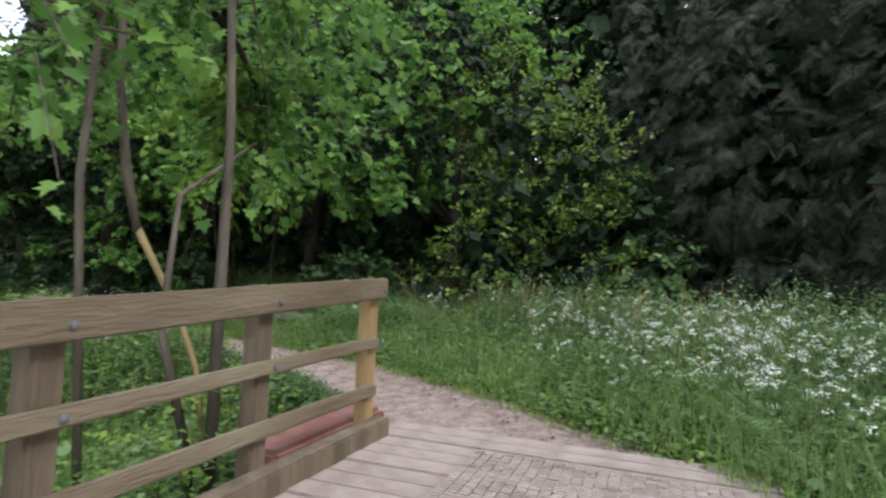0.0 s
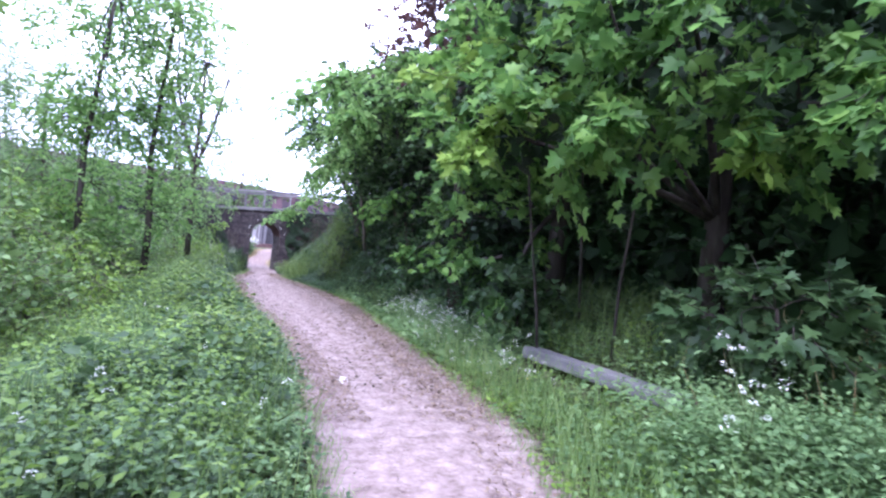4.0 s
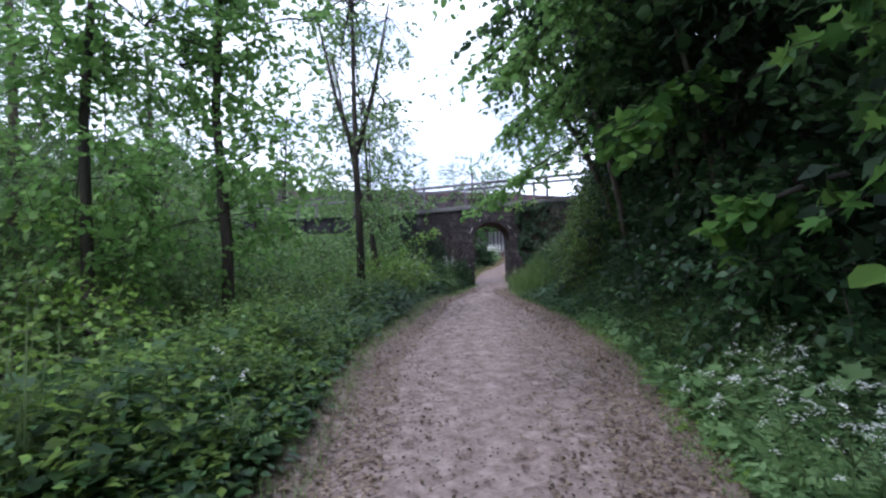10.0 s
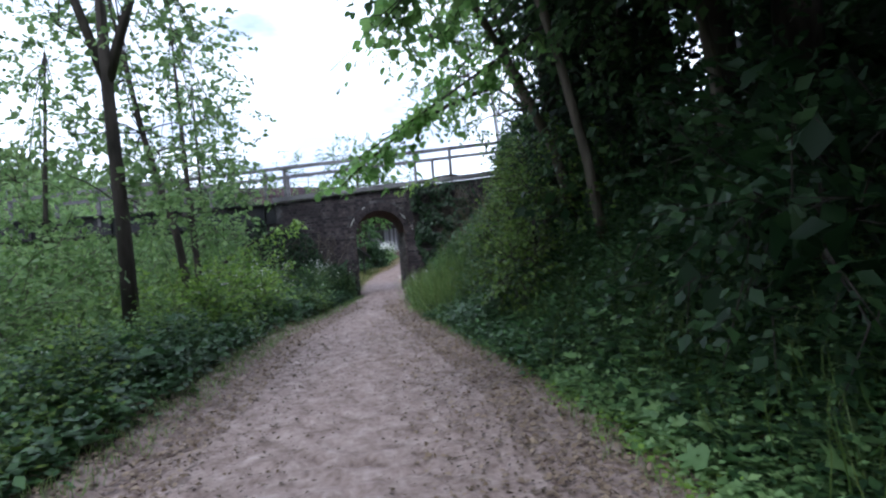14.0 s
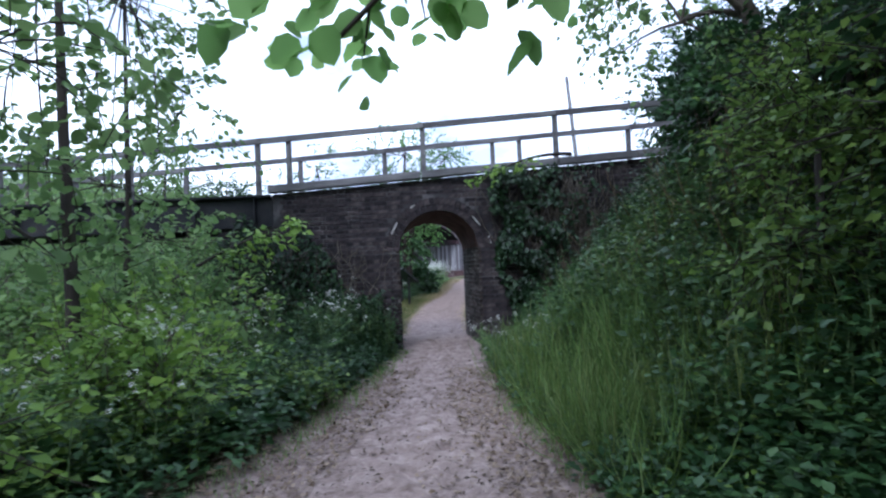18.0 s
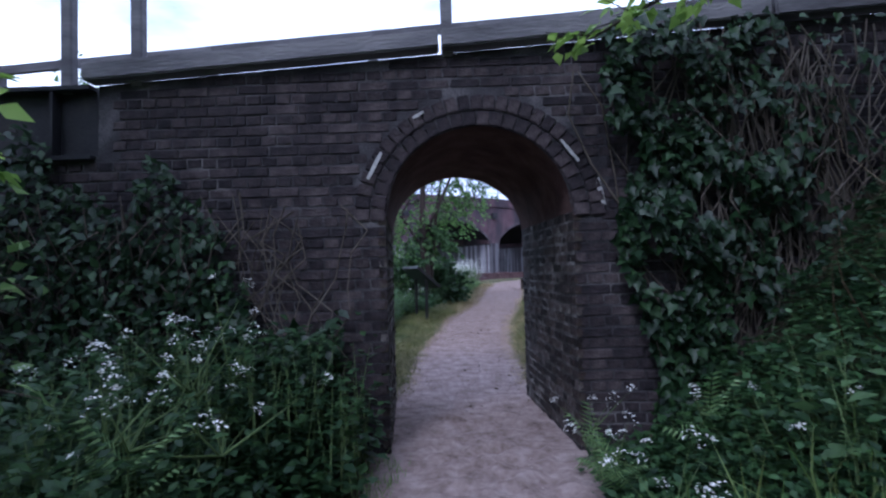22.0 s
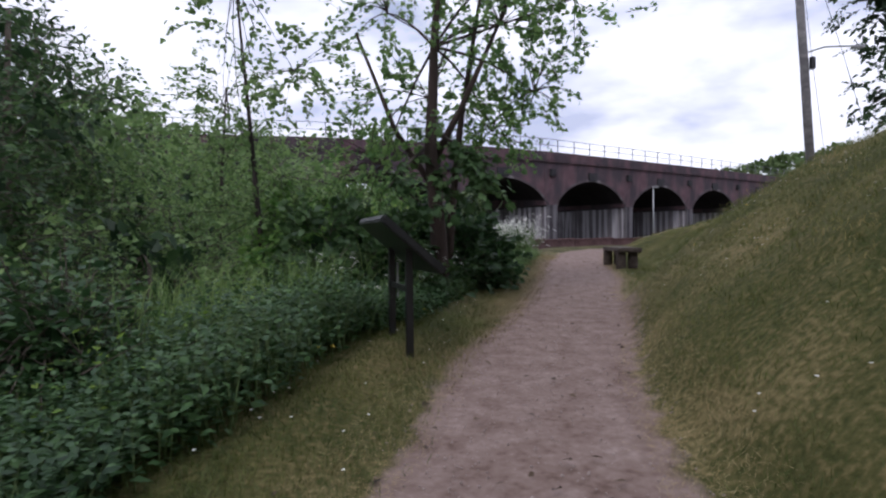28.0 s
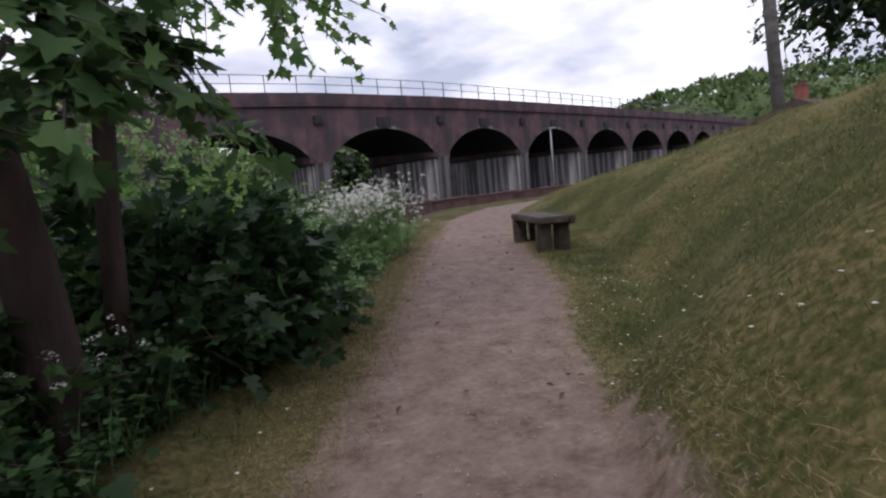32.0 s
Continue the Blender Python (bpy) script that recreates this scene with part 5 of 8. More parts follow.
def sprays(rng, origin, way, length, per, size, flat=0.55, droop=0.25, spread=0.9):
    """Leaves set by turns on both sides of short twigs. Returns where, which way, facing, size."""
    k = len(origin)
    way = unit(way)
    side = unit(np.cross(way, np.array([0.0, 0.0, 1.0])) + 1e-3)
    t = (np.arange(per) + 0.5) / per
    s = np.where(np.arange(per) % 2, 1.0, -1.0)
    length = np.broadcast_to(length, (k,))
    pos = origin[:, None] + way[:, None] * (t[None, :, None] * length[:, None, None]) + rng.normal(0, 0.035, (k, per, 3))
    pos[..., 2] -= droop * (t ** 2)[None] * length[:, None] * 0.6
    fwd = way[:, None] * (0.45 + 0.6 * t)[None, :, None] + side[:, None] * (s * spread)[None, :, None] + rng.normal(0, 0.28, (k, per, 3))
    fwd[..., 2] -= droop
    up = np.array([0, 0, 1.0]) * flat + rng.normal(0, 0.42, (k, per, 3))
    sz = size * rng.uniform(0.6, 1.25, (k, per))
    return pos.reshape(-1, 3), fwd.reshape(-1, 3), up.reshape(-1, 3), sz.ravel()


def shell(rng, blobs, k, inner=0.55, gap=0.0):
    """Points near the skin of a heap of ellipsoids (x, y, z, rx, ry, rz), and the way out there."""
    blobs = np.array(blobs, float)
    w = (blobs[:, 3] * blobs[:, 4] * blobs[:, 5]) ** (2 / 3)
    which = rng.choice(len(blobs), k, p=w / w.sum())
    u = unit(rng.normal(0, 1, (k, 3)))
    rad = rng.uniform(inner ** 2, 1.08, k) ** 0.5
    p = blobs[which, :3] + u * blobs[which, 3:] * rad[:, None]
    out = unit(u / blobs[which, 3:])
    if gap:
        q = np.sin(p[:, 0] * 2.3 + p[:, 2] * 1.9) * np.sin(p[:, 1] * 2.1 - p[:, 2] * 1.3) + 0.6 * np.sin(p[:, 0] * 4.7 + p[:, 1] * 3.9 + p[:, 2] * 4.3)
        keep = q > -gap
        p, out = p[keep], out[keep]
    return p, out


def above_ground(p, lift=0.05):
    p[:, 2] = np.maximum(p[:, 2], ground_height(p[:, 0], p[:, 1]) + lift)
    return p


def tree(name, label, base, trunk, blobs, k, per, size, shape, mat, bark, seed, twig=0.45, gap=0.3, inner=0.5, core=0, limbs=6, droop=0.3, category="tree", core_size=0.34, flat=0.55, stems=(), clear=None, core_mat=None):
    """A tree: trunk through the given points (place, radius), limbs to the crown's heaps, twigs, leaves; core: large
    leaves inside, darkened in colour to stand for shade unless core_mat says otherwise.
    """
    rng = np.random.default_rng(seed)
    t = thing(name, label, category, label.split(" with ")[0].split(" beside ")[0].split(" on ")[0] + "s", at=base)
    o = np.array(base, float)
    if trunk:
        pts = [np.array(p) - o for p, r in trunk]
        part("trunk", tube_bm([tuple(p) for p in pts], [r for p, r in trunk], 9), bark, t, "", smooth=True)
    for st in stems:
        part("stem", tube_bm([tuple(np.array(p) - o) for p, r in st], [r for p, r in st], 7), bark, t, "", smooth=True)
    p, out = shell(rng, blobs, k, inner, gap)
    if clear is not None:
        keep = clear(p)
        p, out = p[keep], out[keep]
    p = above_ground(p)
    way = out * 0.8 + rng.normal(0, 0.45, p.shape)
    ln = twig * rng.uniform(0.6, 1.4, len(p))
    segs = []
    top = np.array(trunk[-1][0]) if trunk else np.array(base)
    if trunk:
        tp = np.array([q for q, r in trunk], float)
        rr = trunk[-1][1]
        for b in blobs:
            b = np.array(b, float)
            start = tp[-1] if len(tp) < 3 or b[2] > tp[-1][2] else tp[len(tp) // 2 + (len(tp) > 3)]
            segs += bent(start, b[:3], rr * 0.8, rr * 0.3, (0, 0, 0.2), rng)
        pick = rng.choice(len(p), min(limbs * len(blobs), len(p)), replace=False)
        bl = np.array(blobs, float)[:, :3]
        for i in pick:
            near = bl[np.argmin(((bl - p[i]) ** 2).sum(1))]
            segs += bent(near, p[i], rr * 0.35, 0.006, (0, 0, 0.08), rng, 3)
    w = unit(way)
    tw = [(p[i], p[i] + w[i] * ln[i] - np.array([0, 0, 0.15 * ln[i]]), 0.006, 0.002) for i in range(len(p))]
    segs = [(a - o, b - o, c, d) for a, b, c, d in segs + tw]
    tagged(put("branchwork", tubes("branchwork", segs, bark, 4), t), kind="stuff")
    pos, fwd, up, sz = sprays(rng, p, way, ln, per, size, flat, droop)
    tagged(put("crown", leaves("crown", pos - o, fwd, up, sz, shape, mat), t), kind="stuff")
    # inner leaves: by default the crown's inner shade is painted as dark colour
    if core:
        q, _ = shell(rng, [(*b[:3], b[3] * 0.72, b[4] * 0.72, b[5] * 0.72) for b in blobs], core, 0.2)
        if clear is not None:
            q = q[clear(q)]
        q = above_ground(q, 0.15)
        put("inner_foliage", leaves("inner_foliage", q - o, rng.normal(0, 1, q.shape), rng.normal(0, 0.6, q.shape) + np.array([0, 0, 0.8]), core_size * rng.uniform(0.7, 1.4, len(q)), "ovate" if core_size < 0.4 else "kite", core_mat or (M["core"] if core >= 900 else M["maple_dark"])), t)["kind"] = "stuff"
    return t


def off_path(margin):
    """Keeps leaves off the way of the walk under head height."""
    def ok(p):
        d, s, a = from_track(p[:, 0], p[:, 1])
        return (d > margin) | (p[:, 2] > ground_height(p[:, 0], p[:, 1]) + 2.5)
    return ok


WAY = off_path(0.15)

# ---- woodland edge on the bank beside the path (east) ----
def wood_tree(x, y, blobs, seed, shape="maple", mat="maple", size=0.16, k=520, per=12, core=900, label="dense broadleaf tree at the wood's edge", h=5.5, r=0.16, lean=(0, 0), bark="bark_dark", gap=0.02, droop=0.35, twig=0.5):
    z = ground_at(x, y)
    trunk = [((x, y, z - 0.2), r * 1.25), ((x + lean[0] * 0.3, y + lean[1] * 0.3, z + h * 0.35), r), ((x + lean[0], y + lean[1], z + h), r * 0.5)]
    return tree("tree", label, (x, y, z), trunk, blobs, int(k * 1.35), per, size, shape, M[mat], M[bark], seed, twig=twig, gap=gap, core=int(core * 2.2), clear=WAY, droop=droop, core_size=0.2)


# bright maples leaning out to the light
wood_tree(4.0, -23.2, [(1.15, -22.9, 3.0, 1.0, 1.2, 0.6), (1.9, -21.8, 4.5, 1.4, 1.6, 1.2), (2.2, -24.3, 4.3, 1.4, 1.5, 1.0), (3.0, -23.4, 6.3, 2.2, 2.4, 1.6), (1.6, -24.2, 3.3, 0.7, 0.9, 0.5)], 101, k=620, core=500, label="sunlit maple with bright young leaves at the wood's edge", size=0.17, h=4.4, droop=0.55)
wood_tree(3.4, -20.4, [(2.5, -20.0, 4.4, 1.5, 1.7, 1.4), (3.0, -20.8, 6.4, 2.0, 2.2, 1.6), (2.5, -19.4, 2.3, 0.9, 1.4, 0.9), (2.3, -20.9, 1.2, 0.5, 0.6, 0.4)], 102, k=520, h=5)
wood_tree(4.7, -26.6, [(3.0, -26.0, 4.2, 1.4, 1.5, 1.1), (3.8, -27.2, 5.6, 1.6, 1.9, 1.4), (4.4, -26.0, 6.8, 2.2, 2.4, 1.6), (2.7, -25.2, 3.2, 0.8, 0.8, 0.5)], 103, mat="maple", k=460, core=700, droop=0.55)
wood_tree(3.9, -17.6, [(2.9, -18.2, 3.6, 1.3, 1.8, 1.7), (3.0, -16.6, 5.4, 1.7, 1.9, 1.6), (2.7, -17.4, 1.7, 0.8, 1.6, 0.9)], 104, mat="wood_leaf", shape="ovate", size=0.14, k=620, h=5.5)
wood_tree(3.8, -14.0, [(2.7, -14.6, 3.4, 1.1, 1.7, 1.6), (2.7, -13.2, 5.2, 1.8, 2.0, 1.6), (1.9, -14.4, 5.6, 1.6, 1.8, 0.9)], 105, mat="wood_leaf", shape="round", size=0.15, k=560, h=5.8)
wood_tree(4.4, -10.6, [(3.3, -10.6, 4.4, 1.3, 1.8, 1.5), (2.5, -10.0, 6.0, 2.0, 2.0, 1.2), (3.8, -11.2, 6.4, 2.0, 2.2, 1.4), (3.4, -8.6, 4.3, 1.1, 1.5, 1.4), (3.2, -9.2, 5.6, 1.4, 1.6, 1.2)], 106, mat="wood_leaf", shape="ovate", size=0.13, k=520, h=6.2, r=0.2)
wood_tree(3.9, -8.7, [(3.1, -8.5, 3.3, 0.9, 1.3, 1.1), (3.0, -8.1, 4.9, 1.2, 1.4, 1.3), (3.1, -8.4, 6.6, 1.4, 1.5, 1.3)], 107, mat="wood_leaf", shape="ovate", size=0.12, k=520, h=6, r=0.18, gap=0.5)
wood_tree(3.7, -10.4, [(2.7, -10.4, 4.2, 1.0, 1.7, 1.0), (2.5, -9.1, 4.7, 0.9, 1.3, 1.0), (2.8, -12.2, 4.2, 1.0, 1.5, 1.1), (2.6, -11.2, 5.8, 1.4, 1.8, 1.0)], 108, mat="wood_leaf", shape="ovate", size=0.12, k=520, h=5, r=0.14)
# glossy laurel-like shrub
tree("shrub", "glossy green evergreen shrub with upright young shoots", (3.4, -28.7, ground_at(3.4, -28.7)), [((3.5, -28.7, 0.0), 0.08), ((3.3, -28.7, 1.6), 0.06), ((3.1, -28.7, 3.6), 0.03)],
     [(2.9, -28.0, 1.7, 0.8, 0.9, 0.7), (3.0, -28.8, 2.9, 0.9, 1.2, 0.9), (3.3, -28.5, 4.5, 1.1, 1.4, 1.3), (3.1, -29.7, 1.9, 0.8, 0.8, 0.8), (2.7, -27.1, 1.15, 0.55, 0.6, 0.4), (3.2, -29.6, 3.6, 0.9, 0.9, 0.9)],
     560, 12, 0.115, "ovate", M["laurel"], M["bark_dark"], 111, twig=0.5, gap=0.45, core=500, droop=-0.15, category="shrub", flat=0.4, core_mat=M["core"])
# broad low maples and an elder before the dark of the wood
for x, y, z, r, mt, seed in ((2.0, -25.7, 1.35, 0.45, "wood_leaf", 112), (2.5, -24.9, 1.2, 0.5, "wood_leaf", 113), (4.3, -30.9, 1.75, 0.75, "nettle", 114), (2.2, -21.3, 1.15, 0.5, "wood_leaf", 115), (3.9, -30.1, 0.95, 0.6, "maple", 116)):
    tree("shrub", "low broad-leaved maple bush against the dark wood", (x, y, ground_at(x, y)), [((x, y, ground_at(x, y) - 0.1), 0.02), ((x + 0.05, y, z - 0.3), 0.016), ((x, y, z), 0.012)],
         [(x, y, z, r, r * 1.1, r * 0.6), (x + 0.3, y - 0.2, z - 0.3, r * 0.8, r * 0.8, r * 0.4)], 80, 7, 0.14, "maple", M[mt], M["bark_dark"], seed, twig=0.3, gap=0.0, category="shrub", droop=0.6, flat=0.8)
# copper-leaved crown over the edge of the wood
x, y = 2.6, -18.2
tree("tree", "copper-leaved tree standing high over the wood's edge", (x, y, ground_at(x, y)), [((x, y, ground_at(x, y) - 0.2), 0.24), ((x - 0.2, y - 0.1, 3.6), 0.2), ((x - 0.6, y - 0.3, 6.5), 0.12)],
     [(1.3, -18.8, 5.9, 1.0, 1.0, 1.0), (1.9, -18.2, 7.4, 1.4, 1.4, 1.2)], 420, 11, 0.12, "ovate", M["copper"], M["bark_red"], 117, twig=0.45, gap=0.1, core=300, core_size=0.2, core_mat=M["copper"])
# thin leaning stems that stand in the dark gap
for x, y, dx, h in ((1.95, -22.45, -0.28, 1.7), (2.5, -23.2, 0.15, 2.1), (3.0, -21.8, -0.2, 2.4)):
    z = ground_at(x, y)
    st = thing("sapling", "thin bare sapling stem in the shade of the wood", "sapling", "saplings", at=(x, y, z))
    part("stem", tube_bm([(0, 0, -0.1), (dx * 0.3, 0.03, h * 0.45), (dx, 0, h), (dx * 1.5, 0.1, h * 1.7)], [0.024, 0.02, 0.015, 0.008], 7), M["bark_dark"], st, smooth=True)
# dark conifers
for i, (x, y) in enumerate(((5.6, -33.0), (7.4, -31.2), (4.4, -35.6))):
    tree("conifer_tree", "very dark drooping conifer at the edge of the wood", (x, y, ground_at(x, y)), [((x, y, 0), 0.2), ((x, y, 4), 0.16), ((x, y, 8.5), 0.06)],
         [(x, y, 1.8, 1.7, 1.7, 1.1), (x, y, 3.6, 1.8, 1.8, 1.5), (x, y, 5.6, 1.7, 1.7, 1.5), (x, y, 7.6, 1.3, 1.3, 1.5)], 1100, 6, 0.42, "spray", M["yew"], M["bark_dark"], 120 + i, twig=0.4, gap=0.6, core=1700, droop=1.1, core_size=0.4)
# deep wood behind: large crowns that shut out the sky, shade darkened into their leaf colour
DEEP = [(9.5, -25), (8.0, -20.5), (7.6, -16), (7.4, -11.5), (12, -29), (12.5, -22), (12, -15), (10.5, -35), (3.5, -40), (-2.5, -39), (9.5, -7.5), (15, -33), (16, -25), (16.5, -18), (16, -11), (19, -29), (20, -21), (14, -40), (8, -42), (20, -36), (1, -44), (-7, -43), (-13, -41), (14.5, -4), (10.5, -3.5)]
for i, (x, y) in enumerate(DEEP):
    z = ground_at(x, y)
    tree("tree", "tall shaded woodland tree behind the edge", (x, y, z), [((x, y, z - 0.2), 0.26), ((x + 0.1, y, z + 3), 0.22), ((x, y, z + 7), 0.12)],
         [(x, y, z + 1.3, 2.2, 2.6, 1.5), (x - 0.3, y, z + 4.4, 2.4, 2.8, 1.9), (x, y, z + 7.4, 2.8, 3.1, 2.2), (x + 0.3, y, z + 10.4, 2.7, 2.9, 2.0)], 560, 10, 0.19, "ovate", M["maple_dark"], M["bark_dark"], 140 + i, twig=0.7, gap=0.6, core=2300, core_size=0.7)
# understorey in the same darkened leaf, standing for the wood's shade
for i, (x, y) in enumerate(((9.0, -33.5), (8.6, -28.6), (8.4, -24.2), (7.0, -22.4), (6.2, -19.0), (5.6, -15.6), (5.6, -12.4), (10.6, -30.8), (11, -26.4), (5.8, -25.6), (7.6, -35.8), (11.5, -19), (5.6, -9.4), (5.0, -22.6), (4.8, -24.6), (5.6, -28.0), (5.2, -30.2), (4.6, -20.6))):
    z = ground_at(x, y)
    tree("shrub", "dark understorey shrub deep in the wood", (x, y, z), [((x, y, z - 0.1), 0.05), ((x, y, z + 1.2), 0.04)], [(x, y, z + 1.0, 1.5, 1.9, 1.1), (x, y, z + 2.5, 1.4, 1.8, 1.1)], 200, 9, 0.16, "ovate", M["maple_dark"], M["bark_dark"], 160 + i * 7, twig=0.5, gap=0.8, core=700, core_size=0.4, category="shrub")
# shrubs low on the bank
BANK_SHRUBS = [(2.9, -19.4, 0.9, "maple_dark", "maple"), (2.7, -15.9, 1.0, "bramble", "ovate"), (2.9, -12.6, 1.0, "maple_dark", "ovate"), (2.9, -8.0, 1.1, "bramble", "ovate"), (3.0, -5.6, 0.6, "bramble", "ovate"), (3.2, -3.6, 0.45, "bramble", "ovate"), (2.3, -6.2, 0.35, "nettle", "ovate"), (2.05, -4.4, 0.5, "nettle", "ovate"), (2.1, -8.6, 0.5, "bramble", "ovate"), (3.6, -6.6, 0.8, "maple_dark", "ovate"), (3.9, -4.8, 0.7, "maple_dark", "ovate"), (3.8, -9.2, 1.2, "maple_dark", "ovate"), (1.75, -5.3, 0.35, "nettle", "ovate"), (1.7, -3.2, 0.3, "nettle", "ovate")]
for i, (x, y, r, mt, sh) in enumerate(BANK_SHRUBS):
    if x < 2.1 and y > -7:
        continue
    # light put into the colour: lighter leaf in the sunny stretch, darker elsewhere
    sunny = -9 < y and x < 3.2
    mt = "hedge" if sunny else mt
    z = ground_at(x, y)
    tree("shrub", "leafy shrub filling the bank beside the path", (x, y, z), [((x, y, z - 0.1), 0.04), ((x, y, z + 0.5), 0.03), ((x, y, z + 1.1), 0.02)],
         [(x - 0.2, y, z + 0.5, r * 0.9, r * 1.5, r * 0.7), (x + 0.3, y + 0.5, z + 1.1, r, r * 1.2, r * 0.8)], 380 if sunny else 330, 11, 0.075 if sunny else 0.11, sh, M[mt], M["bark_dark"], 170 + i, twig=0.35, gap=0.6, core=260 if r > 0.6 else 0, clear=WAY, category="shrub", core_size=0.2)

# bare leaning trunks that show in the shade of the bank
for x, y, dx, dy, h, r in ((2.78, -9.4, -0.75, 0.1, 3.6, 0.06), (2.95, -8.0, -1.5, -0.5, 3.2, 0.07), (3.3, -11.2, -0.5, 0.3, 3.8, 0.055), (3.1, -13.0, 0.3, 0.2, 3.8, 0.06), (2.7, -14.6, -0.5, 0.2, 3.2, 0.04)):
    z = ground_at(x, y)
    st = thing("young_tree", "bare leaning grey trunk in the shade of the bank", "tree", "leaning trunks on the bank", at=(x, y, z))
    part("trunk", tube_bm([(0, 0, -0.2), (dx * 0.25, dy * 0.3, h * 0.35), (dx * 0.6, dy * 0.5, h * 0.7), (dx, dy, h), (dx * 1.5, dy * 1.3, h * 1.5)], [r * 1.2, r, r * 0.85, r * 0.7, r * 0.4], 8), M["bark"], st, smooth=True)
    part("limb", tube_bm([(dx * 0.6, dy * 0.5, h * 0.7), (dx * 0.6 - 0.3, dy * 0.5 - 0.2, h * 1.0), (dx * 0.6 - 0.5, dy - 0.3, h * 1.35)], [r * 0.5, r * 0.4, r * 0.2], 6), M["bark"], st, smooth=True)

# branches reaching over the path
def overhang(name, label, root, tip, seed, k=22, per=11, size=0.13, shape="ovate", mat="maple", spread=0.55, sag=0.5, drop=0.3):
    rng = np.random.default_rng(seed)
    o = np.array(root, float)
    t = thing(name, label, "branch", at=root)
    segs = bent(root, tip, 0.035, 0.008, (0, 0, sag), rng, 8)
    tt = np.sort(rng.uniform(0.35, 1.0, k))
    pts = np.array([segs[min(int(v * 8), 7)][0] + (segs[min(int(v * 8), 7)][1] - segs[min(int(v * 8), 7)][0]) * (v * 8 % 1) for v in tt])
    way = rng.normal(0, 0.7, (k, 3)) + unit(np.array(tip, float) - o) * 0.6
    way[:, 2] = way[:, 2] * 0.5 - drop
    ln = spread * rng.uniform(0.5, 1.3, k)
    w = unit(way)
    segs += [(pts[i], pts[i] + w[i] * ln[i], 0.006, 0.003) for i in range(k)]
    tagged(put("limb", tubes("limb", [(a - o, b - o, c, d) for a, b, c, d in segs], M["bark_dark"], 5), t), kind="stuff")
    pos, fwd, up, sz = sprays(rng, pts, way, ln, per, size, 0.6, 0.4)
    tagged(put("foliage", leaves("foliage", pos - o, fwd, up, sz, shape, M[mat]), t), kind="stuff")


overhang("branch", "bright maple branch hanging over the path edge", (-4.5, -28.3, 3.0), (-3.0, -27.6, 2.4), 213, 40, 11, 0.095, "maple", "maple", 0.5, 0.3, 0.2)
overhang("branch", "leafy branch high over the path", (-4.3, -28.3, 4.2), (-2.2, -27.0, 3.6), 214, 40, 11, 0.095, "maple", "maple", 0.6, 0.4, 0.2)
overhang("branch", "bright maple branch hanging low over the verge", (-4.5, -28.4, 3.0), (-3.1, -27.2, 2.28), 229, 40, 11, 0.095, "maple", "fresh", 0.5, 0.3, 0.2)
overhang("branch", "leafy branch reaching high over the path", (3.2, -19.4, 5.6), (-0.5, -18.6, 4.4), 230, 80, 11, 0.12, "round", "backlit_leaf", 0.8, 0.5, 0.4)
overhang("branch", "leafy branch reaching high over the path", (3.0, -16.2, 6.2), (-0.6, -14.6, 5.0), 231, 90, 11, 0.115, "round", "backlit_leaf", 0.8, 0.5, 0.45)
overhang("branch", "leafy branch reaching high over the path", (3.0, -12.6, 5.8), (-0.3, -11.6, 4.4), 232, 90, 11, 0.10, "round", "backlit_leaf", 0.8, 0.5, 0.45)
overhang("branch", "bright maple branch over the verge", (-4.3, -28.3, 4.0), (-3.3, -26.2, 3.0), 223, 44, 11, 0.095, "maple", "maple", 0.6, 0.4, 0.2)
overhang("branch", "leafy maple branch over the verge", (-4.5, -28.3, 3.4), (-4.6, -26.3, 2.7), 224, 44, 11, 0.095, "maple", "maple", 0.6, 0.4, 0.2)
# shaded undersides painted as a darker leaf than the crown's
overhang("branch", "dark maple branch hanging beside the path", (-1.1, 12.1, 2.7), (-0.45, 11.5, 1.95), 225, 16, 9, 0.14, "maple", "wood_leaf", 0.45, 0.3, 0.3)
overhang("branch", "dark maple branch hanging beside the path", (-1.2, 12.0, 2.5), (-1.6, 11.1, 1.85), 226, 6, 9, 0.14, "maple", "wood_leaf", 0.5, 0.3, 0.3)
overhang("branch", "dark maple branch hanging beside the path", (-1.1, 12.3, 2.6), (-0.35, 12.5, 2.0), 227, 14, 9, 0.14, "maple", "wood_leaf", 0.4, 0.3, 0.4)
overhang("branch", "dark maple branch hanging beside the path", (-1.1, 12.2, 2.3), (-0.95, 11.5, 1.6), 228, 8, 9, 0.14, "maple", "wood_leaf", 0.4, 0.2, 0.3)
overhang("branch", "bright young maple shoot on the bank", (2.7, -5.6, 1.15), (1.95, -4.85, 1.28), 233, 7, 6, 0.14, "maple", "fresh", 0.25, 0.15, 0.1)
overhang("branch", "hanging leafy branch over the path", (3.3, -9.6, 4.4), (-0.5, -7.9, 2.33), 201, 34, 9, 0.125, "round", "backlit_leaf", 0.45, 0.7, 0.75)
overhang("branch", "hanging leafy branch over the path", (3.0, -14.2, 3.6), (1.35, -15.3, 2.5), 202, 20, 10, 0.17, "round", "maple", 0.5, 0.3)
overhang("branch", "bright maple branch hanging over the path edge", (2.4, -22.4, 3.9), (0.35, -23.1, 2.65), 203, 34, 9, 0.16, "maple", "fresh", 0.45, 0.4, 0.45)
overhang("branch", "bright maple branch hanging over the path edge", (2.4, -23.6, 3.6), (1.0, -24.6, 2.75), 242, 24, 9, 0.16, "maple", "maple", 0.45, 0.4, 0.45)
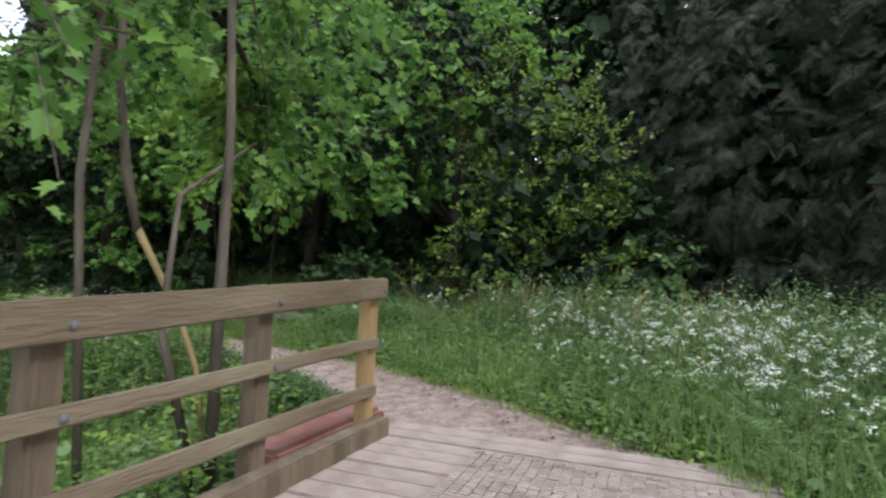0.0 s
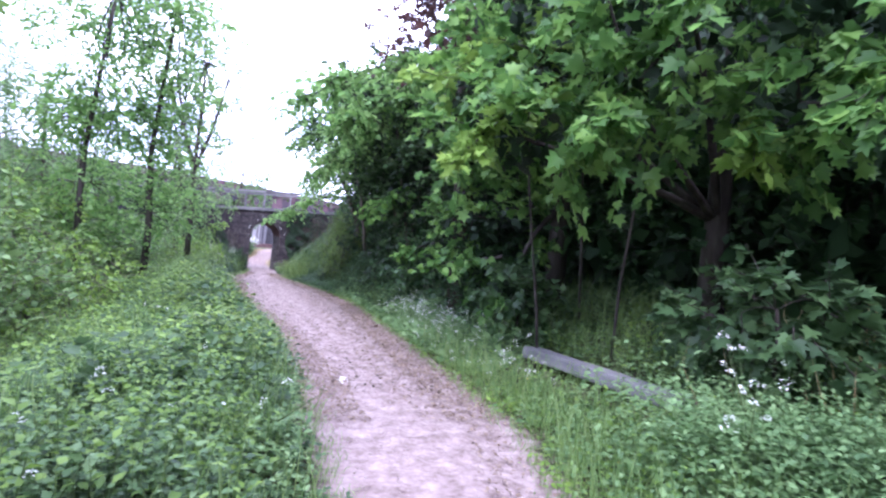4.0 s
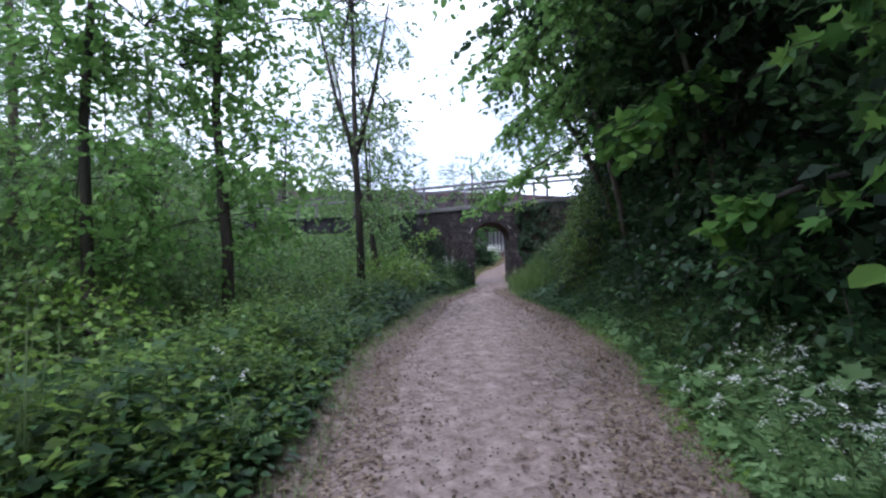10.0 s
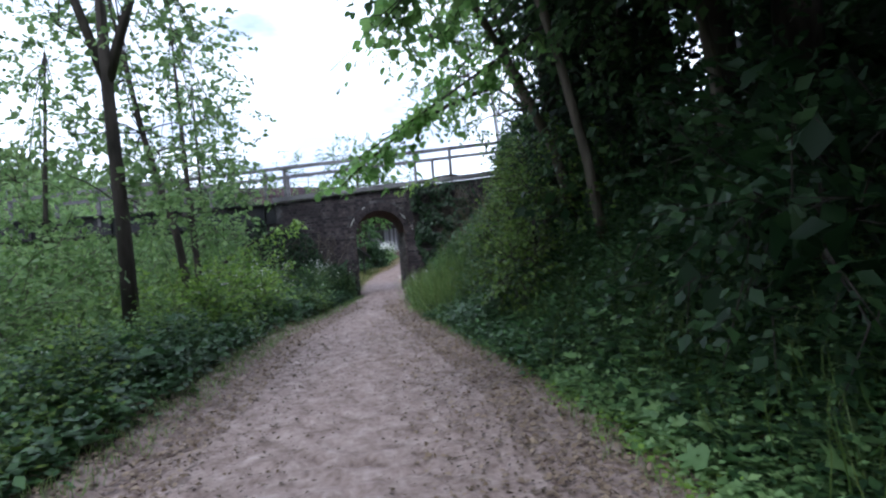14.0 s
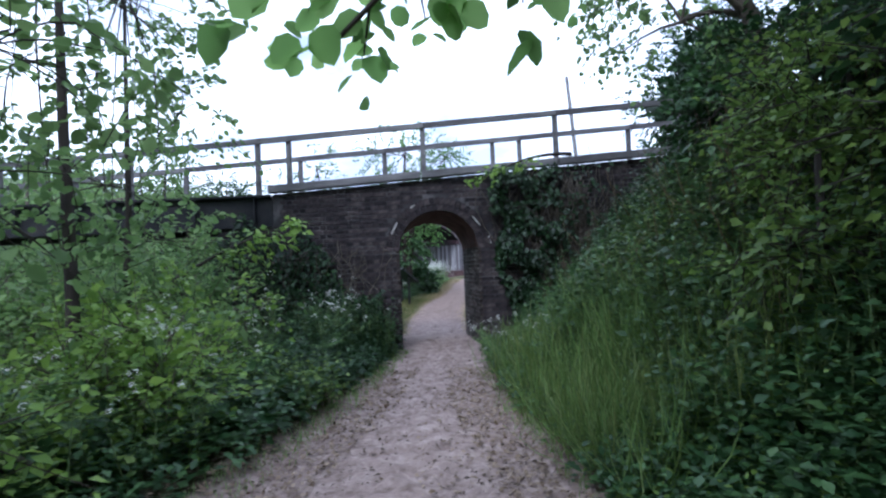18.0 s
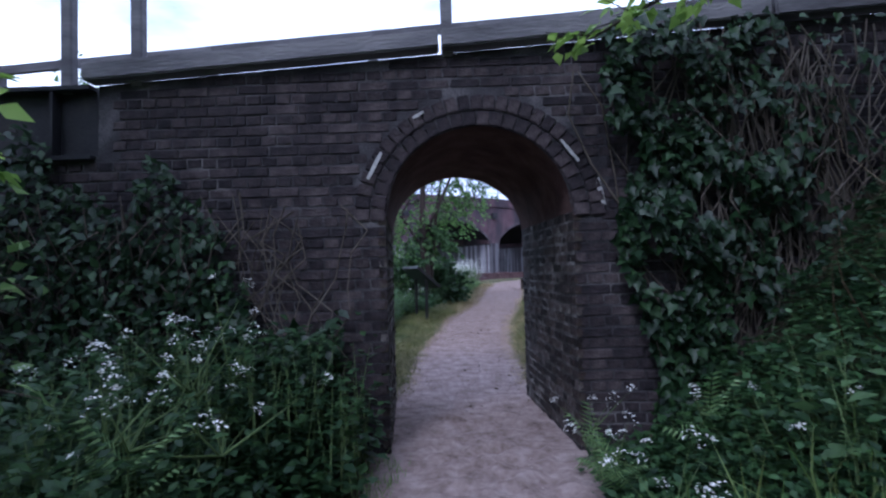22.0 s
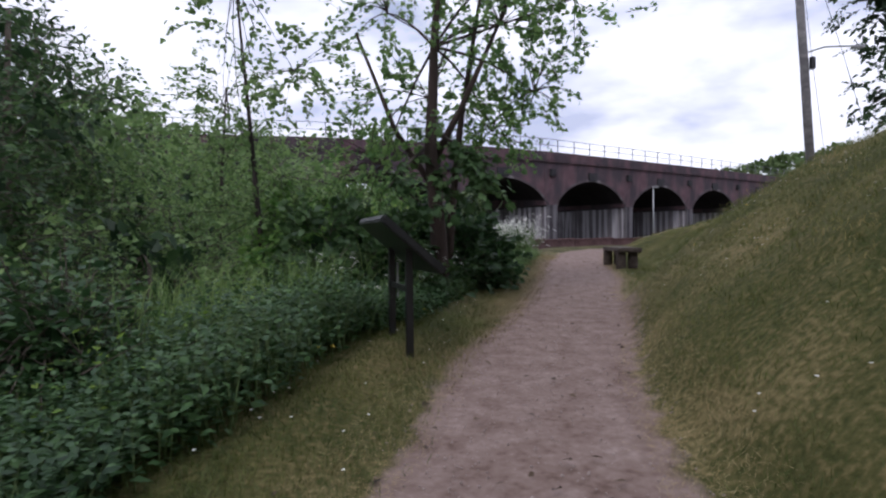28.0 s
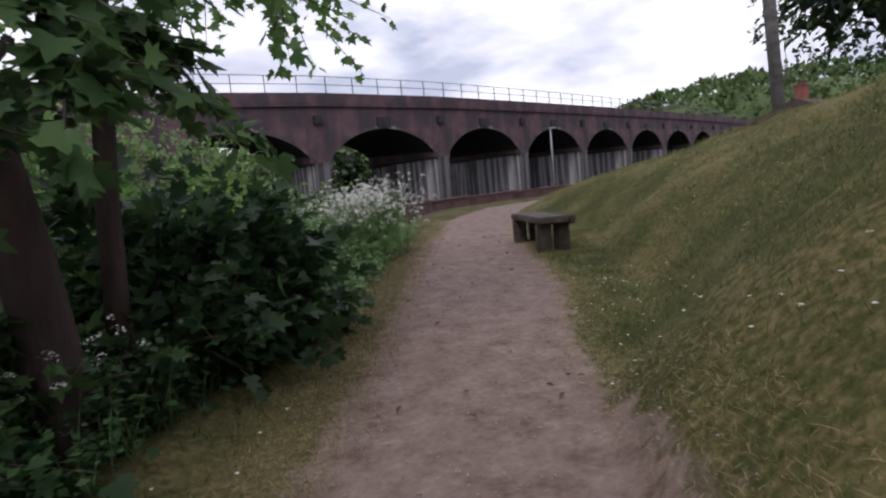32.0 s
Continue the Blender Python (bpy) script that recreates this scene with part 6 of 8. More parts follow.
overhang("branch", "maple branch reaching out of the dark wood", (3.2, -25.6, 3.6), (1.9, -26.4, 2.7), 243, 24, 9, 0.17, "maple", "maple", 0.45, 0.4, 0.5)
overhang("branch", "maple branch reaching out of the dark wood", (3.0, -24.6, 3.3), (2.2, -25.2, 2.6), 244, 14, 8, 0.18, "maple", "fresh", 0.4, 0.3, 0.5)
overhang("branch", "bright maple branch reaching out of the wood", (2.8, -22.2, 4.8), (0.6, -21.6, 3.9), 204, 34, 11, 0.16, "maple", "fresh", 0.6, 0.4)
overhang("branch", "leafy branch hanging over the path edge", (3.2, -18.5, 4.2), (1.5, -19.6, 3.1), 205, 26, 11, 0.16, "maple", "maple", 0.55, 0.4)
overhang("branch", "leafy branch high over the path", (3.0, -17.0, 5.6), (0.4, -15.6, 4.5), 206, 40, 11, 0.14, "round", "maple", 0.7, 0.4)
overhang("branch", "leafy branch high over the path", (2.8, -13.0, 6.0), (-0.2, -11.5, 4.9), 207, 50, 11, 0.12, "round", "wood_leaf", 0.7, 0.4)
overhang("branch", "leafy branch high over the path", (3.0, -11.0, 6.6), (0.3, -8.4, 5.0), 208, 50, 11, 0.12, "round", "wood_leaf", 0.7, 0.4)
overhang("branch", "leafy branch hanging from the wood over the path", (2.8, -9.5, 5.6), (1.0, -8.6, 3.9), 215, 54, 11, 0.10, "round", "backlit_leaf", 0.6, 0.5, 0.5)
overhang("branch", "leafy branch hanging from the wood over the path", (3.0, -12.2, 5.4), (1.2, -11.4, 3.7), 216, 60, 11, 0.11, "round", "backlit_leaf", 0.6, 0.5, 0.5)
overhang("branch", "leafy branch hanging from the wood over the path", (2.8, -7.4, 5.0), (1.0, -6.0, 3.5), 217, 36, 11, 0.10, "round", "backlit_leaf", 0.55, 0.4, 0.4)
overhang("branch", "leafy branch high over the path", (3.2, -14.5, 6.6), (0.6, -13.2, 5.2), 218, 44, 11, 0.13, "round", "maple", 0.7, 0.4)
overhang("branch", "drooping leafy branch over the path", (3.0, -14.6, 5.2), (0.3, -13.6, 3.7), 219, 84, 11, 0.105, "round", "backlit_leaf", 0.75, 0.5, 0.5)
overhang("branch", "drooping leafy branch over the path", (3.0, -16.5, 6.0), (0.4, -15.6, 4.4), 220, 84, 11, 0.11, "round", "backlit_leaf", 0.8, 0.5, 0.4)
overhang("branch", "drooping leafy branch over the path", (2.8, -11.5, 5.0), (0.3, -10.3, 3.5), 221, 80, 11, 0.10, "round", "backlit_leaf", 0.75, 0.5, 0.5)
overhang("branch", "broad leaves hanging low over the path", (1.7, -8.4, 3.3), (-0.5, -7.7, 2.12), 222, 30, 7, 0.105, "round", "backlit_leaf", 0.32, 0.25, 0.15)
overhang("branch", "leafy twigs reaching from the bank", (2.4, -20.3, 1.6), (1.5, -19.4, 1.35), 209, 12, 9, 0.15, "round", "maple", 0.3, 0.1, 0.1)
overhang("branch", "leafy twigs reaching from the bank", (2.6, -17.0, 1.8), (1.85, -16.4, 1.45), 210, 12, 9, 0.15, "round", "maple", 0.3, 0.1, 0.1)
overhang("branch", "pale green spray of leaves before the brick arch", (-3.6, -2.4, 1.2), (-1.95, -2.0, 2.05), 211, 16, 11, 0.12, "ovate", "fresh", 0.4, 0.25, 0.0)
overhang("branch", "bright leaves hanging before the ivy", (2.2, -0.6, 3.1), (0.75, -0.5, 2.75), 212, 10, 10, 0.11, "ovate", "fresh", 0.3, 0.15, 0.2)

# ivy-clad tree on the bank near the arch, and the fine-leaved tree over the deck
x, y = 3.0, -7.2
z = ground_at(x, y)
tree("ivy_clad_tree", "tree trunk thickly wrapped in dark ivy", (x, y, z), [((x, y, z - 0.2), 0.22), ((x - 0.1, y, z + 3), 0.2), ((x - 0.25, y + 0.1, z + 6.5), 0.12)],
     [(x, y, z + 1.2, 0.42, 0.42, 1.3), (x - 0.1, y, z + 3.2, 0.48, 0.48, 1.4), (x - 0.2, y, z + 5.2, 0.7, 0.7, 1.3)], 620, 9, 0.085, "ivy", M["ivy"], M["bark_dark"], 221, twig=0.22, gap=0.8, inner=0.8, core=300, core_size=0.2)
x, y = 3.9, -3.4
z = ground_at(x, y)
tree("tree", "fine-leaved tree arching over the end of the brick bridge", (x, y, z), [((x, y, z - 0.2), 0.12), ((x - 0.3, y, z + 1.2), 0.1), ((x - 0.9, y + 0.1, z + 2.6), 0.06)],
     [(2.2, -3.5, 4.9, 1.2, 1.2, 0.9), (1.5, -3.2, 5.9, 1.2, 1.3, 0.9), (3.2, -3.6, 5.4, 1.4, 1.4, 1.1), (2.9, -3.2, 4.1, 0.9, 1.0, 0.6)], 420, 12, 0.075, "round", M["alder"], M["bark"], 222, twig=0.4, gap=0.35, clear=WAY)
# shrubs at the ends of the deck
for i, (x, y, z, r) in enumerate(((5.6, -1.8, 3.6, 1.2), (6.8, 1.5, 3.9, 1.2))):
    tree("shrub", "scrubby bush at the end of the bridge deck", (x, y, z - 0.7), [((x, y, z - 0.8), 0.04), ((x, y, z), 0.03)], [(x, y, z, r, r, r * 0.7)], 160, 11, 0.09, "ovate", M["alder"], M["bark_dark"], 225 + i, twig=0.35, gap=0.6, core=120, core_size=0.2, category="shrub")

# ---- thin alders and willow scrub on the wet side (west) ----
def thin_tree(x, y, lean, h, seed, r=0.07, k=150, crown=(1.2, 1.2, 1.6), mat="alder", size=0.085, fork=None, gap=0.25):
    z = ground_at(x, y)
    top = (x + lean[0], y + lean[1], z + h)
    wob = random.Random(seed)
    mid = (x + lean[0] * 0.45 + wob.uniform(-0.16, 0.16), y + lean[1] * 0.45, z + h * 0.5)
    blobs = [(top[0], top[1], top[2] - 0.2, crown[0], crown[1], crown[2]), (mid[0] - 0.5, mid[1], mid[2] + 0.7, 0.9, 0.8, 0.7), (mid[0] + 0.6, mid[1] + 0.3, mid[2] + 1.3, 0.9, 0.9, 0.8), (x - 0.1, y, z + h * 0.3, 1.0, 1.0, 0.5), (x + 0.2, y + 0.2, z + h * 0.42, 1.2, 1.1, 0.5)]
    stems = []
    if fork:
        for dx, dy in fork:
            stems.append([(mid, r * 0.8), ((mid[0] + dx * 0.5, mid[1] + dy * 0.5, mid[2] + h * 0.2), r * 0.55), ((mid[0] + dx, mid[1] + dy, mid[2] + h * 0.5), r * 0.25)])
            blobs.append((mid[0] + dx, mid[1] + dy, mid[2] + h * 0.45, 0.9, 0.9, 0.9))
    tree("tree", "slender alder with a thin dark trunk and open crown", (x, y, z), [((x, y, z - 0.2), r * 1.3), ((x + lean[0] * 0.2, y + lean[1] * 0.2, z + h * 0.25), r), (mid, r * 0.8), (top, r * 0.35)],
         blobs, int(k * 3.3), 11, size * 1.12, "round", M[mat], M["bark_dark"], seed, twig=0.45, gap=gap, inner=0.15, limbs=11, stems=stems, clear=WAY)


thin_tree(-2.98, -8.65, (0.0, -0.2), 7.0, 301, 0.085, 150, size=0.075, fork=((-0.9, 0.2), (0.8, 0.3)))
# two alders brightened by leaf colour, as if light came through them
thin_tree(-3.65, -13.8, (0.15, 0.0), 7.2, 303, 0.075, 300, mat="backlit_leaf")
thin_tree(-4.9, -14.9, (0.3, 0.2), 7.4, 304, 0.075, 300, crown=(1.7, 1.7, 1.9), mat="backlit_leaf")
thin_tree(-2.9, -6.5, (-1.25, 0.2), 6.6, 305, 0.06, 75)
thin_tree(-3.6, -4.1, (-0.3, 0.3), 6.6, 306, 0.065, 75)
thin_tree(-4.1, -2.3, (0.0, 0.2), 6.0, 307, 0.05, 75)
thin_tree(-8.6, -17.5, (0.3, 0.3), 7.0, 311, 0.07, 240, crown=(1.8, 1.8, 2.0))
thin_tree(-6.6, -4.2, (0.3, 0.3), 6.5, 313, 0.06, 160)

# taller willows behind, their leaf colour paled to stand for haze
for i, (x, y, h, r) in enumerate(((-9.2, -12.6, 8.5, 1.5), (-11.5, -15.5, 9.5, 1.8), (-8.2, -17.6, 6.6, 1.2), (-12.5, -9, 9.0, 1.8), (-9.8, -21.5, 7.4, 1.4), (-7.0, -23.0, 7.0, 1.2), (-8.8, -25.8, 7.5, 1.4), (-14, -18, 10, 2.0), (-6.8, -10.6, 7.0, 1.3), (-7.4, -13.2, 8.4, 1.5), (-9.6, -5.4, 7.2, 1.3))):
    z = ground_at(x, y)
    tree("tree", "tall pale willow on the wet ground", (x, y, z), [((x, y, z - 0.2), 0.11), ((x + 0.2, y, z + h * 0.4), 0.08), ((x, y + 0.2, z + h * 0.85), 0.03)],
         [(x, y, z + h * 0.3, r, r, r * 0.8), (x + 0.5 * r, y - 0.2, z + h * 0.5, r * 1.1, r, r * 0.9), (x - 0.5 * r, y, z + h * 0.66, r, r, r * 0.9), (x + 0.1, y, z + h * 0.88, r * 0.8, r * 0.8, r)],
         int(620 * r), 12, 0.15, "narrow", M["willow"], M["bark"], 370 + i, twig=0.5, gap=0.35, inner=0.3, droop=0.4)
SCRUB = [(-2.95, -3.7, 0.85), (-2.5, -5.4, 0.55), (-2.9, -7.0, 0.6), (-3.6, -2.6, 1.15), (-5.0, -1.6, 1.7), (-4.4, -0.9, 1.0), (-6.2, -0.9, 1.3), (-7.6, -0.8, 1.3), (-3.9, -2.0, 0.8), (-10.0, -1.2, 1.7), (-9.2, -16.2, 2.5), (-11.5, -21, 2.8), (-8.6, -11.4, 2.3), (-12, -10, 2.8), (-8.6, -25.2, 2.0), (-6.9, -14.4, 1.7), (-6.5, -20.5, 1.7), (-8.5, -22.5, 1.9), (-7.2, -17.0, 1.8), (-5.6, -16.4, 1.2), (-6.0, -11.2, 1.5), (-8.4, -14.2, 2.0), (-10.5, -19, 2.4), (-12.5, -23.5, 2.6), (-9.5, -10.5, 2.0), (-7.4, -6.6, 1.5), (-5.4, -8.8, 1.1), (-5.4, -3.4, 1.2),
         (-12.5, -13.5, 2.6), (-14, -7, 2.8), (-8.2, -3.4, 1.5), (-11, -27, 2.0), (-4.6, -5.4, 0.9), (-4.7, -11.8, 1.0), (-15, -19, 3.0), (-16, -27, 2.6), (-9, 1.0, 1.4), (-12.8, 3.5, 2.4), (-17, -1, 3), (-5.3, -1.7, 1.35), (-6.8, -2.4, 1.6), (-8.4, -1.6, 1.7), (-4.7, -3.0, 1.1), (-5.8, -6.9, 1.5), (-10.2, -4.5, 2.2), (-13, -2.5, 2.6), (-4.9, -17.8, 1.1), (-20, -12, 3.6), (-20, -22, 3.6), (-19, 6, 3.6), (-4.7, -16.2, 1.0), (-4.3, -12.6, 0.9), (-4.9, -10.2, 1.3), (-6.2, -12.8, 1.9), (-7.0, -15.4, 2.1), (-5.6, -7.4, 1.5), (-6.6, -18.6, 1.7), (-4.2, -7.6, 0.9), (-8.0, -9.6, 2.2), (-5.2, -19.6, 1.2)]
for i, (x, y, r) in enumerate(SCRUB):
    z = ground_at(x, y)
    tree("shrub", "willow and alder scrub on the wet ground", (x, y, z), [((x, y, z - 0.1), 0.05), ((x + 0.1, y, z + r * 0.6), 0.04), ((x, y + 0.1, z + r * 1.2), 0.02)],
         [(x, y, z + r * 0.55, r, r, r * 0.65), (x + r * 0.4, y + r * 0.3, z + r * 1.15, r * 0.75, r * 0.7, r * 0.6), (x - r * 0.5, y - r * 0.2, z + r * 0.9, r * 0.7, r * 0.7, r * 0.55)],
         int(200 + 230 * r), 10, 0.09 + 0.012 * r, "ovate", M["fresh"] if i < 3 or i % 4 == 2 else M["alder"], M["bark"], 330 + i, twig=0.45, gap=0.4, core=int(130 * r), clear=WAY, category="shrub", core_size=0.2, core_mat=M["alder"])

# maple saplings behind the footbridge rail
x, y, z = -4.72, -28.75, ground_at(-4.72, -28.75)
tree("tree", "young maple with several thin trunks and bright broad leaves", (x, y, z), [((x, y, z - 0.2), 0.042), ((x - 0.02, y, z + 1.4), 0.036), ((x + 0.03, y + 0.05, z + 2.4), 0.028), ((x - 0.1, y + 0.1, z + 4.6), 0.02)],
     [(x - 0.3, y + 0.2, 3.6, 1.0, 0.9, 0.8), (x + 0.9, y + 0.5, 2.55, 0.7, 0.6, 0.45), (x - 1.3, y + 0.6, 2.5, 0.9, 0.8, 0.7), (x - 0.2, y + 0.2, 4.8, 1.4, 1.2, 0.9), (x + 1.2, y + 0.6, 3.6, 1.1, 1.0, 0.7), (x + 0.9, y + 1.0, 4.6, 1.4, 1.3, 0.9), (x + 1.35, y + 0.5, 2.75, 0.55, 0.5, 0.35), (x - 1.9, y + 0.5, 3.8, 1.2, 1.2, 0.9), (x - 1.5, y + 1.2, 4.9, 1.3, 1.2, 0.9)],
     560, 11, 0.11, "maple", M["maple"], M["bark"], 401, twig=0.5, gap=0.3, inner=0.2, droop=0.45,
     stems=([((x - 0.1, y, z + 0.2), 0.03), ((x - 0.35, y + 0.1, z + 1.2), 0.025), ((x - 0.1, y + 0.3, z + 2.0), 0.017), ((x + 0.9, y + 0.6, z + 2.6), 0.01)],
            [((x - 0.6, y + 0.3, z), 0.025), ((x - 0.75, y + 0.3, z + 2), 0.022), ((x - 0.7, y + 0.2, z + 4.4), 0.015)]))
bz = ground_at(-4.75, -28.6)
broken = thing("broken_stem", "dead leaning stem with a pale split end", "branch", at=(-4.75, -28.6, bz))
part("lower_stem", tube_bm([(0.08, -0.15, -0.1), (0.01, 0, 0.6 - bz), (-0.03, 0.15, 0.95 - bz), (-0.15, 0.4, 1.45 - bz)], [0.016, 0.018, 0.02, 0.024], 7), M["straw"], broken, "pale split wood", smooth=True)
part("upper_stem", tube_bm([(-0.15, 0.4, 1.43 - bz), (-0.22, 0.45, 1.8 - bz), (-0.28, 0.5, 2.4 - bz), (-0.26, 0.55, 3.6 - bz)], [0.028, 0.03, 0.026, 0.015], 7), M["bark"], broken, smooth=True)
for i, (x, y, r) in enumerate(((-6.4, -27.2, 1.2), (-8.6, -28.0, 1.4), (-5.9, -25.2, 1.3), (-6.6, -23.2, 1.2))):
    z = ground_at(x, y)
    tree("shrub", "leafy shrub beside the stream", (x, y, z), [((x, y, z - 0.1), 0.04), ((x, y, z + r), 0.03)], [(x, y, z + r * 0.5, r, r, r * 0.6), (x, y + 0.3, z + r * 1.1, r * 0.7, r * 0.7, r * 0.6)],
         240, 10, 0.12, "ovate" if i else "maple", M["nettle"], M["bark"], 405 + i, twig=0.4, gap=0.4, core=120, clear=WAY, category="shrub", core_size=0.2)

# ---- north of the arch ----
for i, (x, y, r) in enumerate(((-9.2, 13.4, 2.5), (-11.5, 8.5, 2.6), (-12, 18, 3.2), (-16, 13, 3.4), (-9, 23, 2.6), (-15, 25, 3.4), (-21, 20, 4.2), (-5.4, 27, 1.8), (-10, 31, 2.8), (-18, 33, 3.6), (-26, 28, 4.5), (-30, 10, 4.6), (-27, -6, 4.4))):
    z = ground_at(x, y)
    tree("tree", "broad leafy tree on the low ground beside the river", (x, y, z), [((x, y, z - 0.2), 0.14), ((x, y, z + r), 0.1), ((x, y, z + r * 1.7), 0.05)],
         [(x, y, z + r * 0.6, r, r, r * 0.65), (x + r * 0.3, y, z + r * 1.3, r * 0.85, r * 0.85, r * 0.65)], int(150 * r), 9, 0.16, "ovate", M["alder"], M["bark"], 480 + i, twig=0.6, gap=0.5, core=int(230 * r), core_size=0.32, core_mat=M["alder"])
x, y, z = -1.06, 12.1, ground_at(-1.06, 12.1)
tree("tree", "bushy maple with two upright stems beside the path", (x, y, z), [((x + 0.02, y, z - 0.2), 0.17), ((x, y, z + 0.25), 0.135), ((x - 0.03, y - 0.05, z + 1.0), 0.12), ((x - 0.1, y - 0.2, z + 2.1), 0.095), ((x - 0.05, y - 0.1, z + 3.6), 0.06), ((x + 0.1, y, z + 5.6), 0.03)],
     [(x - 0.2, y + 0.3, 3.3, 1.4, 1.3, 0.8), (x - 0.8, y + 0.3, 4.6, 0.7, 0.8, 0.6), (x + 0.9, y + 0.5, 4.4, 1.2, 1.2, 0.9), (x, y, 5.7, 1.7, 1.4, 1.1), (x - 1.0, y + 0.8, 2.4, 1.0, 0.9, 0.6), (x + 0.75, y + 0.9, 2.9, 0.7, 0.8, 0.5), (x + 1.4, y + 0.6, 3.4, 0.7, 0.7, 0.5), (x + 2.0, y + 0.4, 4.7, 0.8, 0.8, 0.5), (x + 1.7, y + 0.2, 5.6, 0.9, 0.9, 0.6)],
     1000, 11, 0.085, "maple", M["crown_leaf"], M["bark_red"], 501, twig=0.42, gap=0.3, inner=0.25, limbs=14,
     stems=([((x + 0.05, y + 0.4, z - 0.1), 0.07), ((x + 0.12, y + 0.42, z + 1.2), 0.06), ((x + 0.28, y + 0.4, z + 2.6), 0.045), ((x + 0.7, y + 0.5, z + 5.2), 0.02)], [((x - 0.05, y - 0.1, z + 2.0), 0.06), ((x + 0.35, y - 0.1, z + 2.75), 0.045), ((x + 1.1, y, z + 4.4), 0.02)], [((x - 0.1, y, z + 1.6), 0.05), ((x - 0.7, y + 0.2, z + 2.5), 0.04), ((x - 1.3, y + 0.3, z + 4.0), 0.02)]))
# the maple_dark bushes carry the maple's shade in their leaf colour
NORTH = [(-1.75, 12.6, 0.7, "wood_leaf", "maple", 0.12), (-2.4, 13.4, 0.9, "maple", "maple", 0.12), (-0.85, 12.95, 0.5, "maple_dark", "maple", 0.13), (-0.6, 13.9, 0.55, "maple_dark", "maple", 0.13), (-1.3, 13.6, 0.8, "maple_dark", "maple", 0.13), (-1.7, 11.6, 0.5, "maple_dark", "maple", 0.12), (-2.3, 11.3, 0.8, "wood_leaf", "maple", 0.12), (-3.1, 12.6, 1.1, "maple", "maple", 0.12), (-1.5, 14.6, 0.7, "maple", "maple", 0.11), (-0.9, 15.9, 0.6, "nettle", "ovate", 0.09),
         (-2.3, 3.6, 0.36, "bramble", "ovate", 0.075), (-2.6, 5.2, 0.45, "bramble", "ovate", 0.075), (-2.7, 6.9, 0.5, "bramble", "ovate", 0.075), (-4.0, 4.4, 1.1, "alder", "ovate", 0.09), (-4.2, 7.4, 1.2, "alder", "ovate", 0.09), (-4.2, 10, 1.2, "alder", "ovate", 0.09),
         (-6.6, 6, 1.9, "alder", "ovate", 0.11), (-7.2, 10, 2.1, "alder", "ovate", 0.11), (-6.4, 14, 1.9, "alder", "ovate", 0.11), (-9.5, 17, 2.4, "alder", "ovate", 0.13), (-4.6, 18, 1.5, "alder", "ovate", 0.11), (-3.5, 22, 1.4, "fresh", "ovate", 0.11), (-7, 22, 2.0, "alder", "ovate", 0.12), (-1.8, 25.5, 1.1, "alder", "ovate", 0.11), (-13, 12, 2.8, "alder", "ovate", 0.14), (-3.4, 15.2, 1.0, "fresh", "ovate", 0.1)]
for i, (x, y, r, mt, sh, sz) in enumerate(NORTH):
    z = ground_at(x, y)
    tree("shrub", "brambles and nettles heaped beside the path" if r < 0.8 else "tall leafy bush on the low ground", (x, y, z), [((x, y, z - 0.1), 0.04), ((x, y, z + r), 0.025)],
         [(x, y, z + r * 0.5, r, r * 1.15, r * 0.6), (x - 0.3 * r, y + r * 0.3, z + r * 1.1, r * 0.8, r * 0.8, r * 0.55)], int(180 + 170 * r), 10, sz, sh, M[mt], M["bark"], 520 + i, twig=0.4, gap=0.4, core=int(180 * r), clear=WAY, category="shrub", core_size=0.22)
thin_tree(-3.95, 12.6, (-0.6, 0.3), 5.8, 551, 0.045, 60, crown=(0.9, 0.9, 1.2), gap=0.0)
for i, (x, y, r, h) in enumerate(((-6.6, 10.6, 1.3, 4.6), (-5.4, 8.2, 1.0, 3.2), (-8.2, 12.8, 1.6, 5.2))):
    z = ground_at(x, y)
    tree("tree", "leafy green tree rising from the brambles", (x, y, z), [((x, y, z - 0.2), 0.08), ((x, y, z + h * 0.5), 0.06), ((x + 0.1, y, z + h), 0.03)],
         [(x, y, z + h * 0.4, r, r, r * 0.8), (x + 0.3 * r, y, z + h * 0.7, r * 0.85, r * 0.85, r * 0.7), (x - 0.2 * r, y, z + h * 0.95, r * 0.6, r * 0.6, r * 0.6)], 620, 11, 0.1, "ovate", M["wood_leaf"], M["bark"], 556 + i, twig=0.45, gap=0.3, core=400, core_size=0.2)
thin_tree(-9.5, 10.5, (0, 0.3), 6.0, 552, 0.06, 160)
thin_tree(-8.0, 18.5, (0.2, 0.3), 5.6, 553, 0.06, 140)
# dark tree on top of the mown bank
x, y = 21.9, 32.5
z = ground_at(x, y)
tree("tree", "dense dark broadleaf tree above the mown bank", (x, y, z), [((x, y, z - 0.2), 0.5), ((x, y, z + 5), 0.42), ((x, y, z + 11), 0.25)],
     [(x, y, z + 7.0, 5.6, 5.6, 3.2), (x - 1.2, y - 0.6, z + 11, 5.6, 5.6, 4.0), (x + 1.2, y + 1, z + 15.5, 4.8, 4.8, 3.6)], 1500, 11, 0.3, "ovate", M["maple_dark"], M["bark_dark"], 561, twig=0.9, gap=0.7, core=2200, core_size=1.0)

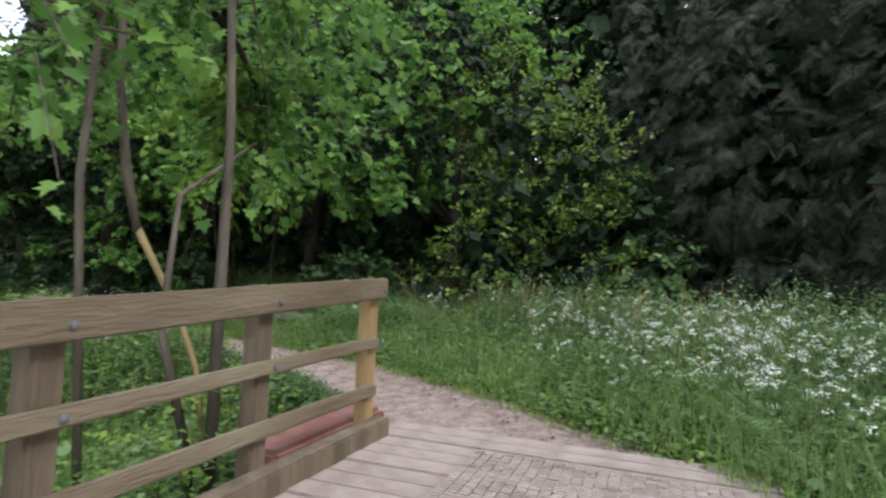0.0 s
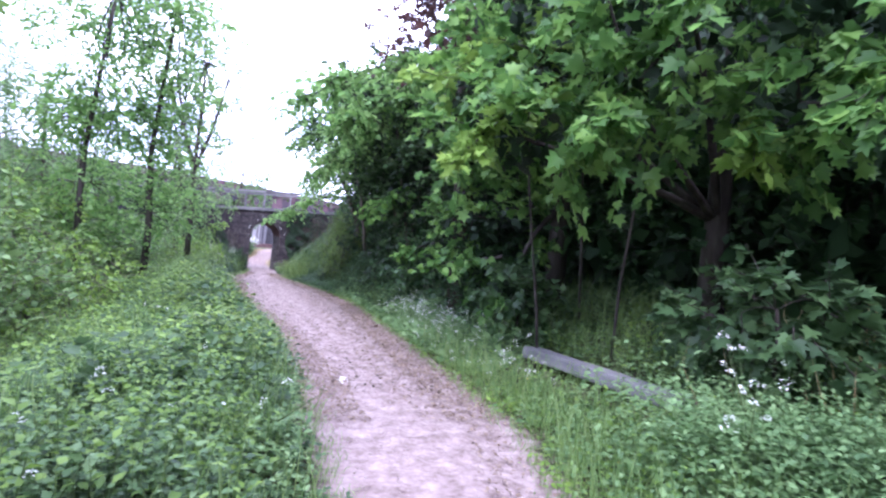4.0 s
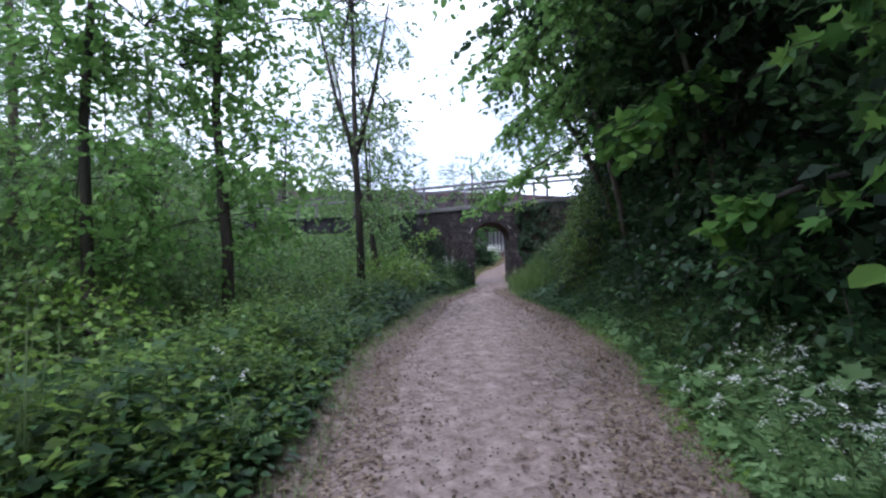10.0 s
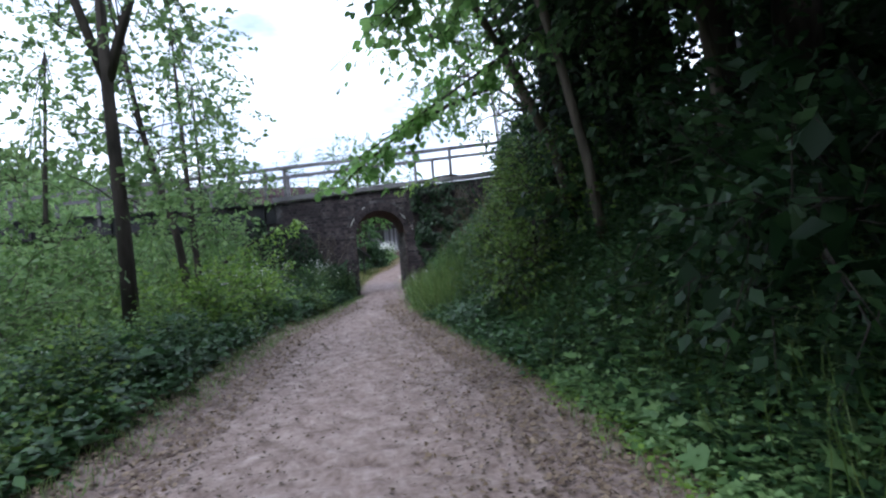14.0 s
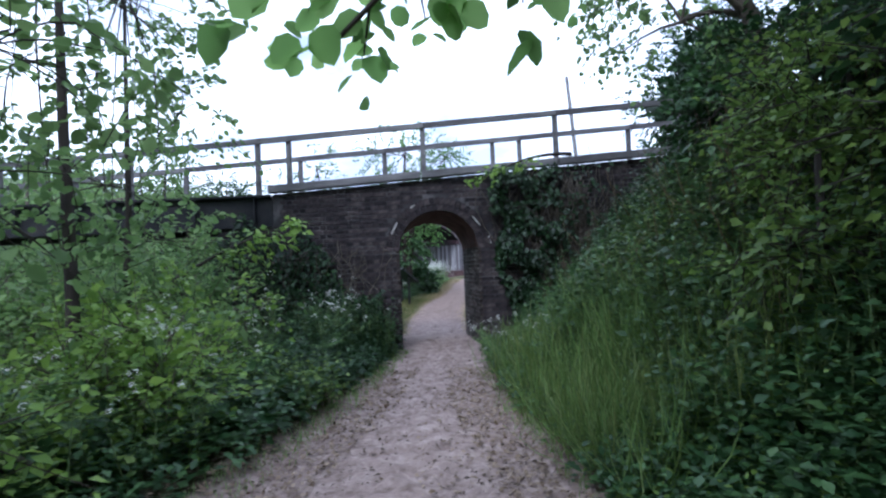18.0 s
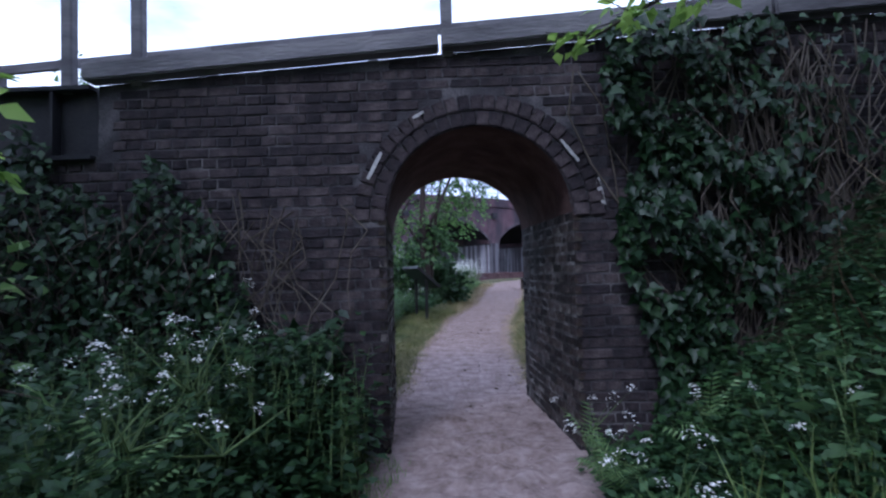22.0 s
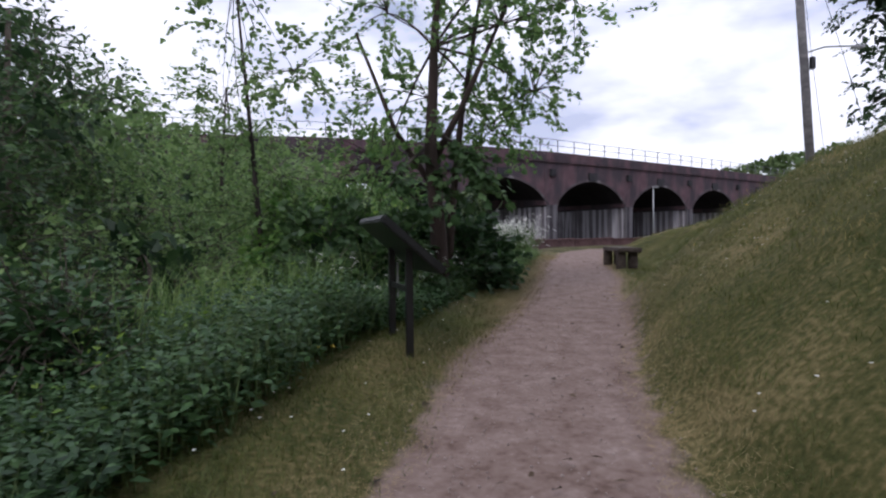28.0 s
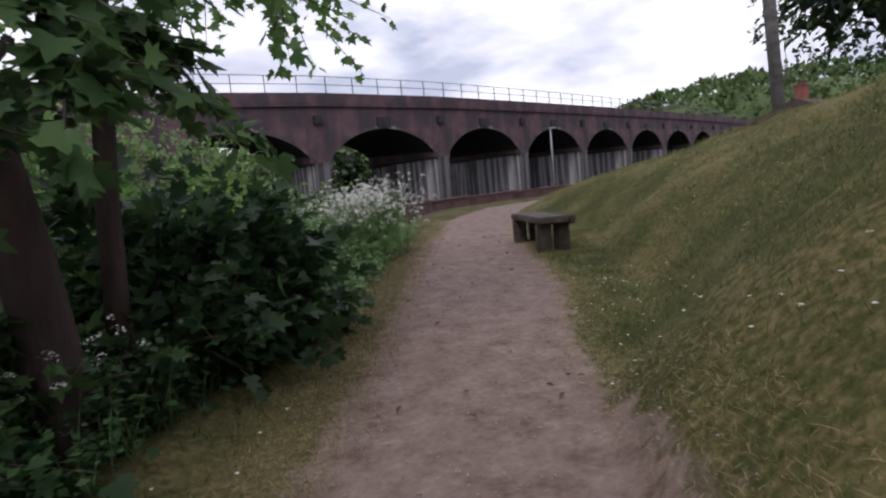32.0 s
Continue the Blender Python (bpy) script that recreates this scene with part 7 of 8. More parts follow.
# trees on the low ground before the west end of the viaduct
for i, (x, y, r) in enumerate(((-22, 41, 3.4), (-27, 46, 4.2), (-33, 42, 3.6), (-38, 48, 4.4), (-45, 44, 4.0), (-52, 49, 4.6), (-60, 46, 4.4), (-30, 36, 3.0), (-42, 36, 3.4))):
    tree("tree", "broad leafy tree before the far end of the viaduct", (x, y, -0.6), [((x, y, -0.8), 0.25), ((x, y, r * 0.9), 0.2), ((x, y, r * 1.6), 0.1)],
         [(x, y, r * 0.7, r, r, r * 0.8), (x + r * 0.3, y, r * 1.5, r * 0.85, r * 0.8, r * 0.75), (x - r * 0.35, y, r * 1.25, r * 0.7, r * 0.7, r * 0.6)], 420, 8, 0.34, "ovate", M["alder"], M["bark"], 571 + i, twig=0.8, gap=0.5, core=500, core_size=0.6, core_mat=M["far_leaf"], limbs=3)

# ---- trees beyond the viaduct and the far wooded hills ----
rng = np.random.default_rng(600)
belt = []
for i in range(26):
    belt.append((-60 + i * 6.5 + rng.uniform(-2, 2), 62 + max(0, i - 8) * 4.6 + rng.uniform(0, 5), rng.uniform(3.0, 5.0)))
for i, (x, y, r) in enumerate(belt):
    tree("tree", "distant broadleaf tree beyond the viaduct", (x, y, 0), [((x, y, -0.3), 0.25), ((x, y, r * 0.8), 0.2)], [(x, y, r * 0.75, r * 1.05, r * 0.9, r * 0.75)], 260, 7, 0.5, "kite", M["far_leaf"], M["bark_dark"], 601 + i, twig=0.9, gap=0.8, core=160, core_size=1.2, limbs=2)


def wooded_hill(cx, cy, rx, ry, h, seed, n=16000, leaf=2.6):
    rng = np.random.default_rng(seed)
    hill = thing("wooded_hill", "distant hillside covered in mixed green woodland", "hill", kind="stuff", at=(cx, cy, 0))
    u = np.linspace(-1, 1, 41)
    U, V = np.meshgrid(u, u)
    Z = h * np.clip(1 - U ** 2 - V ** 2, 0, 1) ** 0.7 - 1
    i = np.arange(41 * 41).reshape(41, 41)
    q = np.stack([i[:-1, :-1], i[:-1, 1:], i[1:, 1:], i[1:, :-1]], -1).reshape(-1, 4)
    put("hillside", np_mesh("hillside", np.stack([U * rx, V * ry, Z], -1).reshape(-1, 3), q, M["far_leaf"], True), hill)
    a = rng.uniform(-0.97, 0.97, (400, 2))
    a = a[(a ** 2).sum(1) < 0.93]
    crowns = np.stack([a[:, 0] * rx, a[:, 1] * ry, h * (1 - (a ** 2).sum(1)) ** 0.7 + 1.0], -1)
    w = rng.integers(0, len(crowns), n)
    d = unit(rng.normal(0, 1, (n, 3)))
    d[:, 2] = np.abs(d[:, 2])
    size = rng.uniform(3.5, 7.0, len(crowns))
    p = crowns[w] + d * size[w][:, None] * np.array([1, 1, 0.85])
    put("woodland", leaves("woodland", p, d + rng.normal(0, 0.6, (n, 3)), d + np.array([0, 0, 0.6]), leaf * rng.uniform(0.6, 1.3, n), "kite", M["far_leaf"]), hill, "rounded crowns of many trees")


wooded_hill(-190, 170, 150, 110, 40, 701)
wooded_hill(190, 300, 130, 120, 38, 702)
wooded_hill(-60, 420, 200, 120, 36, 703)
wooded_hill(-230, 0, 110, 150, 34, 704, 12000)


# ---- low plants, in patches ----
def strip(rng, n, y0, y1, side, d0, d1, power=1.0, x0=-12, x1=12):
    """Places beside the path: between y0 and y1, on one side, from d0 to d1 metres past its edge."""
    out = []
    have = 0
    while have < n:
        x, y = rng.uniform(x0, x1, 6 * n), rng.uniform(y0, y1, 6 * n)
        d, s, a = from_track(x, y)
        keep = (s == side) & (d > d0) & (d < d1)
        rail = (x < -2.9) & (y > -31) & (side < 0)
        keep &= ~rail | (y > -28.75 + 0.1 * (x + 3.4))
        keep &= ~((side < 0) & (y < -26.2) & (x > -3.4) & (d < 1.0) & (d1 > 2))
        t = np.clip((y + 22.35) / -2.5, 0, 1)
        keep &= np.hypot(x - 1.85 - 0.14 * t, y + 22.35 + 2.5 * t) > 0.36
        keep &= rng.random(6 * n) < np.clip(1 - (d - d0) / (d1 - d0), 0.05, 1) ** (power - 1)
        out.append(np.stack([x[keep], y[keep], d[keep]], -1))
        have += keep.sum()
    return np.concatenate(out)[:n]


def on_ground(xy):
    return np.stack([xy[:, 0], xy[:, 1], ground_height(xy[:, 0], xy[:, 1])], -1)


def herbs(name, label, places, height, size, mat, shape="ovate", levels=6, seed=1, stem=True, bushy=0.06):
    """Upright leafy herbs: pairs of leaves up a stem."""
    rng = np.random.default_rng(seed)
    p = on_ground(places)
    n = len(p)
    h = height * rng.uniform(0.55, 1.2, n) * (0.85 + 0.45 * wave(p[:, 0] * 1.3, p[:, 1] * 1.1))
    if places.shape[1] > 2:
        h = h * (0.35 + 0.65 * smooth_step(0.05, 1.0, places[:, 2]))
    lean = rng.normal(0, 0.16, (n, 2))
    turn = rng.uniform(0, 2 * np.pi, n)
    P, F, U, S = [], [], [], []
    for j in range(levels):
        t = 0.22 + 0.78 * j / (levels - 1)
        for s in (0, np.pi):
            a = turn + j * 1.57 + s + rng.normal(0, 0.25, n)
            d = np.stack([np.cos(a), np.sin(a), rng.normal(0.1 + 0.5 * (t - 0.5), 0.25, n)], -1)
            q = p + np.stack([lean[:, 0] * h * t, lean[:, 1] * h * t, h * t], -1) + rng.normal(0, bushy, (n, 3)) * np.array([1, 1, 0.3])
            P.append(q)
            F.append(d)
            U.append(np.array([0, 0, 1.0]) + rng.normal(0, 0.3, (n, 3)))
            S.append(size * rng.uniform(0.65, 1.2, n) * (1.15 - 0.45 * t))
    t = tagged(new(name), label, "plants", kind="stuff")
    put("foliage", leaves("foliage", np.concatenate(P), np.concatenate(F), np.concatenate(U), np.concatenate(S), shape, mat), t)
    if stem:
        put("stems", leaves("stems", p, np.stack([lean[:, 0], lean[:, 1], np.ones(n)], -1), rng.normal(0, 1, (n, 3)) * np.array([1, 1, 0.01]), h, "stalk", M["stem"]), t)
    return t


def grass(name, label, places, length, mat, seed=1, lean=0.5, per=1, shape="blade", jitter=0.05):
    rng = np.random.default_rng(seed)
    p = np.repeat(on_ground(places), per, 0)
    p[:, :2] += rng.normal(0, jitter, (len(p), 2))
    n = len(p)
    f = np.stack([rng.normal(0, lean, n), rng.normal(0, lean, n), np.ones(n)], -1)
    up = np.stack([f[:, 0] + rng.normal(0, 0.2, n), f[:, 1] + rng.normal(0, 0.2, n), rng.normal(0, 0.2, n)], -1)
    up = np.cross(np.cross(f, up + 1e-3), f)
    t = tagged(new(name), label, "grass", kind="stuff")
    me = leaves("blades", p, f, -up, length * rng.uniform(0.5, 1.3, n), shape, mat)
    put("blades", me, t)
    return t


def cow_parsley(name, label, places, height, seed, umbels=6, spread=0.16, petal=0.015, florets=20):
    rng = np.random.default_rng(seed)
    p = on_ground(places)
    n = len(p)
    h = height * rng.uniform(0.7, 1.15, n)
    top = p + np.stack([rng.normal(0, 0.07, n), rng.normal(0, 0.07, n), h], -1)
    t = tagged(new(name), label, "wildflowers", kind="stuff")
    u = np.repeat(top, umbels, 0) + rng.normal(0, 1, (n * umbels, 3)) * np.array([spread, spread, spread * 0.6])
    fork = np.repeat(p + (top - p) * 0.62, umbels, 0)
    stem_p = np.concatenate([p, fork])
    stem_f = np.concatenate([(top - p), u - fork])
    put("stems", leaves("stems", stem_p, stem_f, rng.normal(0, 1, (len(stem_p), 3)), np.linalg.norm(stem_f, axis=1), "stalk", M["stem"]), t)
    r = 0.04 * rng.uniform(0.5, 1.3, (len(u), 1))
    tilt = rng.normal(0, 0.4, (len(u), 1, 2))
    a, q = rng.uniform(0, 2 * np.pi, (len(u), florets)), np.sqrt(rng.random((len(u), florets)))
    fl = u[:, None] + np.stack([np.cos(a) * q * r, np.sin(a) * q * r, 0.02 - 0.8 * (q * r) ** 2 / r + rng.normal(0, 0.004, a.shape)], -1)
    fl[..., 2] += ((fl[..., :2] - u[:, None, :2]) * tilt).sum(-1)
    m = fl.reshape(-1, 3)
    put("blossom", leaves("blossom", m, rng.normal(0, 1, m.shape) * np.array([1, 1, 0.2]), np.array([0, 0, 1.0]) + rng.normal(0, 0.35, m.shape), petal * rng.uniform(0.7, 1.4, len(m)), "kite", M["umbel"]), t, "flat white flower heads")
    lf = np.repeat(p, 7, 0)
    f = rng.normal(0, 1, lf.shape)
    f[:, 2] = np.abs(f[:, 2]) * 0.5 + 0.15
    lf = lf + np.array([0, 0, 1.0]) * (rng.uniform(0.1, 0.6, len(lf)) * np.repeat(h, 7))[:, None]
    put("foliage", leaves("foliage", lf, f, np.array([0, 0, 1.0]) + rng.normal(0, 0.3, lf.shape), 0.28 * rng.uniform(0.6, 1.2, len(lf)), "spray", M["nettle"]), t, "finely cut green leaves")
    return t


def clumps(r, base, per, spread):
    """Tufts: several places round each."""
    p = np.repeat(base, per, 0)
    p[:, :2] += r.normal(0, spread, (len(p), 2))
    return p


rng = np.random.default_rng(40)
# start: wide verge of nettles, goosegrass and cow parsley between path and wood
herbs("nettle_patch", "knee-high nettles and weeds on the verge", strip(rng, 5200, -36, -20, 1, 0.15, 6.5, 1.2, -8, 8), 0.42, 0.085, M["nettle"], "ovate", 5, 801)
herbs("weed_patch", "low pale weeds along the path edge", strip(rng, 2000, -34, -10, 1, 0.0, 1.1, 1.0, -8, 4), 0.17, 0.06, M["fresh"], "ovate", 4, 802, stem=False)
grass("verge_grass", "rough grass among the weeds", strip(rng, 8600, -36, -20, 1, 0.05, 6.0, 1.2, -9, 8), 0.46, M["grass"], 803, 0.35, 3)
cow_parsley("cow_parsley_patch", "white cow parsley in flower on the verge", np.concatenate([strip(rng, 40, -34.5, -30.0, 1, 0.5, 3.0, 1, -2.6, 0.8), strip(rng, 55, -34.2, -31.6, 1, 0.35, 1.9, 1, -5.6, -1.6), strip(rng, 14, -31, -26, 1, 0.9, 3, 1, -4, 3)]), 0.78, 804, 7, petal=0.018)
cow_parsley("cow_parsley_patch", "white cow parsley along the foot of the bank", strip(rng, 38, -23.5, -16.5, 1, 0.15, 0.95, 1, -1, 4), 0.42, 805, 7)
herbs("weed_mound", "mound of goosegrass and nettles at the wood's edge", np.random.default_rng(845).normal(0, 1, (900, 2)) * np.array([0.3, 0.42]) + np.array([1.4, -26.35]), 0.85, 0.07, M["nettle"], "ovate", 10, 846, stem=False, bushy=0.12)
herbs("verge_weeds", "pale broad-leaved weeds on the verge", strip(rng, 1500, -35, -24, 1, 0.3, 4.2, 1.2, -6, 5), 0.5, 0.12, M["nettle"], "ovate", 5, 847)
herbs("verge_weeds", "bright green weeds on the verge", strip(rng, 2000, -35, -22, 1, 0.1, 4.6, 1.2, -6, 6), 0.46, 0.075, M["fresh"], "ovate", 6, 848)
herbs("verge_weeds", "tall nettles and docks at the back of the verge", strip(rng, 2300, -38, -28.5, 1, 1.7, 6.0, 1.0, -4, 4), 0.9, 0.085, M["nettle"], "ovate", 8, 849)
# west side of the path, tall nettles
herbs("nettle_patch", "knee-high nettles in the light beside the path", strip(rng, 2300, -30, -22.2, -1, 0.15, 4.2, 1.4, -8, 1), 0.5, 0.085, M["nettle"], "ovate", 6, 806)
herbs("nettle_patch", "darker knee-high herbs beside the path", strip(rng, 1900, -30, -22.2, -1, 0.15, 4.2, 1.2, -8, 1), 0.55, 0.07, M["wood_leaf"], "ovate", 7, 896)
# nettles given the dark bramble leaf, tree shade put into the colour
herbs("nettle_patch", "waist-high nettles beside the path", strip(rng, 1700, -23, -15, -1, 0.15, 3.6, 1.4, -8, 1), 0.6, 0.10, M["bramble"], "ovate", 7, 879)
herbs("nettle_patch", "yellow-green broad nettles beside the path", strip(rng, 1700, -23, -14, -1, 0.2, 3.6, 1.3, -8, 1), 0.66, 0.11, M["hedge"], "ovate", 7, 897)
grass("verge_grass", "bright grass among the nettles", strip(rng, 1800, -29, -20, -1, 0.15, 3.2, 1.2, -8, 1), 0.4, M["grass"], 880, 0.4, 3)
herbs("nettle_patch", "bright fresh nettle tops in the light", strip(rng, 3000, -29, -16.5, -1, 0.5, 3.6, 1.0, -8, 1), 0.66, 0.085, M["fresh"], "ovate", 5, 807)
# path edge darker for shade, herbs beyond brighter for light, both by leaf colour
herbs("nettle_patch", "waist-high nettles and herbs beside the path", strip(rng, 1000, -15, -3.2, -1, 0.15, 1.3, 1.0, -7, 1), 0.6, 0.10, M["bramble"], "ovate", 7, 808)
herbs("nettle_patch", "ragged tall nettles standing over the brambles", clumps(rng, strip(rng, 75, -20, -3.6, -1, 0.3, 1.8, 1.0, -7, 1), 9, 0.14), 0.95, 0.085, M["hedge"], "ovate", 9, 895)
# nettles by the wall recoloured dark in place of shade
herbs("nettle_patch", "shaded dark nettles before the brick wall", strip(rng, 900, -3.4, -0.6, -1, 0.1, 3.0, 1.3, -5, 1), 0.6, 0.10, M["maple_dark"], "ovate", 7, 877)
herbs("nettle_patch", "paler nettles among darker herbs", strip(rng, 3400, -16, -3.4, -1, 0.9, 4.5, 1.0, -7, 1), 0.66, 0.09, M["nettle"], "ovate", 7, 872)
herbs("nettle_patch", "bright sunlit herbs on the wet ground", strip(rng, 2600, -16, -3.8, -1, 0.7, 5, 1.0, -7, 0), 0.66, 0.085, M["fresh"], "ovate", 6, 884)
herbs("hogweed_patch", "dark broad-leaved herbs beside the path", strip(rng, 330, -16, -3, -1, 0.3, 3.0, 1.3, -6, 1), 0.5, 0.2, M["bramble"], "maple", 3, 873)
herbs("weed_patch", "low weeds where the path bends", strip(rng, 1500, -30.5, -25.5, -1, 0.02, 1.3, 1.0, -4, 1), 0.28, 0.06, M["wood_leaf"], "ovate", 4, 874, stem=False)
grass("marsh_grass", "long grass on the wet ground", strip(rng, 6000, -30, -0.5, -1, 1.5, 9, 1.2, -12, 0), 0.6, M["grass"], 809, 0.3, 3)
cow_parsley("cow_parsley_patch", "white cow parsley before the brick arch", strip(rng, 32, -7.5, -0.5, -1, 0.35, 2.5, 1, -4, 1), 0.85, 810, 7, 0.2)
cow_parsley("cow_parsley_patch", "tall cow parsley in the shade at the wall foot", strip(rng, 9, -2.8, -0.5, -1, 0.1, 2.2, 1, -4, 1), 0.8, 845, 6, 0.2)
cow_parsley("cow_parsley_patch", "few cow parsley stems among nettles", strip(rng, 12, -28, -9, -1, 0.3, 1.6, 1, -4, 1), 0.4, 811, 4)
# bank on the east side
herbs("bank_plants", "nettles and leafy herbs on the bank", strip(rng, 3400, -20.5, -7.0, 1, 0.12, 2.0, 1.6, -1, 5), 0.34, 0.08, M["nettle"], "ovate", 6, 812)
herbs("bank_plants", "dark ground ivy and brambles under the trees", strip(rng, 3600, -22, -4, 1, 0.6, 4.5, 1.1, -1, 7), 0.4, 0.11, M["bramble"], "ovate", 5, 813)
herbs("hogweed_patch", "broad-leaved hogweed among the nettles", strip(rng, 420, -24.5, -16, -1, 0.3, 2.6, 1.5, -8, 1), 0.6, 0.17, M["wood_leaf"], "maple", 4, 870)
herbs("hogweed_patch", "broad-leaved herbs at the foot of the bank", strip(rng, 300, -22, -9, 1, 0.15, 1.5, 1.3, -1, 4), 0.4, 0.19, M["nettle"], "maple", 3, 871)


grass("tall_bank_grass", "tall seeding grass on the bank by the arch", clumps(rng, strip(rng, 85, -6.6, -2.3, 1, 0.2, 1.5, 1.2, -1, 4.5), 9, 0.11), 0.6, M["bank_grass"], 814, 1.6, 4, jitter=0.1)
grass("tall_bank_grass", "bright arching grass clumps on the bank", clumps(rng, strip(rng, 60, -6.6, -2.3, 1, 0.2, 1.5, 1.2, -1, 4), 9, 0.09), 0.62, M["grass"], 875, 1.5, 3, jitter=0.06)
grass("tall_bank_grass", "long shaded grass on the bank", clumps(rng, strip(rng, 110, -16.5, -8.5, 1, 0.35, 2.2, 1.2, -1, 4), 7, 0.10), 0.45, M["bank_grass"], 815, 0.8, 3, jitter=0.08)
# bank shade painted as a darker leaf on these herbs
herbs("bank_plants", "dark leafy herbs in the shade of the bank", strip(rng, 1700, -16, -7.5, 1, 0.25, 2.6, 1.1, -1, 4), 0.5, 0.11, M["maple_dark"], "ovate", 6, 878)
grass("dead_stems", "dead brown bramble stems tangled on top of the bank", strip(rng, 200, -6.5, -1.2, 1, 1.3, 2.8, 1.0, -1, 4.5), 0.7, M["hay"], 891, 1.8, 3, jitter=0.15)
herbs("bramble_clump", "broad dark bramble leaves in clumps on the bank", clumps(rng, strip(rng, 64, -11.5, -1.6, 1, 0.3, 2.6, 1.0, -1, 4), 9, 0.13), 0.7, 0.13, M["wood_leaf"], "ovate", 7, 892, bushy=0.1)
herbs("bank_plants", "dark ivy and bramble leaves over the upper bank", strip(rng, 1300, -10.5, -1.4, 1, 1.5, 3.6, 0.8, -1, 5), 0.4, 0.085, M["ivy"], "ivy", 7, 893, bushy=0.12)
herbs("bank_plants", "dark broad leaves at the foot of the shaded bank", strip(rng, 1400, -11, -6.0, 1, 0.12, 1.8, 1.0, -1, 4), 0.65, 0.11, M["bramble"], "ovate", 8, 894, bushy=0.1)
herbs("bank_plants", "leafy herbs on the bank by the arch", strip(rng, 1900, -7.5, -2.4, 1, 0.1, 2.8, 1.2, -1, 4), 0.5, 0.07, M["hedge"], "ovate", 6, 816)
herbs("bank_plants", "dark bramble trails among the bank grass", strip(rng, 1500, -9.5, -1.2, 1, 0.1, 2.8, 1.1, -1, 4), 0.6, 0.085, M["bramble"], "ovate", 7, 886)
# darkened leaf stands for the shade at the foot of the arch
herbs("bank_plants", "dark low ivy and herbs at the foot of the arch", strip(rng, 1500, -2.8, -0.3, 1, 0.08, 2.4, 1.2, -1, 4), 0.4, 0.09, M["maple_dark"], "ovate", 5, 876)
cow_parsley("cow_parsley_patch", "small white flowers at the foot of the arch", strip(rng, 12, -3.0, -0.4, 1, 0.05, 0.9, 1, -1, 2), 0.45, 817, 4)
grass("dry_stalks", "dead straw stalks in the verge", strip(rng, 110, -32.5, -25, 1, 1.6, 4.8, 1, -2, 6), 0.85, M["straw"], 818, 0.8, 5, jitter=0.15)
# trampled edges: thin grass and leaf litter on the path
grass("path_edge_grass", "short worn grass along the path edge", strip(rng, 2800, -34, -0.2, -1, -0.1, 0.2, 1, -9, 2), 0.09, M["grass"], 819, 0.6, 3, "tuft")
grass("path_edge_grass", "short worn grass along the path edge", strip(rng, 2600, -34, -4.0, 1, -0.1, 0.2, 1, -9, 3), 0.09, M["grass"], 820, 0.6, 3, "tuft")


def litter(name, label, places, size, seed, mat="litter", shape="ovate"):
    r = np.random.default_rng(seed)
    p = on_ground(places) + np.array([0, 0, 0.012])
    t = tagged(new(name), label, "leaf litter", kind="stuff")
    put("fallen_leaves", leaves("fallen_leaves", p, r.normal(0, 1, p.shape) * np.array([1, 1, 0.12]), np.array([0, 0, 1.0]) + r.normal(0, 0.28, p.shape), size * r.uniform(0.5, 1.4, len(p)), shape, M[mat]), t)


litter("leaf_litter", "dry fallen leaves on the sandy path", np.concatenate([strip(rng, 15000, -24, -2, 1, -0.55, 0.4, 1, -2, 3), strip(rng, 13000, -24, -2, -1, -0.5, 0.35, 1, -3, 2), strip(rng, 5000, -24, -3, 1, -1.2, 0.3, 1, -2, 3), strip(rng, 1500, -31, -24, 1, -0.5, 0.3, 1, -6, 3)]), 0.042, 821)
litter("leaf_litter", "brown leaf crumbs trodden into the sandy path", np.concatenate([strip(rng, 3000, -23, -7, 1, -1.4, 0.2, 1, -2, 3), strip(rng, 3000, -23, -7, -1, -1.4, 0.2, 1, -3, 2)]), 0.03, 848, "dead")
litter("dead_leaves", "dark rotting leaves trodden into the sandy path", np.concatenate([strip(rng, 2600, -23, -1, 1, -1.0, 0.3, 1, -2, 3), strip(rng, 2600, -23, -1, -1, -0.9, 0.3, 1, -3, 2)]), 0.038, 844, "dead", "ovate")
litter("straw_litter", "cut dry grass strewn along the path edge", np.concatenate([strip(rng, 11000, 2, 24, 1, -0.16, 0.3, 1, -1, 5), strip(rng, 11000, 2, 24, -1, -0.16, 0.34, 1, -3, 4)]), 0.055, 822, "straw", "straw")
litter("straw_litter", "cut dry grass lying on the mown bank", clumps(rng, strip(rng, 300, 2, 22, 1, 0.9, 5.5, 1, 0, 9), 42, 0.19), 0.05, 823, "straw", "straw")
# mown bank and verge north of the arch
grass("mown_bank", "short mown grass on the steep bank", strip(rng, 13000, 1.9, 26, 1, 0.9, 6.0, 1.2, 0, 10), 0.045, M["lawn"], 824, 1.1, 14, "tuft", jitter=0.09)
grass("bank_toe", "greener short grass along the foot of the bank", strip(rng, 9000, 1.9, 22, 1, 0.14, 2.2, 1.2, 0, 6), 0.045, M["lawn_green"], 885, 1.0, 14, "tuft", jitter=0.08)
grass("straw_edge", "trampled straw along both edges of the firm path", np.concatenate([strip(rng, 3600, 2.2, 22, 1, -0.12, 0.3, 1, -1, 5), strip(rng, 3600, 2.2, 22, -1, -0.12, 0.36, 1, -3, 4)]), 0.04, M["straw"], 886, 2.6, 9, "straw", jitter=0.07)
grass("mown_verge", "short grass verge beside the path", strip(rng, 3600, 1.9, 10.5, -1, 0.0, 1.0, 1, -3, 4), 0.06, M["lawn_green"], 825, 1.2, 10, "tuft", jitter=0.08)
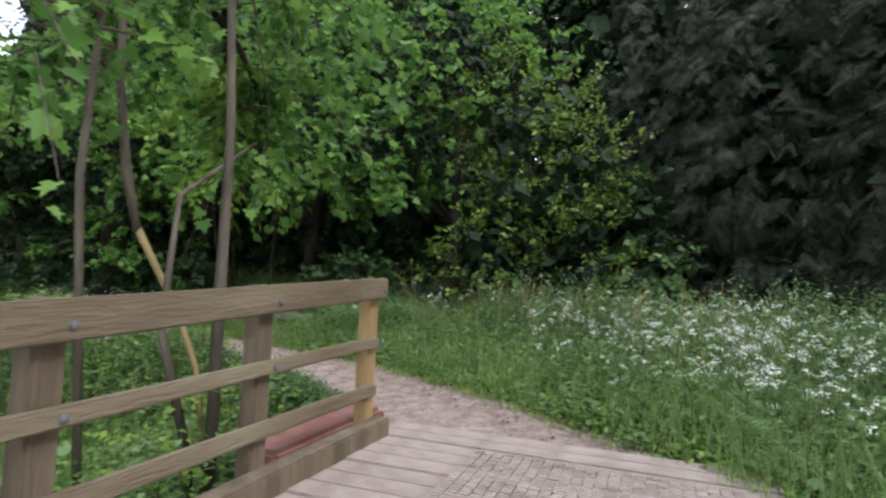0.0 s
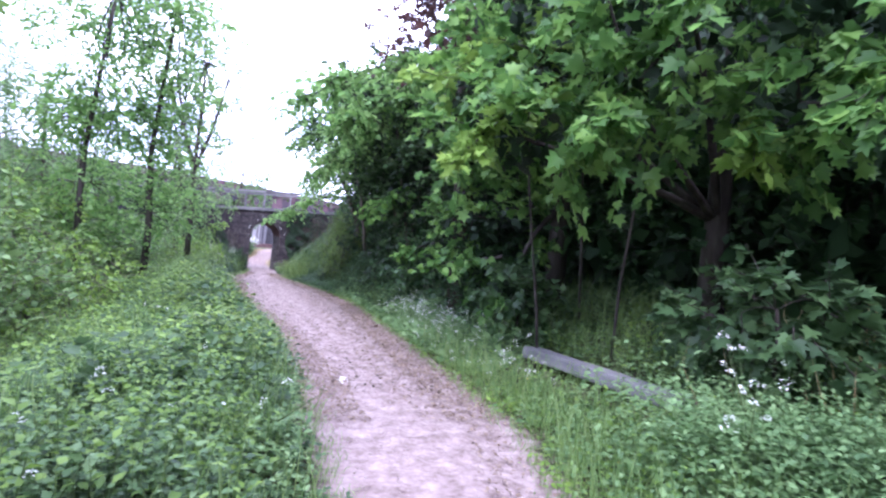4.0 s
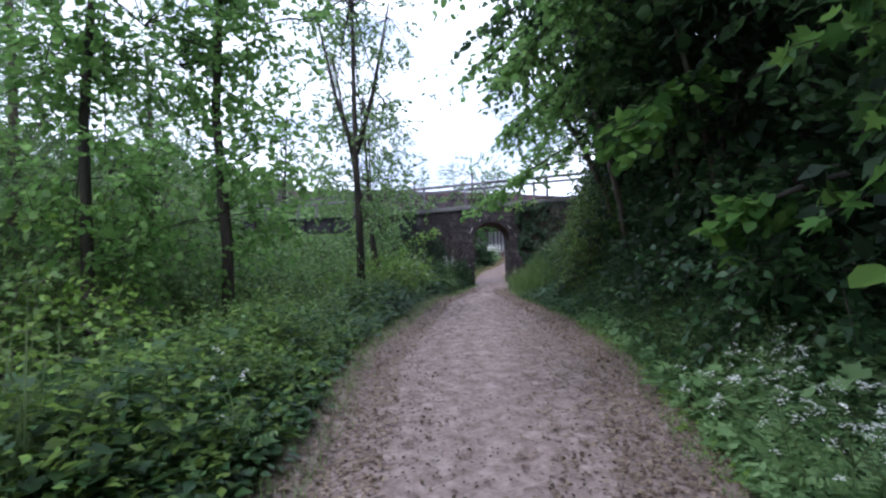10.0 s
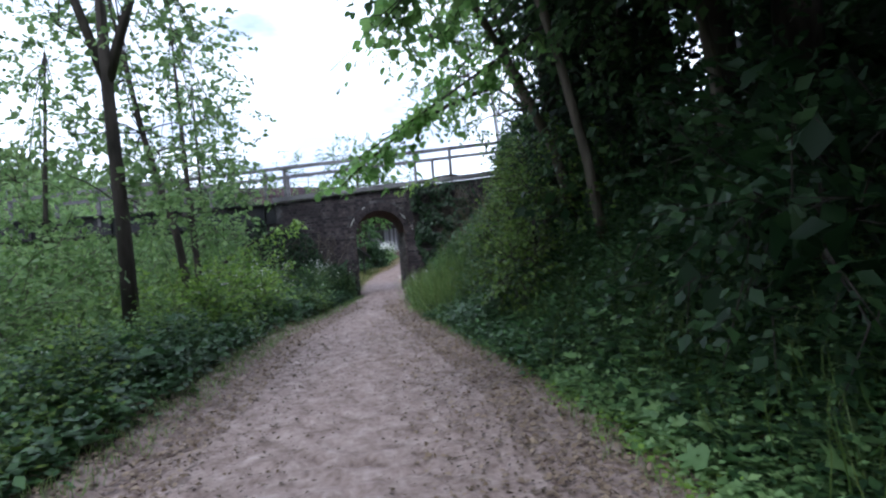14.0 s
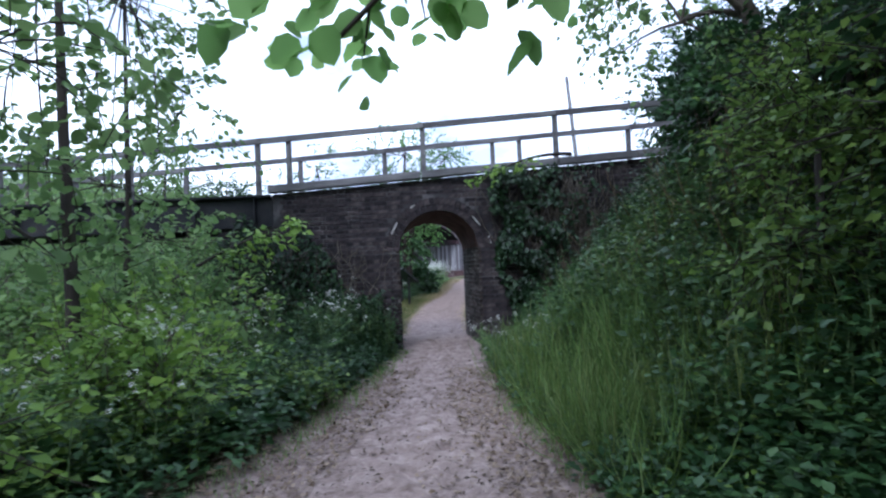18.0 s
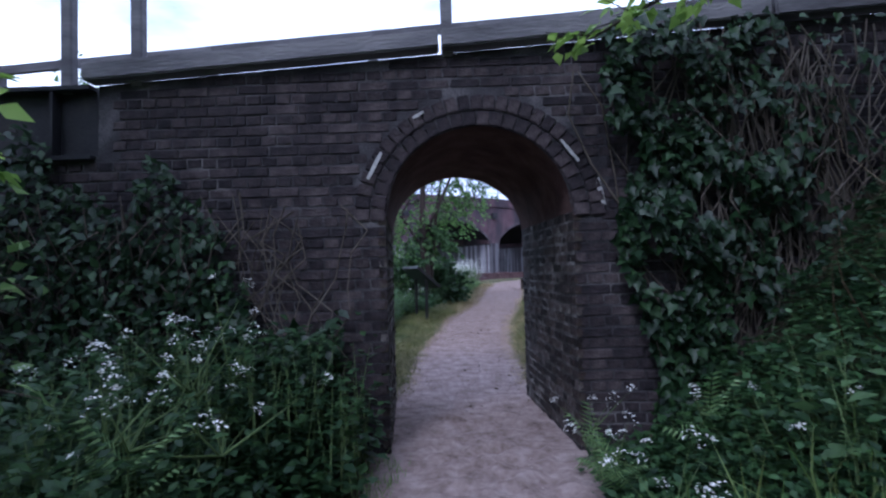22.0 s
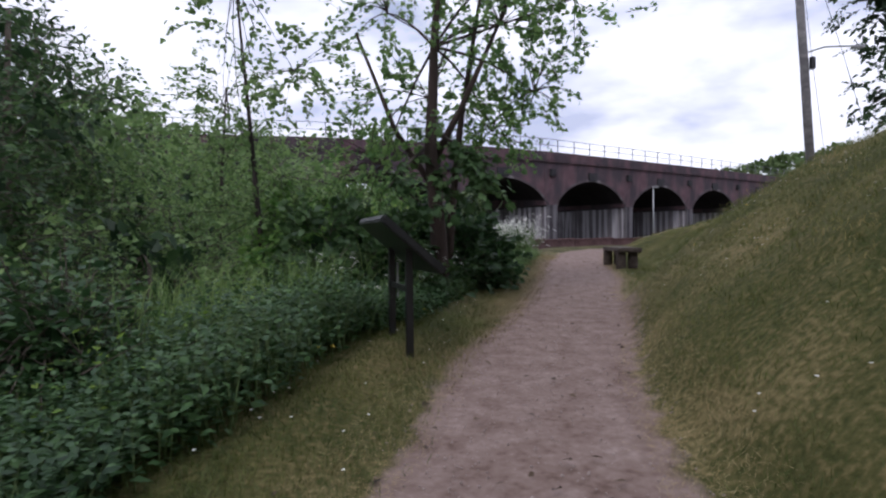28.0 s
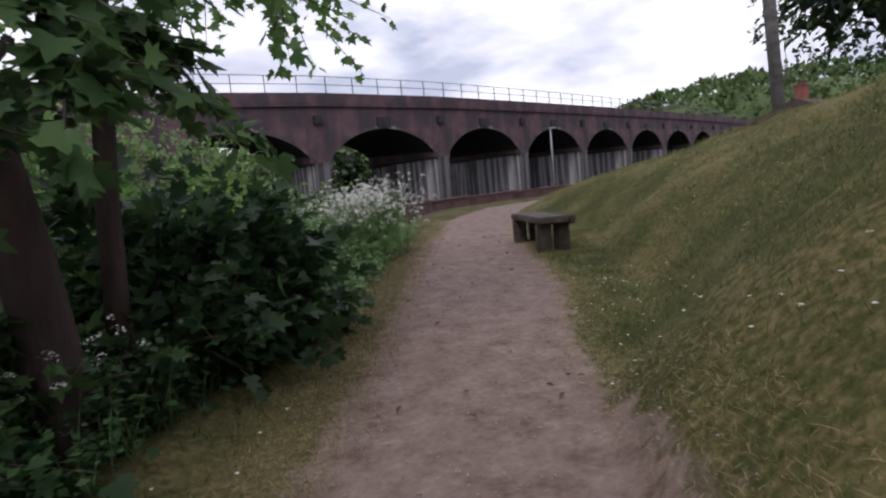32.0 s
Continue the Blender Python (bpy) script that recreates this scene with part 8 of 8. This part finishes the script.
herbs("bramble_patch", "brambles and nettles beside the verge", strip(rng, 4200, 2.2, 10.5, -1, 0.85, 3.4, 1.2, -6, 1), 0.5, 0.075, M["bramble"], "ovate", 7, 826)
herbs("bramble_patch", "paler bramble shoots over the verge", strip(rng, 300, 2.2, 10.5, -1, 1.2, 3.4, 1.0, -6, 1), 0.56, 0.07, M["fresh"], "ovate", 6, 883)
grass("reeds", "tall bright grass by the arch", strip(rng, 330, 1.95, 3.6, -1, 0.55, 1.6, 1, -4, 1), 0.5, M["grass"], 882, 0.3, 4)
grass("reeds", "tall bright grass beyond the brambles", strip(rng, 500, 7.0, 12.0, -1, 1.6, 3.6, 1, -5, 1), 0.7, M["grass"], 827, 0.3, 4)
# nettles under the maple take its shade as dark leaf colour
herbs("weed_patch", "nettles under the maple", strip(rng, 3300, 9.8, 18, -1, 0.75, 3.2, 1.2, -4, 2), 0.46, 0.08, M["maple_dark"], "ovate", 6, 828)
cow_parsley("cow_parsley_bush", "large white mass of cow parsley at the bend", np.random.default_rng(829).normal(0, 1, (80, 2)) * np.array([0.3, 0.5]) + np.array([-0.12, 18.3]), 0.85, 829, 9, 0.2, petal=0.022)
herbs("nettle_patch", "bright nettles beside the bend", strip(rng, 1300, 14.2, 21, -1, 0.35, 2.2, 1.2, -3, 3), 0.42, 0.09, M["nettle"], "ovate", 6, 881)
cow_parsley("cow_parsley_patch", "cow parsley in shade under the maple", strip(rng, 15, 9.8, 13.5, -1, 1.0, 2.2, 1, -4, 1), 0.6, 830, 6)

grass("dry_verge", "dry yellowed grass at the path edge under the maple", strip(rng, 3600, 8.0, 22, -1, -0.2, 0.5, 1.0, -3, 4), 0.055, M["dry_grass"], 831, 1.8, 6, "tuft", jitter=0.08)
grass("dry_verge", "greener grass tufts at the path edge under the maple", strip(rng, 1800, 9.5, 22, -1, 0.25, 1.6, 1.0, -3, 4), 0.09, M["lawn_green"], 832, 1.0, 5, "tuft", jitter=0.08)
grass("bank_tufts", "longer green tufts at the toe of the mown bank", clumps(rng, strip(rng, 1100, 2, 22, 1, 0.1, 4.5, 1.4, 0, 8), 7, 0.06), 0.065, M["lawn_green"], 833, 0.9, 4, "tuft", jitter=0.05)


def pebbles(name, label, places, size, mat, seed):
    """Small rough stones half sunk in the path, one mesh."""
    r = np.random.default_rng(seed)
    p = on_ground(places)
    tv = np.array([(1, 0, 0), (-1, 0, 0), (0, 1, 0), (0, -1, 0), (0, 0, 0.7), (0, 0, -0.7)], float)
    tf = np.array([(0, 2, 4), (2, 1, 4), (1, 3, 4), (3, 0, 4), (2, 0, 5), (1, 2, 5), (3, 1, 5), (0, 3, 5)])
    v = p[:, None] + tv[None] * (size * r.uniform(0.4, 1.4, (len(p), 1, 1)) * r.uniform(0.6, 1.2, (len(p), 6, 1)))
    t = tagged(new(name), label, "stones", kind="stuff")
    put("stone_scatter", np_mesh("stone_scatter", v.reshape(-1, 3), (tf[None] + 6 * np.arange(len(p))[:, None, None]).reshape(-1, 3), mat), t)


pebbles("path_stones", "small pale stones and grit on the firm path", np.concatenate([strip(rng, 2600, 1, 20, 1, -0.9, 0.1, 1, -1, 4), strip(rng, 2600, 1, 20, -1, -0.9, 0.1, 1, -2, 4)]), 0.008, M["deck"], 834)
pebbles("path_stones", "small stones and crumbs of earth on the sand", np.concatenate([strip(rng, 2600, -31, 0, 1, -0.9, 0.1, 1, -6, 3), strip(rng, 2600, -31, 0, -1, -0.9, 0.1, 1, -6, 3)]), 0.009, M["deck"], 835)
litter("dead_leaves", "few dark dead leaves and twigs on the path", np.concatenate([strip(rng, 130, 1, 20, 1, -0.9, 0.2, 1, -1, 4), strip(rng, 150, 1, 20, -1, -0.9, 0.4, 1, -2, 4)]), 0.05, 836, "dead", "ovate")


def flowers(name, label, places, lift, size, mat, seed):
    r = np.random.default_rng(seed)
    p = on_ground(places) + np.array([0, 0, lift])
    a = np.arange(7) * 2 * np.pi / 7
    P = np.repeat(p, 7, 0)
    f = np.tile(np.stack([np.cos(a), np.sin(a), np.full(7, 0.15)], -1), (len(p), 1)) + r.normal(0, 0.1, (len(P), 3))
    t = tagged(new(name), label, "flowers", kind="stuff")
    put("petals", leaves("petals", P, f, np.array([0, 0, 1.0]) + r.normal(0, 0.1, P.shape), size, "ovate", M[mat]), t)


flowers("daisies", "small white daisies in the mown grass", np.concatenate([clumps(rng, strip(rng, 60, 2, 18, 1, 0.15, 2.4, 1.3, 0, 6), 6, 0.14), strip(rng, 80, 2, 20, 1, 0.1, 3.2, 1.3, 0, 6), strip(rng, 60, 2, 14, -1, 0.1, 0.9, 1, -3, 2)]), 0.06, 0.012, "umbel", 840)
flowers("buttercups", "yellow buttercups in the verge", np.concatenate([strip(rng, 14, 2, 12, -1, 0.3, 1.4, 1, -3, 2), strip(rng, 30, 2, 20, 1, 0.3, 5, 1, 0, 8), strip(rng, 10, -31, -22, 1, 0.4, 2, 1, -4, 4)]), 0.16, 0.02, "yellow", 841)

# ---- ivy on the brick face ----
def ivy():
    r = np.random.default_rng(850)
    t = thing("ivy", "dark glossy ivy hanging over the brick face", "ivy")
    n = 4800
    x = 0.98 + np.abs(r.normal(0, 0.85, n)) + 0.0
    z = r.uniform(-0.1, 3.05, n)
    x = np.where(z > 2.2, x - 0.12 * r.random(n), x + 0.12 * np.sin(z * 3.1) + 0.1)
    keep = (x < 3.4) & (r.random(n) < np.where(x < 2.0, 1.0, 0.7))
    x, z = x[keep], z[keep]
    y = -0.06 - np.abs(r.normal(0, 0.07, len(x))) - 0.22 * np.clip(np.sin(x * 5.1 + 1.0) * np.sin(z * 4.3 + x) + 0.35 * np.sin(z * 11 + x * 7), 0, 1) * r.random(len(x)) ** 0.5
    p = np.stack([x, y, z], -1)
    f = np.stack([r.normal(0, 0.5, len(x)), np.full(len(x), -0.35), -np.abs(r.normal(0.6, 0.5, len(x)))], -1)
    up = np.stack([r.normal(0, 0.35, len(x)), np.full(len(x), -1.0), r.normal(0.45, 0.3, len(x))], -1)
    thin = np.sin(x * 6.7 + z * 2.1) * np.sin(z * 7.3 - x) > -0.45
    p, f, up = p[thin], f[thin], up[thin] + r.normal(0, 0.35, (thin.sum(), 3))
    put("foliage", leaves("foliage", p, f, up, 0.066 * r.uniform(0.45, 1.6, len(p)), "ivy", M["ivy"]), t)
    segs = []
    for i in range(110):
        q = np.array([r.uniform(1.35, 3.0), -0.05, r.uniform(0, 0.6)])
        for k in range(8):
            w = q + np.array([r.normal(0, 0.13), r.normal(0, 0.02), r.uniform(0.2, 0.4)])
            w[1] = min(w[1], -0.045)
            if w[2] > 3.0:
                break
            segs.append((q, w, 0.007, 0.006))
            q = w
    put("vines", tubes("vines", segs, M["bark"], 4), t, "bare brown vine stems")


ivy()
def wall_tangle():
    """Bramble and ivy heaped against the west part of the face."""
    r = np.random.default_rng(853)
    t = thing("wall_brambles", "dark brambles and ivy heaped against the brick wall", "ivy")
    n = 5200
    x = r.uniform(-3.75, -1.0, n)
    top = 0.9 + 1.15 * smooth_step(-1.1, -2.6, x) + 0.25 * np.sin(x * 5.3) + 0.12 * np.sin(x * 13)
    z = top * r.random(n) ** 0.75
    y = -0.05 - np.abs(r.normal(0, 0.16, n)) * (1.3 - 0.4 * z)
    p = np.stack([x, y, z], -1)
    f = np.stack([r.normal(0, 0.6, n), np.full(n, -0.4), r.normal(-0.2, 0.6, n)], -1)
    up = np.stack([r.normal(0, 0.4, n), np.full(n, -0.8), r.normal(0.6, 0.3, n)], -1)
    put("foliage", leaves("foliage", p, f, up, 0.075 * r.uniform(0.5, 1.5, n), "ovate", M["ivy"]), t)
    segs = []
    for i in range(60):
        q = np.array([r.uniform(-3.6, -1.2), -0.06, 0.0])
        for k in range(9):
            w = q + np.array([r.normal(0, 0.12), r.normal(-0.01, 0.03), r.uniform(0.12, 0.26)])
            w[1] = min(w[1], -0.045)
            segs.append((q, w, 0.006, 0.005))
            q = w
            if q[2] > 1.9:
                break
    put("vines", tubes("vines", segs, M["bark"], 4), t, "bare brown bramble stems")


wall_tangle()
# dark herbs along the west part of the face, shade put into their colour
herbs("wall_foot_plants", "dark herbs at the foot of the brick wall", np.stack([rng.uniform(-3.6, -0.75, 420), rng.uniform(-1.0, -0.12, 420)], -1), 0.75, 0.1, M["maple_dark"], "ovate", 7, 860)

# ---- the bricks of the two faces, laid last ----
lay(near_face, NEAR_BRICKS, lambda b: abs(b[0][0]) + 0.7 * abs(b[0][2] - 1.4), 300, "bricks", M["brick"], 3)
lay(far_face, FAR_BRICKS, lambda b: abs(b[0][0]) + 0.7 * abs(b[0][2] - 1.4), 120, "bricks", M["brick"], 4)
